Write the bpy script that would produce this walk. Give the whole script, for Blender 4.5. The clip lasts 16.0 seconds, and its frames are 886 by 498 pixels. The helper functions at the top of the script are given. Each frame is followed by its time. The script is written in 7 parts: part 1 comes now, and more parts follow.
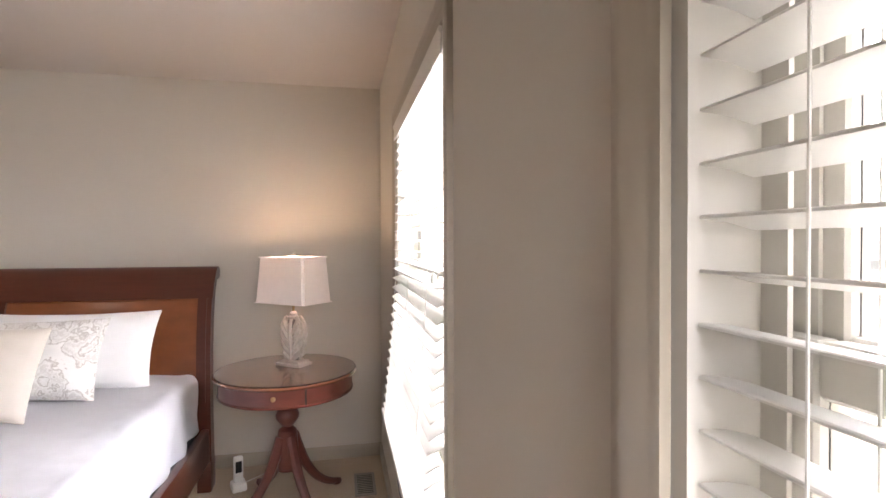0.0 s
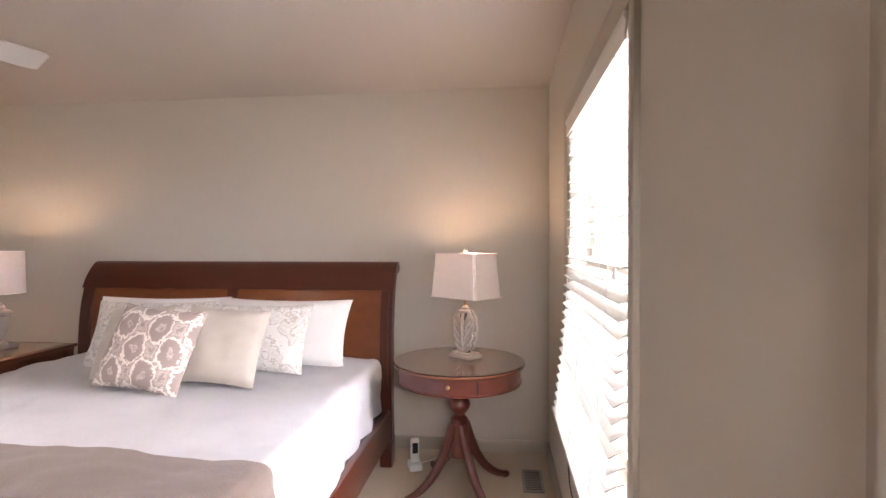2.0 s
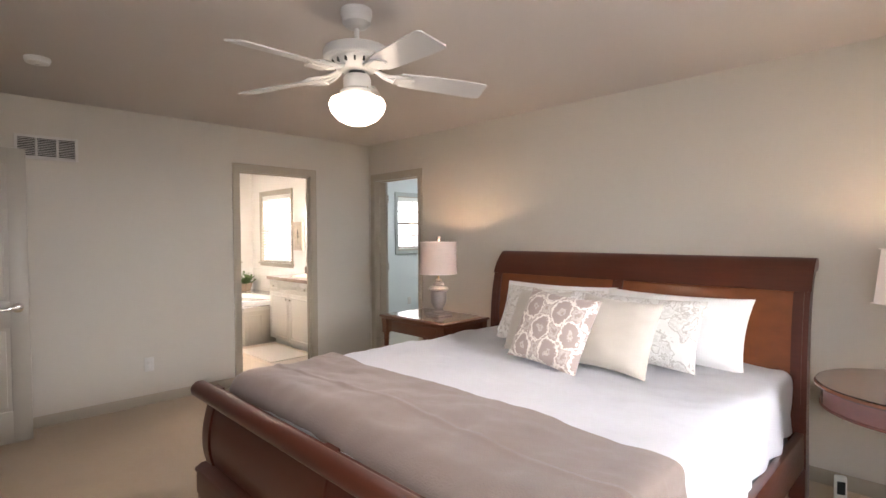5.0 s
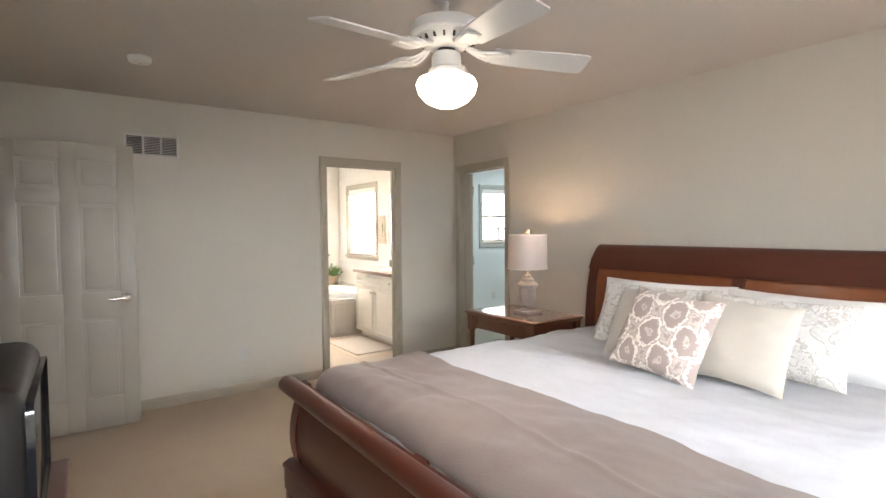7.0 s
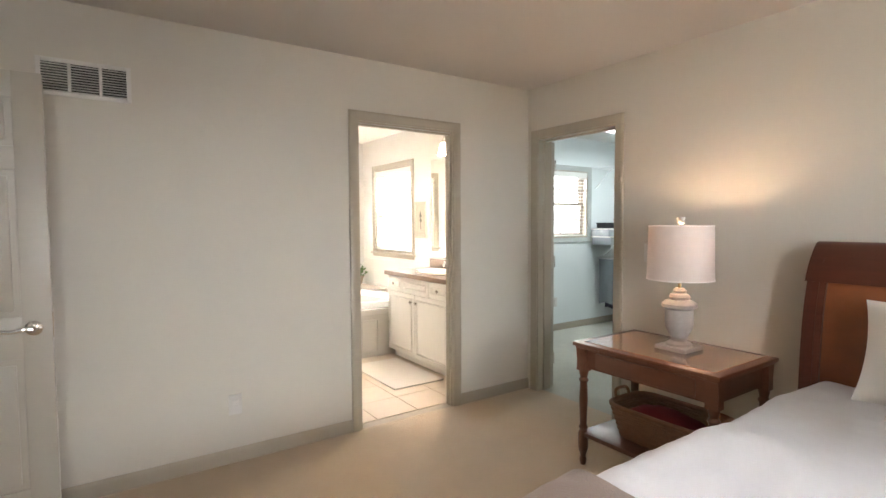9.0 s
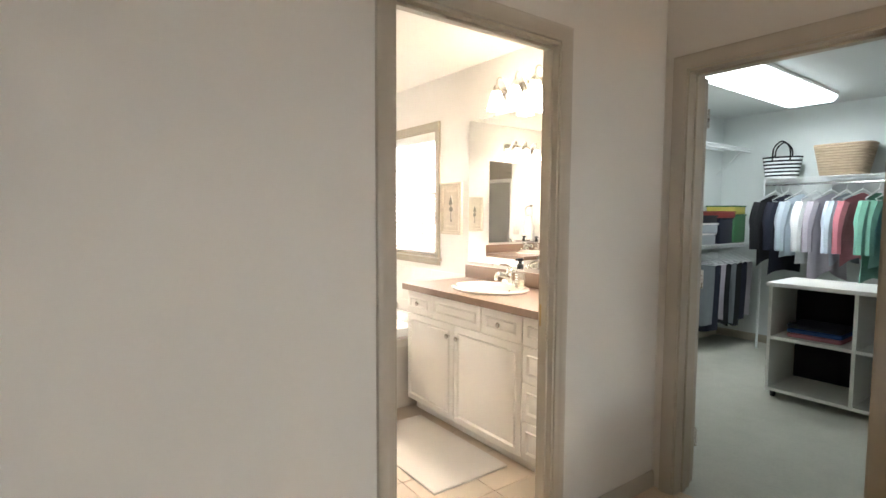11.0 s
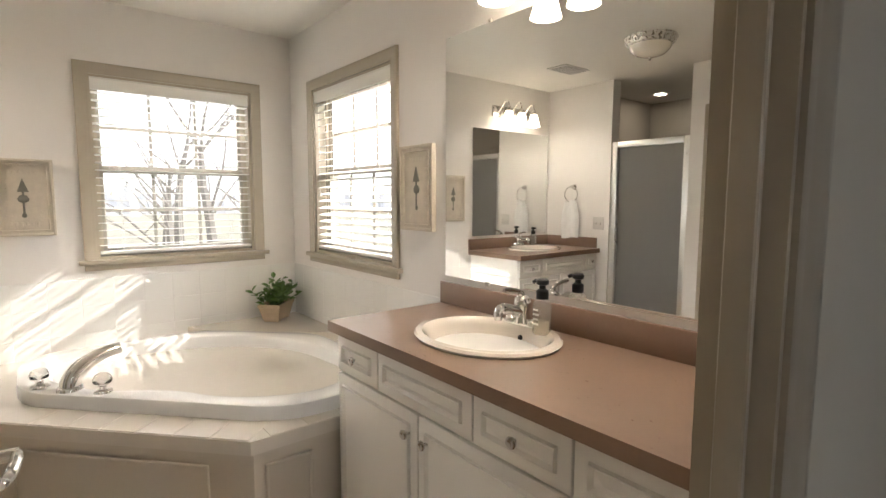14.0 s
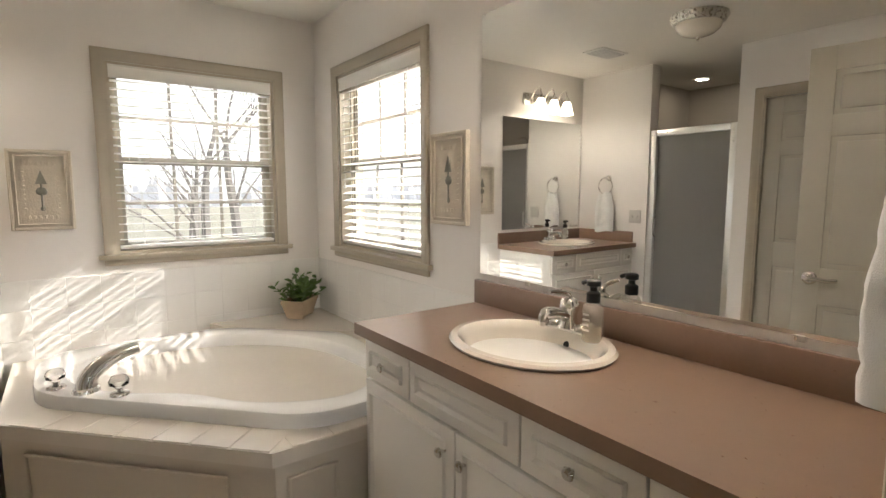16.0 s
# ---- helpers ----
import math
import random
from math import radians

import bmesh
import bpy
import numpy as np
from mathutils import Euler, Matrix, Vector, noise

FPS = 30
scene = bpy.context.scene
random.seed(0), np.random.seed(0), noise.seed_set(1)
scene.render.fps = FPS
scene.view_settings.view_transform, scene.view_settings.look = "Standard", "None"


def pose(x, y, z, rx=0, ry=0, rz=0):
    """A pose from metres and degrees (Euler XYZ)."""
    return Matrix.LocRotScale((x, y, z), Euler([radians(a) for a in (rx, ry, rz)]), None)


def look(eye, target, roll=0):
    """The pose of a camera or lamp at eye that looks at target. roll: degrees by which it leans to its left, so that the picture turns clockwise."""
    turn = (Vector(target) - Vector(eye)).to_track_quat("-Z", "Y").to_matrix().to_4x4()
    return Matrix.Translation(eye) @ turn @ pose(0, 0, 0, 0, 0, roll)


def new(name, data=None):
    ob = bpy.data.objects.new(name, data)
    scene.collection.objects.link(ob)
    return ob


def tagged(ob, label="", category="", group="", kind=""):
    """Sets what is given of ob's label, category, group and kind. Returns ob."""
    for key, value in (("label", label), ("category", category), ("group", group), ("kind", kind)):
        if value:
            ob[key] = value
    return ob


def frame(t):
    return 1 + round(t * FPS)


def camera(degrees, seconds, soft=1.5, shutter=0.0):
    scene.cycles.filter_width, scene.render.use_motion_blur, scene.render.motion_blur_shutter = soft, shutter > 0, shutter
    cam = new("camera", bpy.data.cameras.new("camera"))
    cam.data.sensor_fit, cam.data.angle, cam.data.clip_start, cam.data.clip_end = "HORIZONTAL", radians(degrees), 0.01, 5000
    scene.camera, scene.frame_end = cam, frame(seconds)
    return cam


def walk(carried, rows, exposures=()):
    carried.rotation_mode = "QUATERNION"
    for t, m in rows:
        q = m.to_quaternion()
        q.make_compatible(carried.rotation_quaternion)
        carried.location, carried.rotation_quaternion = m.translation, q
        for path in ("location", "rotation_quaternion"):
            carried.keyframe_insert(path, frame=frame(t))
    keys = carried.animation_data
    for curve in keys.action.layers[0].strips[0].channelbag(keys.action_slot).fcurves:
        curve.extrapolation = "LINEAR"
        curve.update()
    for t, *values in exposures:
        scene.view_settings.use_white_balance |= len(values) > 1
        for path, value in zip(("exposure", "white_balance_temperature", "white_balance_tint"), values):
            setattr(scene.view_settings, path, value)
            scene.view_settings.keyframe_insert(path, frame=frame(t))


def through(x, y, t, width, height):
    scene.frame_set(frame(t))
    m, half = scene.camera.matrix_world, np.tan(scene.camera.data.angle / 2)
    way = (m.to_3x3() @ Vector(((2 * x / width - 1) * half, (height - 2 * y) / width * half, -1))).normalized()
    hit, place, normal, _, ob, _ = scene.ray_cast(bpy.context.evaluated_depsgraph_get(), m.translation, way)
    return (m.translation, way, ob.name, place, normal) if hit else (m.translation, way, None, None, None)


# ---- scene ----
cam = camera(82.1, 16.0)

PATH = [
    (0, (0.268, 0.279, 1.415), (0.663, 2.24, 1.389), -0.2),
    (0.5, (0.261, 0.28, 1.415), (0.567, 2.256, 1.387), -0.2),
    (1, (0.251, 0.284, 1.415), (0.414, 2.277, 1.385), -0.2),
    (1.5, (0.243, 0.282, 1.411), (0.226, 2.282, 1.384), -0.2),
    (2, (0.221, 0.264, 1.401), (-0.009, 2.251, 1.376), -0.1),
    (2.5, (0.201, 0.238, 1.412), (-0.252, 2.186, 1.38), -0.1),
    (3, (0.172, 0.209, 1.408), (-0.497, 2.094, 1.373), -0.1),
    (3.5, (0.141, 0.187, 1.405), (-0.751, 1.977, 1.369), -0.0),
    (4, (0.126, 0.199, 1.399), (-0.983, 1.863, 1.359), -0.0),
    (4.5, (0.098, 0.165, 1.409), (-1.185, 1.698, 1.36), -0.1),
    (5, (0.082, 0.171, 1.413), (-1.342, 1.575, 1.356), -0.3),
    (7.5, (-0.289, 0.356, 1.402), (-1.929, 1.497, 1.315), -0.2),
    (8, (-0.665, 0.552, 1.388), (-2.315, 1.678, 1.296), -0.0),
    (8.5, (-1.12, 0.687, 1.375), (-2.772, 1.81, 1.279), -0.2),
    (9, (-1.631, 0.768, 1.374), (-3.283, 1.89, 1.268), -0.3),
    (9.5, (-2.14, 0.843, 1.373), (-3.793, 1.964, 1.263), -0.3),
    (10, (-2.595, 0.961, 1.368), (-4.235, 2.099, 1.252), -0.0),
    (12.5, (-4.056, 2.033, 1.36), (-5.621, 3.268, 1.188), 0.2),
    (13, (-4.254, 2.185, 1.354), (-5.808, 3.431, 1.176), 0.2),
    (13.5, (-4.399, 2.275, 1.35), (-5.947, 3.527, 1.166), 0.1),
    (14, (-4.498, 2.327, 1.351), (-6.046, 3.578, 1.154), 0.1),
    (14.5, (-4.574, 2.371, 1.344), (-6.131, 3.61, 1.143), 0.2),
    (15, (-4.618, 2.383, 1.346), (-6.187, 3.606, 1.137), 0.2),
    (15.5, (-4.645, 2.39, 1.342), (-6.229, 3.592, 1.126), 0.1),
    (16, (-4.663, 2.395, 1.347), (-6.262, 3.575, 1.121), -0.0),
]
walk(cam, [(t, look(eye, target, roll)) for t, eye, target, roll in PATH], exposures=[(0, 1.24, 6500, 22), (1.2, 1.24, 6650, 25), (3, 1.26, 6700, 27), (5, 1.38, 6500, 19), (7.5, 1.58, 6300, 13), (10, 1.80, 6400, 13), (11.3, 1.36, 6400, 13), (12.5, 0.76, 6400, 13), (13.2, 0.36, 6350, 13), (14.5, -0.02, 6350, 12), (16, -0.18, 6350, 12)])

# ---- world, sun, large lights ----
SUN_DIR = Vector((-0.39, -1.0, -0.68)).normalized()
world = bpy.data.worlds.new("world")
scene.world = world
world.use_nodes = True
_sky = world.node_tree.nodes.new("ShaderNodeTexSky")
_sky.sky_type = 'NISHITA'
_sky.sun_disc = False
_sky.sun_elevation = radians(32.4)
_sky.sun_rotation = math.atan2(0.39, 1.0)
_sky.air_density, _sky.dust_density = 1.0, 2.0
_bg = world.node_tree.nodes["Background"]
_bg.inputs["Strength"].default_value = 0.15
world.node_tree.links.new(_sky.outputs[0], _bg.inputs[0])


def lamp(name, kind, m, energy, color, **more):
    data = bpy.data.lights.new(name, kind)
    data.energy, data.color = energy if kind == 'SUN' else 0.55 * energy, color
    for key in more:
        if key == "size":
            data.shape, data.size, data.size_y = 'RECTANGLE', more[key][0], more[key][1]
        if key == "angle":
            data.angle = more[key]
        if key == "radius":
            data.shadow_soft_size = more[key]
    ob = new(name, data)
    ob.matrix_world = m
    return ob


lamp("sun", 'SUN', look((0, 0, 0), SUN_DIR), 9.0, (1.0, 0.95, 0.87), angle=radians(0.53))
DAY = (0.93, 0.97, 1.0)
# area lamps added for sky light, outdoors; one stands indoors before the near blind
lamp("sky_bedroom_far", 'AREA', look((2.6, 2.05, 2.35), (-1.5, 2.05, 0.50)), 440, DAY, size=(2.2, 1.3))
lamp("sky_bedroom_near", 'AREA', look((1.75, -0.1, 2.6), (0.2, 0.2, 1.1)), 20, DAY, size=(1.6, 1.2))
# unseen fill lamp in the room, lights the bed in the window's stead
_near = lamp("sky_fill_bedroom", 'AREA', look((0.44, 0.02, 1.45), (-1.3, 1.75, 0.55)), 20, (0.92, 0.97, 1.0), size=(0.2, 1.0))
_near.data.spread = radians(118)
lamp("sky_bath_west", 'AREA', look((-9.2, 3.0, 2.75), (-7.9, 3.05, 1.4)), 800, DAY, size=(1.6, 1.0))
lamp("sky_bath_north", 'AREA', look((-7.15, 5.0, 2.75), (-7.15, 3.7, 1.4)), 590, (1.0, 0.98, 0.95), size=(1.6, 1.0))
lamp("sky_closet", 'AREA', look((-6.75, 5.75, 1.75), (-6.0, 5.75, 1.55)), 9, DAY, size=(0.9, 1.1))
WARM = (1.0, 0.72, 0.45)

# ---- materials ----


def material(name, base, rough=0.6, metal=0.0, vary=0.06, scale=8.0, bump=0.0, bump_scale=120.0, stretch=(1, 1, 1), second=None, coat=0.0, spec=0.5, rand=0.0, sheen=0.0):
    """Principled material with two scales of variation in tone, and fine relief."""
    m = bpy.data.materials.new(name)
    m.use_nodes = True
    nt = m.node_tree
    p = nt.nodes["Principled BSDF"]
    p.inputs["Roughness"].default_value = rough
    p.inputs["Metallic"].default_value = metal
    p.inputs["Specular IOR Level"].default_value = spec
    p.inputs["Coat Weight"].default_value = coat
    p.inputs["Coat Roughness"].default_value = 0.12
    p.inputs["Sheen Weight"].default_value = sheen
    tc = nt.nodes.new("ShaderNodeTexCoord")
    mp = nt.nodes.new("ShaderNodeMapping")
    mp.inputs["Scale"].default_value = stretch
    nt.links.new(tc.outputs["Object"], mp.inputs["Vector"])
    n1 = nt.nodes.new("ShaderNodeTexNoise")
    n1.inputs["Scale"].default_value, n1.inputs["Detail"].default_value = scale, 6
    n2 = nt.nodes.new("ShaderNodeTexNoise")
    n2.inputs["Scale"].default_value, n2.inputs["Detail"].default_value = scale * 0.13, 3
    nt.links.new(mp.outputs[0], n1.inputs["Vector"])
    nt.links.new(tc.outputs["Object"], n2.inputs["Vector"])
    mix = nt.nodes.new("ShaderNodeMix")
    mix.data_type = 'RGBA'
    dark = second or tuple(c * (1 - 2.2 * vary) for c in base)
    light = base if second else tuple(min(1, c * (1 + vary)) for c in base)
    mix.inputs[6].default_value, mix.inputs[7].default_value = (*dark, 1), (*light, 1)
    add = nt.nodes.new("ShaderNodeMath")
    add.operation = 'MULTIPLY_ADD'
    add.inputs[1].default_value = 0.55
    half = nt.nodes.new("ShaderNodeMath")
    half.operation = 'MULTIPLY'
    half.inputs[1].default_value = 0.5
    nt.links.new(n2.outputs["Fac"], half.inputs[0])
    nt.links.new(n1.outputs["Fac"], add.inputs[0])
    nt.links.new(half.outputs[0], add.inputs[2])
    nt.links.new(add.outputs[0], mix.inputs[0])
    out = mix.outputs[2]
    if rand:
        info = nt.nodes.new("ShaderNodeObjectInfo")
        hsv = nt.nodes.new("ShaderNodeHueSaturation")
        rng = nt.nodes.new("ShaderNodeMapRange")
        rng.inputs[3].default_value, rng.inputs[4].default_value = 1 - rand, 1 + rand
        nt.links.new(info.outputs["Random"], rng.inputs[0])
        nt.links.new(rng.outputs[0], hsv.inputs["Value"])
        nt.links.new(out, hsv.inputs["Color"])
        out = hsv.outputs[0]
    nt.links.new(out, p.inputs["Base Color"])
    rr = nt.nodes.new("ShaderNodeMapRange")
    rr.inputs[3].default_value, rr.inputs[4].default_value = max(0.02, rough - 0.06), min(1, rough + 0.06)
    nt.links.new(n1.outputs["Fac"], rr.inputs[0])
    nt.links.new(rr.outputs[0], p.inputs["Roughness"])
    if bump:
        n3 = nt.nodes.new("ShaderNodeTexNoise")
        n3.inputs["Scale"].default_value, n3.inputs["Detail"].default_value = bump_scale, 4
        nt.links.new(mp.outputs[0], n3.inputs["Vector"])
        b = nt.nodes.new("ShaderNodeBump")
        b.inputs["Strength"].default_value, b.inputs["Distance"].default_value = bump, 0.004
        nt.links.new(n3.outputs["Fac"], b.inputs["Height"])
        nt.links.new(b.outputs[0], p.inputs["Normal"])
    return m


def glowing(name, color, strength):
    m = bpy.data.materials.new(name)
    m.use_nodes = True
    p = m.node_tree.nodes["Principled BSDF"]
    p.inputs["Base Color"].default_value = (0.9, 0.88, 0.84, 1)
    p.inputs["Emission Color"].default_value = (*color, 1)
    p.inputs["Emission Strength"].default_value = strength
    return m


def clear_glass(name, tint=(0.97, 0.98, 0.98), rough=0.0, ior=1.45):
    m = bpy.data.materials.new(name)
    m.use_nodes = True
    p = m.node_tree.nodes["Principled BSDF"]
    p.inputs["Base Color"].default_value = (*tint, 1)
    p.inputs["Roughness"].default_value = rough
    p.inputs["IOR"].default_value = ior
    p.inputs["Transmission Weight"].default_value = 1.0
    return m


def thin_fabric(name, base, through=0.4, weave=900.0):
    """Woven lamp shade cloth that lets light through."""
    m = material(name, base, 0.9, vary=0.05, scale=30, bump=0.25, bump_scale=weave)
    nt = m.node_tree
    p = nt.nodes["Principled BSDF"]
    tr = nt.nodes.new("ShaderNodeBsdfTranslucent")
    tr.inputs["Color"].default_value = (*base, 1)
    mx = nt.nodes.new("ShaderNodeMixShader")
    mx.inputs[0].default_value = through
    nt.links.new(p.outputs[0], mx.inputs[1])
    nt.links.new(tr.outputs[0], mx.inputs[2])
    nt.links.new(mx.outputs[0], nt.nodes["Material Output"].inputs[0])
    return m


def printed_cloth(name, ground, ink, size, rings=True):
    """Damask or paisley printed cloth: medallions in staggered rows, with scrolls between them."""
    m = material(name, ground, 0.9, vary=0.04, scale=20, bump=0.2, bump_scale=700, sheen=0.2)
    nt = m.node_tree
    p = nt.nodes["Principled BSDF"]
    tc = nt.nodes.new("ShaderNodeTexCoord")
    warp = nt.nodes.new("ShaderNodeTexNoise")
    warp.inputs["Scale"].default_value = size * 2.2
    warp.inputs["Detail"].default_value = 3
    nt.links.new(tc.outputs["Object"], warp.inputs["Vector"])
    vm = nt.nodes.new("ShaderNodeVectorMath")
    vm.operation = 'MULTIPLY_ADD'
    vm.inputs[1].default_value = (0.05, 0.05, 0.05) if rings else (0.16, 0.16, 0.16)
    nt.links.new(warp.outputs["Color"], vm.inputs[0])
    nt.links.new(tc.outputs["Object"], vm.inputs[2])
    mp = nt.nodes.new("ShaderNodeMapping")
    mp.inputs["Scale"].default_value = (size, size * 0.8, 0.0)
    mp.inputs["Rotation"].default_value = (0, 0, radians(45))
    nt.links.new(vm.outputs[0], mp.inputs["Vector"])
    vor = nt.nodes.new("ShaderNodeTexVoronoi")
    vor.voronoi_dimensions = '2D'
    vor.inputs["Randomness"].default_value = 0.0 if rings else 0.7
    vor.inputs["Scale"].default_value = 1.0
    nt.links.new(mp.outputs[0], vor.inputs["Vector"])
    ramp = nt.nodes.new("ShaderNodeValToRGB")
    els = ramp.color_ramp.elements
    g, k = (*ground, 1), (*ink, 1)
    soft = tuple(0.5 * (a + b) for a, b in zip(ground, ink)) + (1,)
    stops = [(0.0, k), (0.10, soft), (0.14, k), (0.37, k), (0.41, g), (0.465, g), (0.50, k), (0.58, soft), (0.66, k)] if rings else \
            [(0.0, soft), (0.12, g), (0.2, k), (0.25, g), (0.36, soft), (0.42, g), (0.5, k), (0.55, g)]
    els[0].position, els[0].color = stops[0]
    els[1].position, els[1].color = stops[-1]
    for pos, col in stops[1:-1]:
        e = els.new(pos)
        e.color = col
    fine = nt.nodes.new("ShaderNodeTexNoise")
    fine.inputs["Scale"].default_value = size * 9
    fine.inputs["Detail"].default_value = 5
    nt.links.new(tc.outputs["Object"], fine.inputs["Vector"])
    jit = nt.nodes.new("ShaderNodeMath")
    jit.operation = 'MULTIPLY_ADD'
    jit.inputs[1].default_value = 0.32
    sub = nt.nodes.new("ShaderNodeMath")
    sub.operation = 'SUBTRACT'
    sub.inputs[1].default_value = 0.16
    nt.links.new(vor.outputs["Distance"], sub.inputs[0])
    nt.links.new(fine.outputs["Fac"], jit.inputs[0])
    nt.links.new(sub.outputs[0], jit.inputs[2])
    nt.links.new(jit.outputs[0], ramp.inputs[0])
    nt.links.new(ramp.outputs[0], p.inputs["Base Color"])
    return m


def wood(name, dark, light, rough=0.32, grain=(1, 14, 14), coat=0.35):
    m = material(name, light, rough, vary=0.1, scale=5.0, second=dark, stretch=grain, bump=0.05, bump_scale=40, coat=coat)
    return m


M_wall = material("wall_paint", (0.56, 0.517, 0.438), 0.62, vary=0.025, scale=3, bump=0.05, bump_scale=260)
M_bath_wall = material("bath_wall_paint", (0.78, 0.745, 0.70), 0.5, vary=0.02, scale=3, bump=0.05, bump_scale=260)
M_closet_wall = material("closet_wall_paint", (0.68, 0.715, 0.70), 0.6, vary=0.02, scale=3, bump=0.04, bump_scale=260)
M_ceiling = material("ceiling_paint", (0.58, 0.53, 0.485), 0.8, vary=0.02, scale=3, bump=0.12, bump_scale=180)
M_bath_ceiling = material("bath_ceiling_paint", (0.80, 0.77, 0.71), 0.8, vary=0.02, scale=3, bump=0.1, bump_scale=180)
M_trim = material("taupe_trim_paint", (0.39, 0.338, 0.258), 0.34, vary=0.04, scale=6)
M_door = material("door_paint", (0.44, 0.405, 0.335), 0.36, vary=0.04, scale=5)
M_carpet = material("carpet", (0.53, 0.40, 0.26), 0.97, vary=0.10, scale=55, bump=0.9, bump_scale=420, sheen=0.3)
M_closet_carpet = material("closet_carpet", (0.47, 0.46, 0.39), 0.97, vary=0.10, scale=55, bump=0.9, bump_scale=420)
M_closet_trim = material("closet_trim_paint", (0.40, 0.415, 0.385), 0.4, vary=0.03, scale=6)
M_tile = material("floor_tile", (0.66, 0.54, 0.41), 0.35, vary=0.07, scale=9, bump=0.05, bump_scale=60, rand=0.05)
M_grout = material("grout", (0.45, 0.38, 0.30), 0.9, vary=0.08, scale=30)
M_wall_tile = material("wall_tile", (0.85, 0.83, 0.79), 0.14, vary=0.012, scale=6, rand=0.012, coat=0.3)
M_wall_grout = material("wall_grout", (0.80, 0.78, 0.74), 0.8, vary=0.03, scale=30)
M_deck_tile = material("deck_tile", (0.70, 0.645, 0.565), 0.07, vary=0.03, scale=7, rand=0.02, coat=0.5)
M_shower_tile = material("shower_tile", (0.50, 0.46, 0.40), 0.3, vary=0.04, scale=7, rand=0.03)
M_slat = material("blind_slat", (0.76, 0.74, 0.685), 0.38, vary=0.02, scale=10, stretch=(14, 1, 14))
M_cord = material("blind_cord", (0.80, 0.78, 0.72), 0.8, vary=0.03, scale=50)
M_vinyl = material("window_sash_vinyl", (0.60, 0.57, 0.50), 0.4, vary=0.03, scale=8)
M_bronze = material("bath_sash_paint", (0.30, 0.27, 0.22), 0.45, vary=0.05, scale=8)
M_glass = clear_glass("window_glass")
M_wood = wood("cherry_wood", (0.030, 0.007, 0.004), (0.105, 0.024, 0.011), coat=0.25)
M_burl = wood("burl_panel", (0.095, 0.026, 0.009), (0.27, 0.085, 0.027), grain=(2.0, 2.0, 3.5))
M_dark_wood = wood("mahogany_wood", (0.055, 0.014, 0.010), (0.16, 0.040, 0.024), grain=(2, 8, 8))
M_leather = wood("table_veneer", (0.10, 0.035, 0.018), (0.20, 0.08, 0.04), rough=0.12, grain=(2, 10, 2), coat=0.9)
M_side_wood = wood("nightstand_wood", (0.065, 0.021, 0.010), (0.165, 0.055, 0.025), grain=(2, 10, 10))
M_side_top = wood("nightstand_top", (0.20, 0.085, 0.04), (0.36, 0.18, 0.09), rough=0.12, grain=(9, 2, 2), coat=0.9)
M_sheet = material("white_coverlet", (0.87, 0.87, 0.89), 0.85, vary=0.015, scale=6, bump=0.12, bump_scale=90, stretch=(3, 0.6, 1), sheen=0.2)
M_pillow = material("white_pillowcase", (0.84, 0.83, 0.81), 0.85, vary=0.015, scale=6, bump=0.12, bump_scale=30)
M_blanket = material("taupe_blanket", (0.385, 0.30, 0.25), 0.85, vary=0.06, scale=9, bump=0.6, bump_scale=160, sheen=0.35)
M_taupe = material("taupe_satin", (0.50, 0.45, 0.38), 0.5, vary=0.04, scale=10, bump=0.15, bump_scale=500, sheen=0.3)
M_damask = printed_cloth("damask_print", (0.78, 0.72, 0.65), (0.36, 0.285, 0.25), 7.6)
M_paisley = printed_cloth("paisley_print", (0.76, 0.74, 0.70), (0.46, 0.42, 0.37), 7.0, rings=False)
M_shade = thin_fabric("lamp_shade_linen", (0.74, 0.63, 0.56), 0.10)
M_shade_white = thin_fabric("lamp_shade_cotton", (0.84, 0.76, 0.70), 0.14)
M_white_wood = material("whitewashed_carving", (0.50, 0.44, 0.38), 0.7, vary=0.28, scale=40, bump=0.3, bump_scale=90)
# dark colour painting the shade in the gaps between the lamp's carved leaves
M_carving_shade = material("carving_shade", (0.10, 0.085, 0.07), 0.8, vary=0.2, scale=30, bump=0.3, bump_scale=90)
M_grey_wood = material("greywashed_wood", (0.36, 0.32, 0.29), 0.7, vary=0.18, scale=25, bump=0.3, bump_scale=90)
M_fan = material("fan_paint", (0.56, 0.545, 0.52), 0.4, vary=0.03, scale=8)
M_white = material("white_paint", (0.78, 0.76, 0.71), 0.4, vary=0.02, scale=6)
M_cabinet = material("cabinet_thermofoil", (0.83, 0.80, 0.745), 0.32, vary=0.015, scale=5)
M_counter = material("brown_laminate", (0.228, 0.148, 0.102), 0.30, vary=0.07, scale=90, bump=0.02, bump_scale=300)
M_porcelain = material("bisque_porcelain", (0.84, 0.77, 0.67), 0.1, vary=0.01, scale=4, coat=0.6)
M_acrylic = material("white_acrylic", (0.89, 0.875, 0.845), 0.10, vary=0.01, scale=4, coat=0.5)
M_chrome = material("chrome", (0.80, 0.79, 0.77), 0.10, metal=1.0, vary=0.01, scale=5)
M_alu = material("bright_aluminium", (0.88, 0.87, 0.85), 0.30, metal=1.0, vary=0.03, scale=30)
M_nickel = material("brushed_nickel", (0.60, 0.57, 0.52), 0.28, metal=1.0, vary=0.04, scale=60)
M_mirror = material("mirror_silver", (0.90, 0.91, 0.90), 0.0, metal=1.0, vary=0.0, scale=1)
for _n in [n for n in M_mirror.node_tree.nodes if n.type == 'MAP_RANGE']:
    _n.inputs[3].default_value = _n.inputs[4].default_value = 0.005
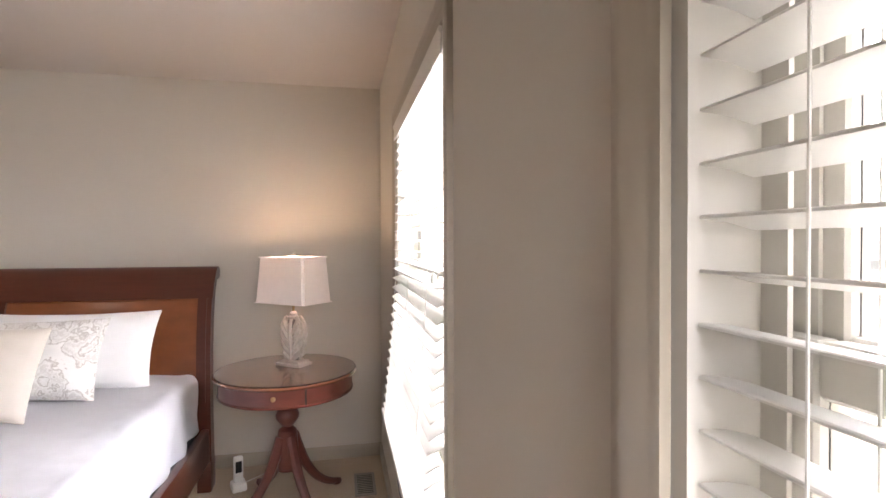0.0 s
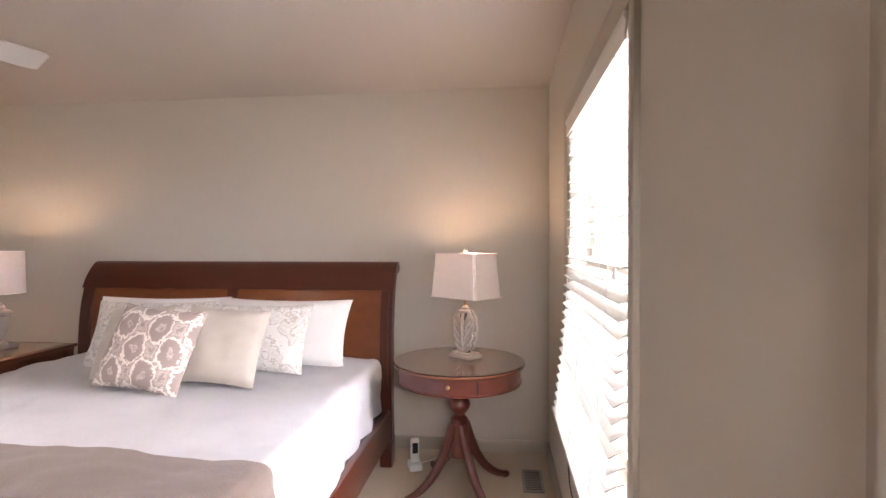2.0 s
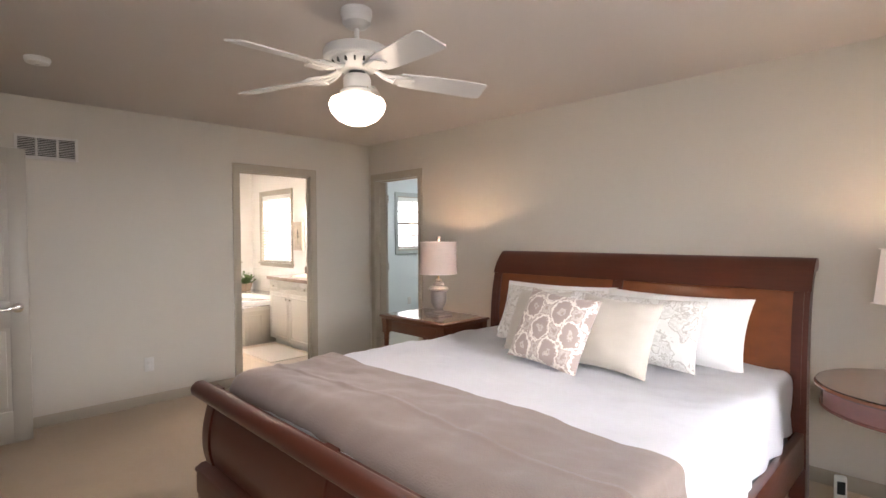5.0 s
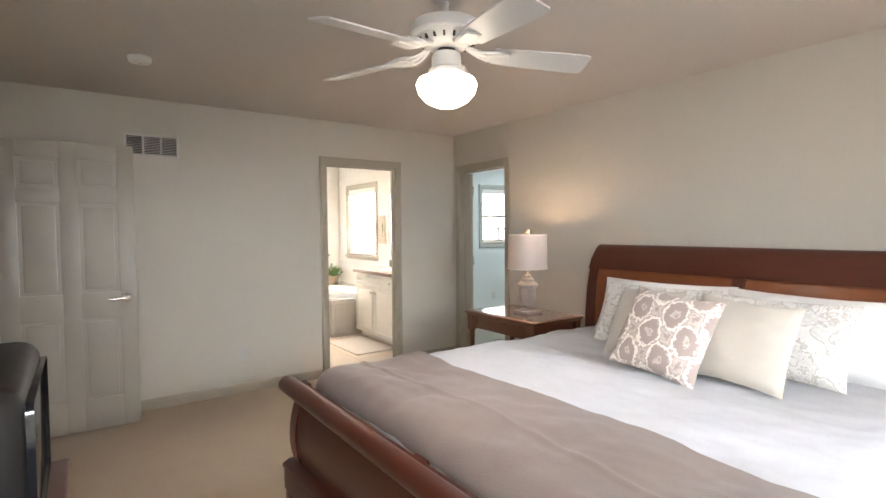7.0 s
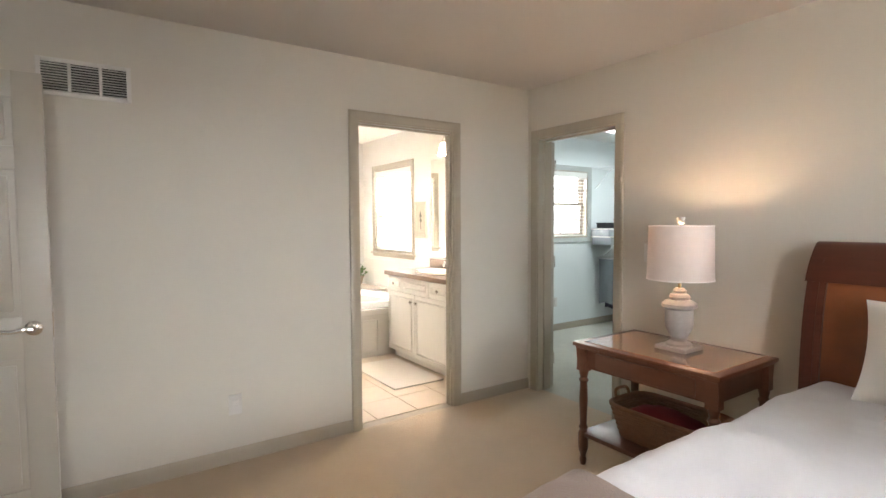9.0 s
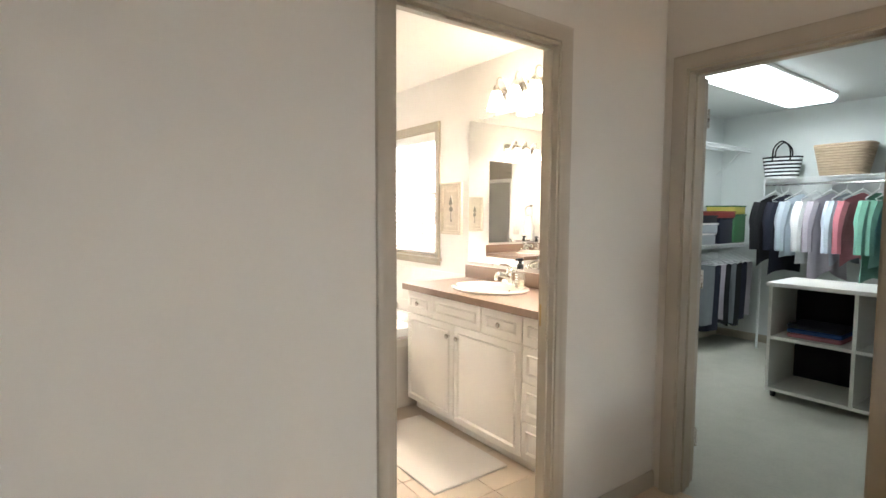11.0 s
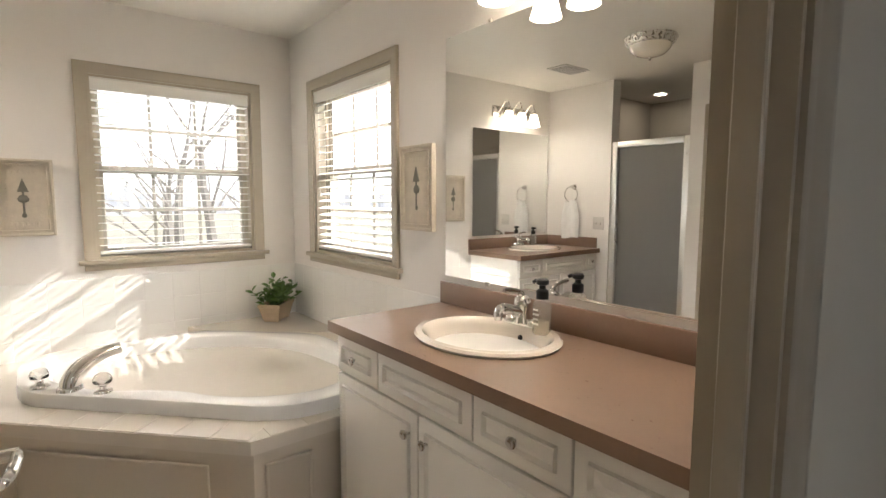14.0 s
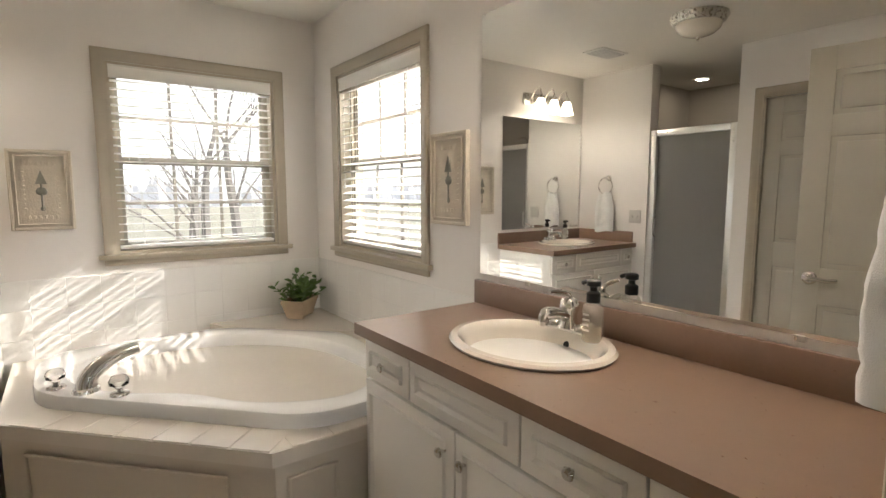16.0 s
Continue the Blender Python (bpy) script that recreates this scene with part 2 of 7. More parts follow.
M_black = material("black_plastic", (0.012, 0.012, 0.012), 0.35, vary=0.1, scale=20)
M_screen = material("dark_screen", (0.01, 0.012, 0.016), 0.08, vary=0.05, scale=4)
M_terracotta = material("weathered_planter", (0.42, 0.32, 0.22), 0.85, vary=0.15, scale=25, bump=0.3, bump_scale=90)
M_leaf = material("leaf_green", (0.13, 0.24, 0.055), 0.5, vary=0.35, scale=30, rand=0.25)
M_soil = material("soil", (0.05, 0.035, 0.025), 0.95, vary=0.3, scale=60)
M_wicker = material("wicker", (0.25, 0.12, 0.062), 0.65, vary=0.22, scale=40, bump=0.3, bump_scale=150)
M_red = material("red_cloth", (0.20, 0.02, 0.025), 0.9, vary=0.2, scale=20)
M_bulb = glowing("opal_bulb_glass", (1.0, 0.80, 0.55), 2.4)
M_bowl = glowing("opal_bowl_glass", (1.0, 0.86, 0.66), 3.4)
M_tube = glowing("fluorescent_diffuser", (0.86, 0.97, 1.0), 2.0)
M_frost = clear_glass("obscure_shower_glass", (0.34, 0.33, 0.30), 0.40)
M_frost.node_tree.nodes["Principled BSDF"].inputs["Transmission Weight"].default_value = 0.55


def thin_clear(name, tint, show=0.25, rough=0.08):
    """Thin clear plastic: mostly see-through, with a glossy face."""
    m = bpy.data.materials.new(name)
    m.use_nodes = True
    nt = m.node_tree
    p = nt.nodes["Principled BSDF"]
    p.inputs["Base Color"].default_value = (*tint, 1)
    p.inputs["Roughness"].default_value = rough
    tr = nt.nodes.new("ShaderNodeBsdfTransparent")
    tr.inputs["Color"].default_value = (*[0.5 + 0.5 * c for c in tint], 1)
    mx = nt.nodes.new("ShaderNodeMixShader")
    mx.inputs[0].default_value = show
    nt.links.new(tr.outputs[0], mx.inputs[1])
    nt.links.new(p.outputs[0], mx.inputs[2])
    nt.links.new(mx.outputs[0], nt.nodes["Material Output"].inputs[0])
    return m


M_soap = thin_clear("soap_bottle_plastic", (0.92, 0.90, 0.86))
M_plaque = material("plaque_plaster", (0.62, 0.55, 0.44), 0.8, vary=0.14, scale=30, bump=0.4, bump_scale=120)
M_plaque_fig = material("plaque_figure", (0.20, 0.19, 0.155), 0.8, vary=0.2, scale=40)
M_rug = material("bath_mat", (0.74, 0.68, 0.60), 0.97, vary=0.05, scale=60, bump=1.0, bump_scale=260, sheen=0.3)
M_towel = material("white_towel", (0.85, 0.84, 0.81), 0.97, vary=0.03, scale=60, bump=0.35, bump_scale=520, sheen=0.4)
# dark colour standing in for unlit depth behind vents, slots and overflow holes
M_hole_shade = material("hole_shade", (0.05, 0.045, 0.04), 0.9, vary=0.1, scale=20)
M_brass = material("aged_brass", (0.40, 0.28, 0.14), 0.35, metal=1.0, vary=0.1, scale=40)
M_grass = material("grass", (0.48, 0.46, 0.36), 0.95, vary=0.25, scale=2, bump=0.6, bump_scale=30)
M_bark = material("bark", (0.30, 0.275, 0.25), 0.95, vary=0.3, scale=20, bump=0.8, bump_scale=30)
M_vent = material("vent_enamel", (0.60, 0.575, 0.53), 0.45, vary=0.03, scale=10)
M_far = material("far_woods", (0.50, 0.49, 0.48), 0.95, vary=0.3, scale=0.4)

# ---- mesh helpers ----


def fresh():
    return bmesh.new()


def box(bm, a, b, bevel=0.0, seg=2):
    lo = [min(p, q) for p, q in zip(a, b)]
    hi = [max(p, q) for p, q in zip(a, b)]
    r = bmesh.ops.create_cube(bm, size=1.0)
    for v in r["verts"]:
        v.co = Vector([lo[i] + (v.co[i] + 0.5) * (hi[i] - lo[i]) for i in range(3)])
    if bevel:
        edges = list({e for v in r["verts"] for e in v.link_edges})
        bmesh.ops.bevel(bm, geom=edges, offset=bevel, segments=seg, affect='EDGES', profile=0.5)
    return bm


def lathe(bm, prof, center=(0, 0, 0), seg=32, squash=(1, 1)):
    """Turns (radius, height) pairs round the z axis."""
    rings = []
    for r, z in prof:
        if r < 1e-5:
            rings.append([bm.verts.new((center[0], center[1], center[2] + z))])
        else:
            rings.append([bm.verts.new((center[0] + squash[0] * r * math.cos(2 * math.pi * k / seg), center[1] + squash[1] * r * math.sin(2 * math.pi * k / seg), center[2] + z)) for k in range(seg)])
    for a, b in zip(rings, rings[1:]):
        for k in range(seg):
            q = (k + 1) % seg
            vs = [a[k % len(a)], a[q % len(a)], b[q % len(b)], b[k % len(b)]]
            u = []
            for v in vs:
                if v not in u:
                    u.append(v)
            if len(u) > 2:
                bm.faces.new(u)
    return bm


def tube(bm, pts, r, seg=8):
    """A round bar along points; r is one radius or one for each point."""
    pts = [Vector(p) for p in pts]
    rs = r if isinstance(r, (list, tuple)) else [r] * len(pts)
    rings = []
    side = None
    for i, p in enumerate(pts):
        d = (pts[min(i + 1, len(pts) - 1)] - pts[max(i - 1, 0)]).normalized()
        if side is None:
            side = d.orthogonal().normalized()
        side = (side - d * side.dot(d)).normalized()
        up = d.cross(side)
        rings.append([bm.verts.new(p + rs[i] * (math.cos(2 * math.pi * k / seg) * side + math.sin(2 * math.pi * k / seg) * up)) for k in range(seg)])
    for a, b in zip(rings, rings[1:]):
        for k in range(seg):
            bm.faces.new((a[k], a[(k + 1) % seg], b[(k + 1) % seg], b[k]))
    bm.faces.new(rings[0][::-1])
    bm.faces.new(rings[-1])
    return bm


def prism(bm, prof, axis, a, b):
    """Extrudes a closed outline along an axis. prof gives the two other coordinates in order."""
    def at(p, s):
        q = list(p)
        q.insert(axis, s)
        return bm.verts.new(q)
    lo, hi = [at(p, a) for p in prof], [at(p, b) for p in prof]
    n = len(prof)
    for k in range(n):
        bm.faces.new((lo[k], lo[(k + 1) % n], hi[(k + 1) % n], hi[k]))
    bm.faces.new(lo[::-1])
    bm.faces.new(hi)
    return bm


def slab(bm, line, thick, x0, x1):
    """A curved board: a line in y and z, thickened, and run along x."""
    out = []
    for i, p in enumerate(line):
        d = Vector(line[min(i + 1, len(line) - 1)]) - Vector(line[max(i - 1, 0)])
        n = Vector((d[1], -d[0])).normalized()
        out.append((p[0] + n[0] * thick, p[1] + n[1] * thick))
    return prism(bm, list(line) + out[::-1], 0, x0, x1)


def smooth_line(pts, n=6):
    """A rounder line through points (Catmull-Rom)."""
    pts = [Vector(p) for p in pts]
    out = []
    for i in range(len(pts) - 1):
        p0, p1, p2, p3 = pts[max(i - 1, 0)], pts[i], pts[i + 1], pts[min(i + 2, len(pts) - 1)]
        for k in range(n):
            t = k / n
            out.append(0.5 * (2 * p1 + (p2 - p0) * t + (2 * p0 - 5 * p1 + 4 * p2 - p3) * t * t + (3 * p1 - p0 - 3 * p2 + p3) * t ** 3))
    out.append(pts[-1])
    return [tuple(p) for p in out]


def mesh_of(name, bm, mat, smooth=None):
    me = bpy.data.meshes.new(name)
    bmesh.ops.recalc_face_normals(bm, faces=bm.faces[:])
    bm.to_mesh(me)
    bm.free()
    me.materials.append(mat)
    me.polygons.foreach_set("use_smooth", [True] * len(me.polygons))
    me.set_sharp_from_angle(angle=radians(smooth or 35))
    return me


def part(name, bm, mat, parent=None, label="", at=None):
    ob = new(name, mesh_of(name, bm, mat))
    if parent:
        ob.parent = parent
    if at is not None:
        ob.matrix_basis = at
    if label:
        tagged(ob, label)
    return ob


def piece(name, mesh, parent, m):
    ob = new(name, mesh)
    ob.parent = parent
    ob.matrix_basis = m
    return ob


def thing(name, m, label, category, group="", kind=""):
    ob = new(name)
    ob.empty_display_size = 0.1
    ob.matrix_world = m
    return tagged(ob, label, category, group, kind)


def structure(name, bm, mat, label, category):
    return tagged(part(name, bm, mat), label, category, kind="structure")


def wall_run(bm, axis, c0, c1, a, b, z0, z1, holes=()):
    """A wall with thickness c0..c1 across, a..b along, with rectangular holes (from, to, bottom, top)."""
    def put(u0, u1, w0, w1):
        if u1 - u0 > 1e-4 and w1 - w0 > 1e-4:
            box(bm, (c0, u0, w0) if axis == 1 else (u0, c0, w0), (c1, u1, w1) if axis == 1 else (u1, c1, w1))
    at = a
    for h0, h1, b0, b1 in sorted(holes):
        put(at, h0, z0, z1)
        put(h0, h1, z0, b0)
        put(h0, h1, b1, z1)
        at = h1
    put(at, b, z0, z1)
    return bm


# ---- the rooms ----
H = 2.43
XE, XW, YN, YS = 0.53, -4.68, 3.68, -0.20
BXE, BXW, BYN, BYS = -4.745, -7.95, 3.765, 1.0
CXW, CYS, CYN, CXE = -6.10, 3.80, 7.30, -2.9
DOOR_Y, DOOR_X = (2.165, 2.935), (-4.58, -3.825)
WIN_FAR, WIN_NEAR = (1.515, 2.675, 0.66, 1.978), (-0.08, 0.65, 0.66, 1.985)
BW_W, BW_N = (2.60, 3.49, 1.0, 2.035), (-7.60, -6.68, 1.0, 2.035)
CW = (5.27, 6.10, 1.16, 2.02)

structure("wall_east", wall_run(fresh(), 1, XE, XE + 0.14, YS - 0.12, YN + 0.12, 0, H, (WIN_FAR, WIN_NEAR)), M_wall, "warm beige painted bedroom wall with two windows", "wall")
structure("wall_west", wall_run(fresh(), 1, BXE, XW, YS - 0.12, BYN, 0, H, ((*DOOR_Y, -1, 2.035),)), M_wall, "off-white painted bedroom wall with a doorway", "wall")
structure("wall_north", wall_run(fresh(), 0, YN, CYS, XW, XE, 0, H, ((*DOOR_X, -1, 2.035),)), M_wall, "warm beige painted bedroom wall behind the bed", "wall")
structure("wall_south", wall_run(fresh(), 0, YS - 0.12, YS, XW, XE, 0, H, ((-4.42, -3.62, -1, 2.035),)), M_wall, "warm beige painted bedroom wall", "wall")
structure("wall_hall", box(fresh(), (XW, -1.4, 0), (-2.6, -1.3, H)), M_wall, "plain painted hall wall beyond the door", "wall")
structure("wall_hall_side", wall_run(fresh(), 1, -2.7, -2.6, -1.3, YS - 0.12, 0, H), M_wall, "plain painted hall side wall", "wall")
structure("wall_hall_end", wall_run(fresh(), 1, XW - 0.1, XW, -1.4, YS - 0.12, 0, H), M_wall, "plain painted hall end wall", "wall")
structure("wall_bath_west", wall_run(fresh(), 1, BXW - 0.14, BXW, 0, BYN + 0.14, 0, H, (BW_W,)), M_bath_wall, "cream painted bathroom wall with a window", "wall")
structure("wall_bath_north", wall_run(fresh(), 0, BYN, BYN + 0.14, BXW, BXE, 0, H, (BW_N,)), M_bath_wall, "cream painted bathroom wall with a window", "wall")
structure("wall_bath_south", wall_run(fresh(), 0, BYS - 0.12, BYS, BXW, BXE - 0.01, 0, H, ((-7.22, -6.50, -1, H + 1), (-6.33, -5.62, -1, 2.035))), M_bath_wall, "cream painted bathroom wall with shower and door openings", "wall")
structure("wall_bath_east", wall_run(fresh(), 1, BXE - 0.01, BXE, BYS - 0.12, BYN, 0, H, ((*DOOR_Y, -1, 2.035),)), M_bath_wall, "cream painted bathroom wall with a doorway", "wall")
structure("wall_closet_west", wall_run(fresh(), 1, CXW - 0.12, CXW, BYN + 0.14, CYN + 0.12, 0, H, (CW,)), M_closet_wall, "pale painted closet wall with a window", "wall")
structure("wall_closet_north", box(fresh(), (CXW, CYN, 0), (CXE + 0.12, CYN + 0.12, H)), M_closet_wall, "pale painted closet end wall", "wall")
structure("wall_closet_east", box(fresh(), (CXE, CYS, 0), (CXE + 0.12, CYN, H)), M_closet_wall, "pale painted closet side wall", "wall")
structure("wall_closet_south", wall_run(fresh(), 0, CYS, CYS + 0.02, CXW, CXE, 0, H, ((*DOOR_X, -1, 2.035),)), M_closet_wall, "pale painted closet wall with a doorway", "wall")

structure("floor", box(fresh(), (BXE + 0.06, -1.4, -0.1), (XE + 0.14, YN + 0.06, 0)), M_carpet, "beige cut-pile bedroom carpet", "carpet")
structure("floor_closet", box(fresh(), (CXW - 0.1, YN + 0.06, -0.1), (CXE + 0.1, CYN + 0.1, -0.001)), M_closet_carpet, "pale grey-beige closet carpet", "carpet")
floor_bath = structure("floor_bath", box(fresh(), (BXW - 0.1, -0.55, -0.1), (BXE + 0.06, BYN + 0.02, -0.004)), M_grout, "beige ceramic tile bathroom floor", "floor")
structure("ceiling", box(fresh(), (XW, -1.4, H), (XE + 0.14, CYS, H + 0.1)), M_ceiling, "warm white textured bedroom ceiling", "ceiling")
structure("ceiling_bath", box(fresh(), (BXW - 0.14, -0.55, H), (XW, BYN + 0.14, H + 0.1)), M_bath_ceiling, "white textured bathroom ceiling", "ceiling")
structure("ceiling_closet", box(fresh(), (CXW - 0.12, CYS + 0.105, H), (CXE + 0.12, CYN + 0.12, H + 0.1)), M_closet_wall, "pale painted closet ceiling", "ceiling")
structure("ceiling_closet_edge", box(fresh(), (XW, CYS, H), (CXE + 0.12, CYS + 0.105, H + 0.1)), M_closet_wall, "pale painted closet ceiling edge", "ceiling")

# shower alcove behind the bathroom's south wall
structure("wall_shower_back", box(fresh(), (-7.9, -0.52, 0), (-6.38, -0.40, H)), M_shower_tile, "grey-beige tiled shower back wall", "wall")
structure("wall_shower_side", box(fresh(), (-7.76, -0.40, 0), (-7.64, BYS - 0.12, H)), M_shower_tile, "grey-beige tiled shower side wall", "wall")
structure("wall_shower_side_east", box(fresh(), (-6.50, -0.40, 0), (-6.38, BYS - 0.12, H)), M_shower_tile, "grey-beige tiled shower side wall", "wall")


def casing_outline(w=0.058):
    """Section of a door casing: depth against width, inner edge first."""
    return [(0, 0), (0.010, 0.0), (0.013, 0.008), (0.012, 0.018), (0.016, 0.026), (0.019, 0.044), (0.019, w - 0.006), (0.015, w), (0, w)]


def casing(name, axis, face, out, a, b, z0, z1, mat, sill=False, w=0.062, label="taupe painted moulded casing", legs=True):
    """Trim round an opening on a wall face; out is the side it stands to. Four sides, or three with no sill."""
    bm = fresh()
    sec = casing_outline(w)
    def ring(p, q):
        # p: the place along the wall and height of the inner edge, q: outward unit
        return [bm.verts.new((face + out * d, p[0] + q[0] * s, p[1] + q[1] * s) if axis == 1 else (p[0] + q[0] * s, face + out * d, p[1] + q[1] * s)) for d, s in sec]
    path = [((a, z0), (-1, 0 if not sill else -1)), ((a, z1), (-1, 1)), ((b, z1), (1, 1)), ((b, z0), (1, 0 if not sill else -1))]
    rings = [ring(p, q) for p, q in path]
    pairs = list(zip(rings, rings[1:])) + ([(rings[-1], rings[0])] if sill else [])
    for r, s in pairs:
        for k in range(len(sec) - 1):
            bm.faces.new((r[k], r[k + 1], s[k + 1], s[k]))
    if not sill:
        bm.faces.new(rings[0])
        bm.faces.new(rings[-1][::-1])
    return structure(name, bm, mat, label, "trim")


def jambs(name, axis, c0, c1, a, b, top):
    bm = fresh()
    t = 0.018
    for u0, u1, w0, w1 in ((a, a + t, 0, top), (b - t, b, 0, top), (a + t, b - t, top - t, top)):
        box(bm, (c0, u0, w0) if axis == 1 else (u0, c0, w0), (c1, u1, w1) if axis == 1 else (u1, c1, w1))
    m = 0.5 * (c0 + c1)
    for u0, u1, w0, w1 in ((a + t, a + t + 0.012, 0, top - t), (b - t - 0.012, b - t, 0, top - t), (a + t, b - t, top - t - 0.012, top - t)):
        box(bm, (m - 0.016, u0, w0) if axis == 1 else (u0, m - 0.016, w0), (m + 0.016, u1, w1) if axis == 1 else (u1, m + 0.016, w1), 0.002, 1)
    return structure(name, bm, M_trim, "taupe painted door jamb", "door jamb")


casing("trim_bath_door", 1, XW, 1, DOOR_Y[0] + 0.008, DOOR_Y[1] - 0.008, 0, 2.03, M_trim)
casing("trim_bath_door_inside", 1, BXE - 0.01, -1, DOOR_Y[0] + 0.008, DOOR_Y[1] - 0.008, 0, 2.03, M_trim)
jambs("door_jamb_bath", 1, BXE - 0.013, XW + 0.003, *DOOR_Y, 2.035)
casing("trim_closet_door", 0, YN, -1, DOOR_X[0] + 0.008, DOOR_X[1] - 0.008, 0, 2.03, M_trim)
jambs("door_jamb_closet", 0, YN - 0.003, CYS + 0.023, *DOOR_X, 2.035)
casing("trim_hall_door", 0, YS, 1, -4.412, -3.628, 0, 2.03, M_trim)
jambs("door_jamb_hall", 0, YS - 0.123, YS + 0.003, -4.42, -3.62, 2.035)
casing("trim_toilet_door", 0, BYS, 1, -6.322, -5.628, 0, 2.03, M_trim)


def baseboard(name, runs):
    bm = fresh()
    for axis, face, out, a, b in runs:
        prof = [(0, 0), (0.013, 0), (0.013, 0.060), (0.010, 0.072), (0.004, 0.082), (0, 0.082)]
        if axis == 1:
            prism(bm, [(face + out * d, z) for d, z in prof], 1, a, b)
        else:
            prism(bm, [(face + out * d, z) for d, z in prof], 0, a, b)
    return structure(name, bm, M_trim, "taupe painted baseboard along the wall", "baseboard")


baseboard("baseboard", ((1, XE, -1, YS, YN), (1, XW, 1, YS, DOOR_Y[0] - 0.058), (1, XW, 1, DOOR_Y[1] + 0.058, YN), (0, YN, -1, DOOR_X[1] + 0.058, XE), (0, YS, 1, -3.56, XE)))
baseboard("baseboard_closet", ((1, CXW, 1, BYN + 0.14, CYN), (0, CYN, -1, CXW, CXE)))
baseboard("baseboard_bath", ((0, BYS, 1, -6.50, -6.39), (1, BXE - 0.01, -1, BYS, DOOR_Y[0] - 0.06)))

# ---- doors ----


def panel_door(name, m, width, label, group="six-panel doors", lever=True, both=True, flip=False):
    """Six-panel moulded door; its hinge edge at x=0, the leaf along +x, its faces at y=0 and y=0.035."""
    d = thing(name, m, label, "door", group, "structure")
    h, t = 2.0, 0.035
    q = 0.009
    leaf = part("leaf", box(fresh(), (0.002, q, 0.013), (width - 0.002, t - q, h + 0.011)), M_door, d)
    s = 0.105
    pw = (width - 3 * s) / 2
    rows = ((0.23, 0.80), (0.98, 1.60), (1.70, 1.90))
    for x0 in (0, s + pw, width - s):
        part("stile", box(fresh(), (x0, 0, 0.012), (x0 + s, t, h + 0.012), 0.004, 2), M_door, leaf)
    for x0 in (s, 2 * s + pw):
        for z0, z1 in ((0.012, 0.23), (0.80, 0.98), (1.60, 1.70), (1.90, h + 0.012)):
            part("rail", box(fresh(), (x0 - 0.004, 0.0002, z0), (x0 + pw + 0.004, t - 0.0002, z1), 0.004, 2), M_door, leaf)
        for z0, z1 in rows:
            part("panel", box(fresh(), (x0 + 0.024, 0.0025, z0 + 0.024), (x0 + pw - 0.024, t - 0.0025, z1 - 0.024), 0.006, 2), M_door, leaf)
    for side, y in ((-1, 0.0), (1, t)) if both else ((-1, 0.0),):
        zc, xc = 0.93, width - 0.065
        bm = fresh()
        lathe(bm, [(0.0, 0), (0.032, 0), (0.032, 0.006), (0.024, 0.012), (0.011, 0.014), (0.011, 0.045), (0.0, 0.045)], seg=20)
        bmesh.ops.rotate(bm, verts=bm.verts[:], matrix=Matrix.Rotation(radians(90 if side < 0 else -90), 3, 'X'))
        tube(bm, smooth_line([(0, side * 0.042, 0), (-0.03, side * 0.046, 0.003), (-0.07, side * 0.044, -0.003), (-0.115, side * 0.040, 0.002)]), [0.009] * 18 + [0.006], 10)
        part("door_handle", bm, M_chrome, d, "chrome lever handle", pose(xc, y, zc))
    bm = box(fresh(), (width - 0.0005, 0.006, 0.88), (width + 0.0015, t - 0.006, 0.99), 0.001, 1)
    part("latch_plate", bm, M_brass, d, "small brass latch plate")
    for z in (0.2, 1.0, 1.78):
        part("hinge", lathe(fresh(), [(0, z), (0.006, z), (0.006, z + 0.09), (0, z + 0.09)], (-0.003, -0.004, 0), 10), M_nickel, d)
    return d


panel_door("door_hall", pose(-4.415, -0.17, 0, 0, 0, 89), 0.765, "taupe six-panel bedroom door standing open")
panel_door("door_bath", pose(-4.815, 2.150, 0, 0, 0, 173), 0.825, "taupe six-panel bathroom door standing open")
panel_door("door_closet", pose(-4.565, 3.862, 0, 0, 0, 172), 0.735, "pale six-panel closet door standing open")
jambs("door_jamb_toilet", 0, BYS - 0.123, BYS + 0.003, -6.33, -5.62, 2.035)
panel_door("door_toilet", pose(-6.31, 0.945, 0, 0, 0, 0), 0.68, "taupe six-panel door, closed, beside the shower")
tagged(part("strike_plate", box(fresh(), (-4.752, 2.9145, 0.90), (-4.712, 2.917, 0.99), 0.001, 1), M_brass), "worn brass strike plate on the door jamb", "strike plate")

# ---- windows and blinds ----


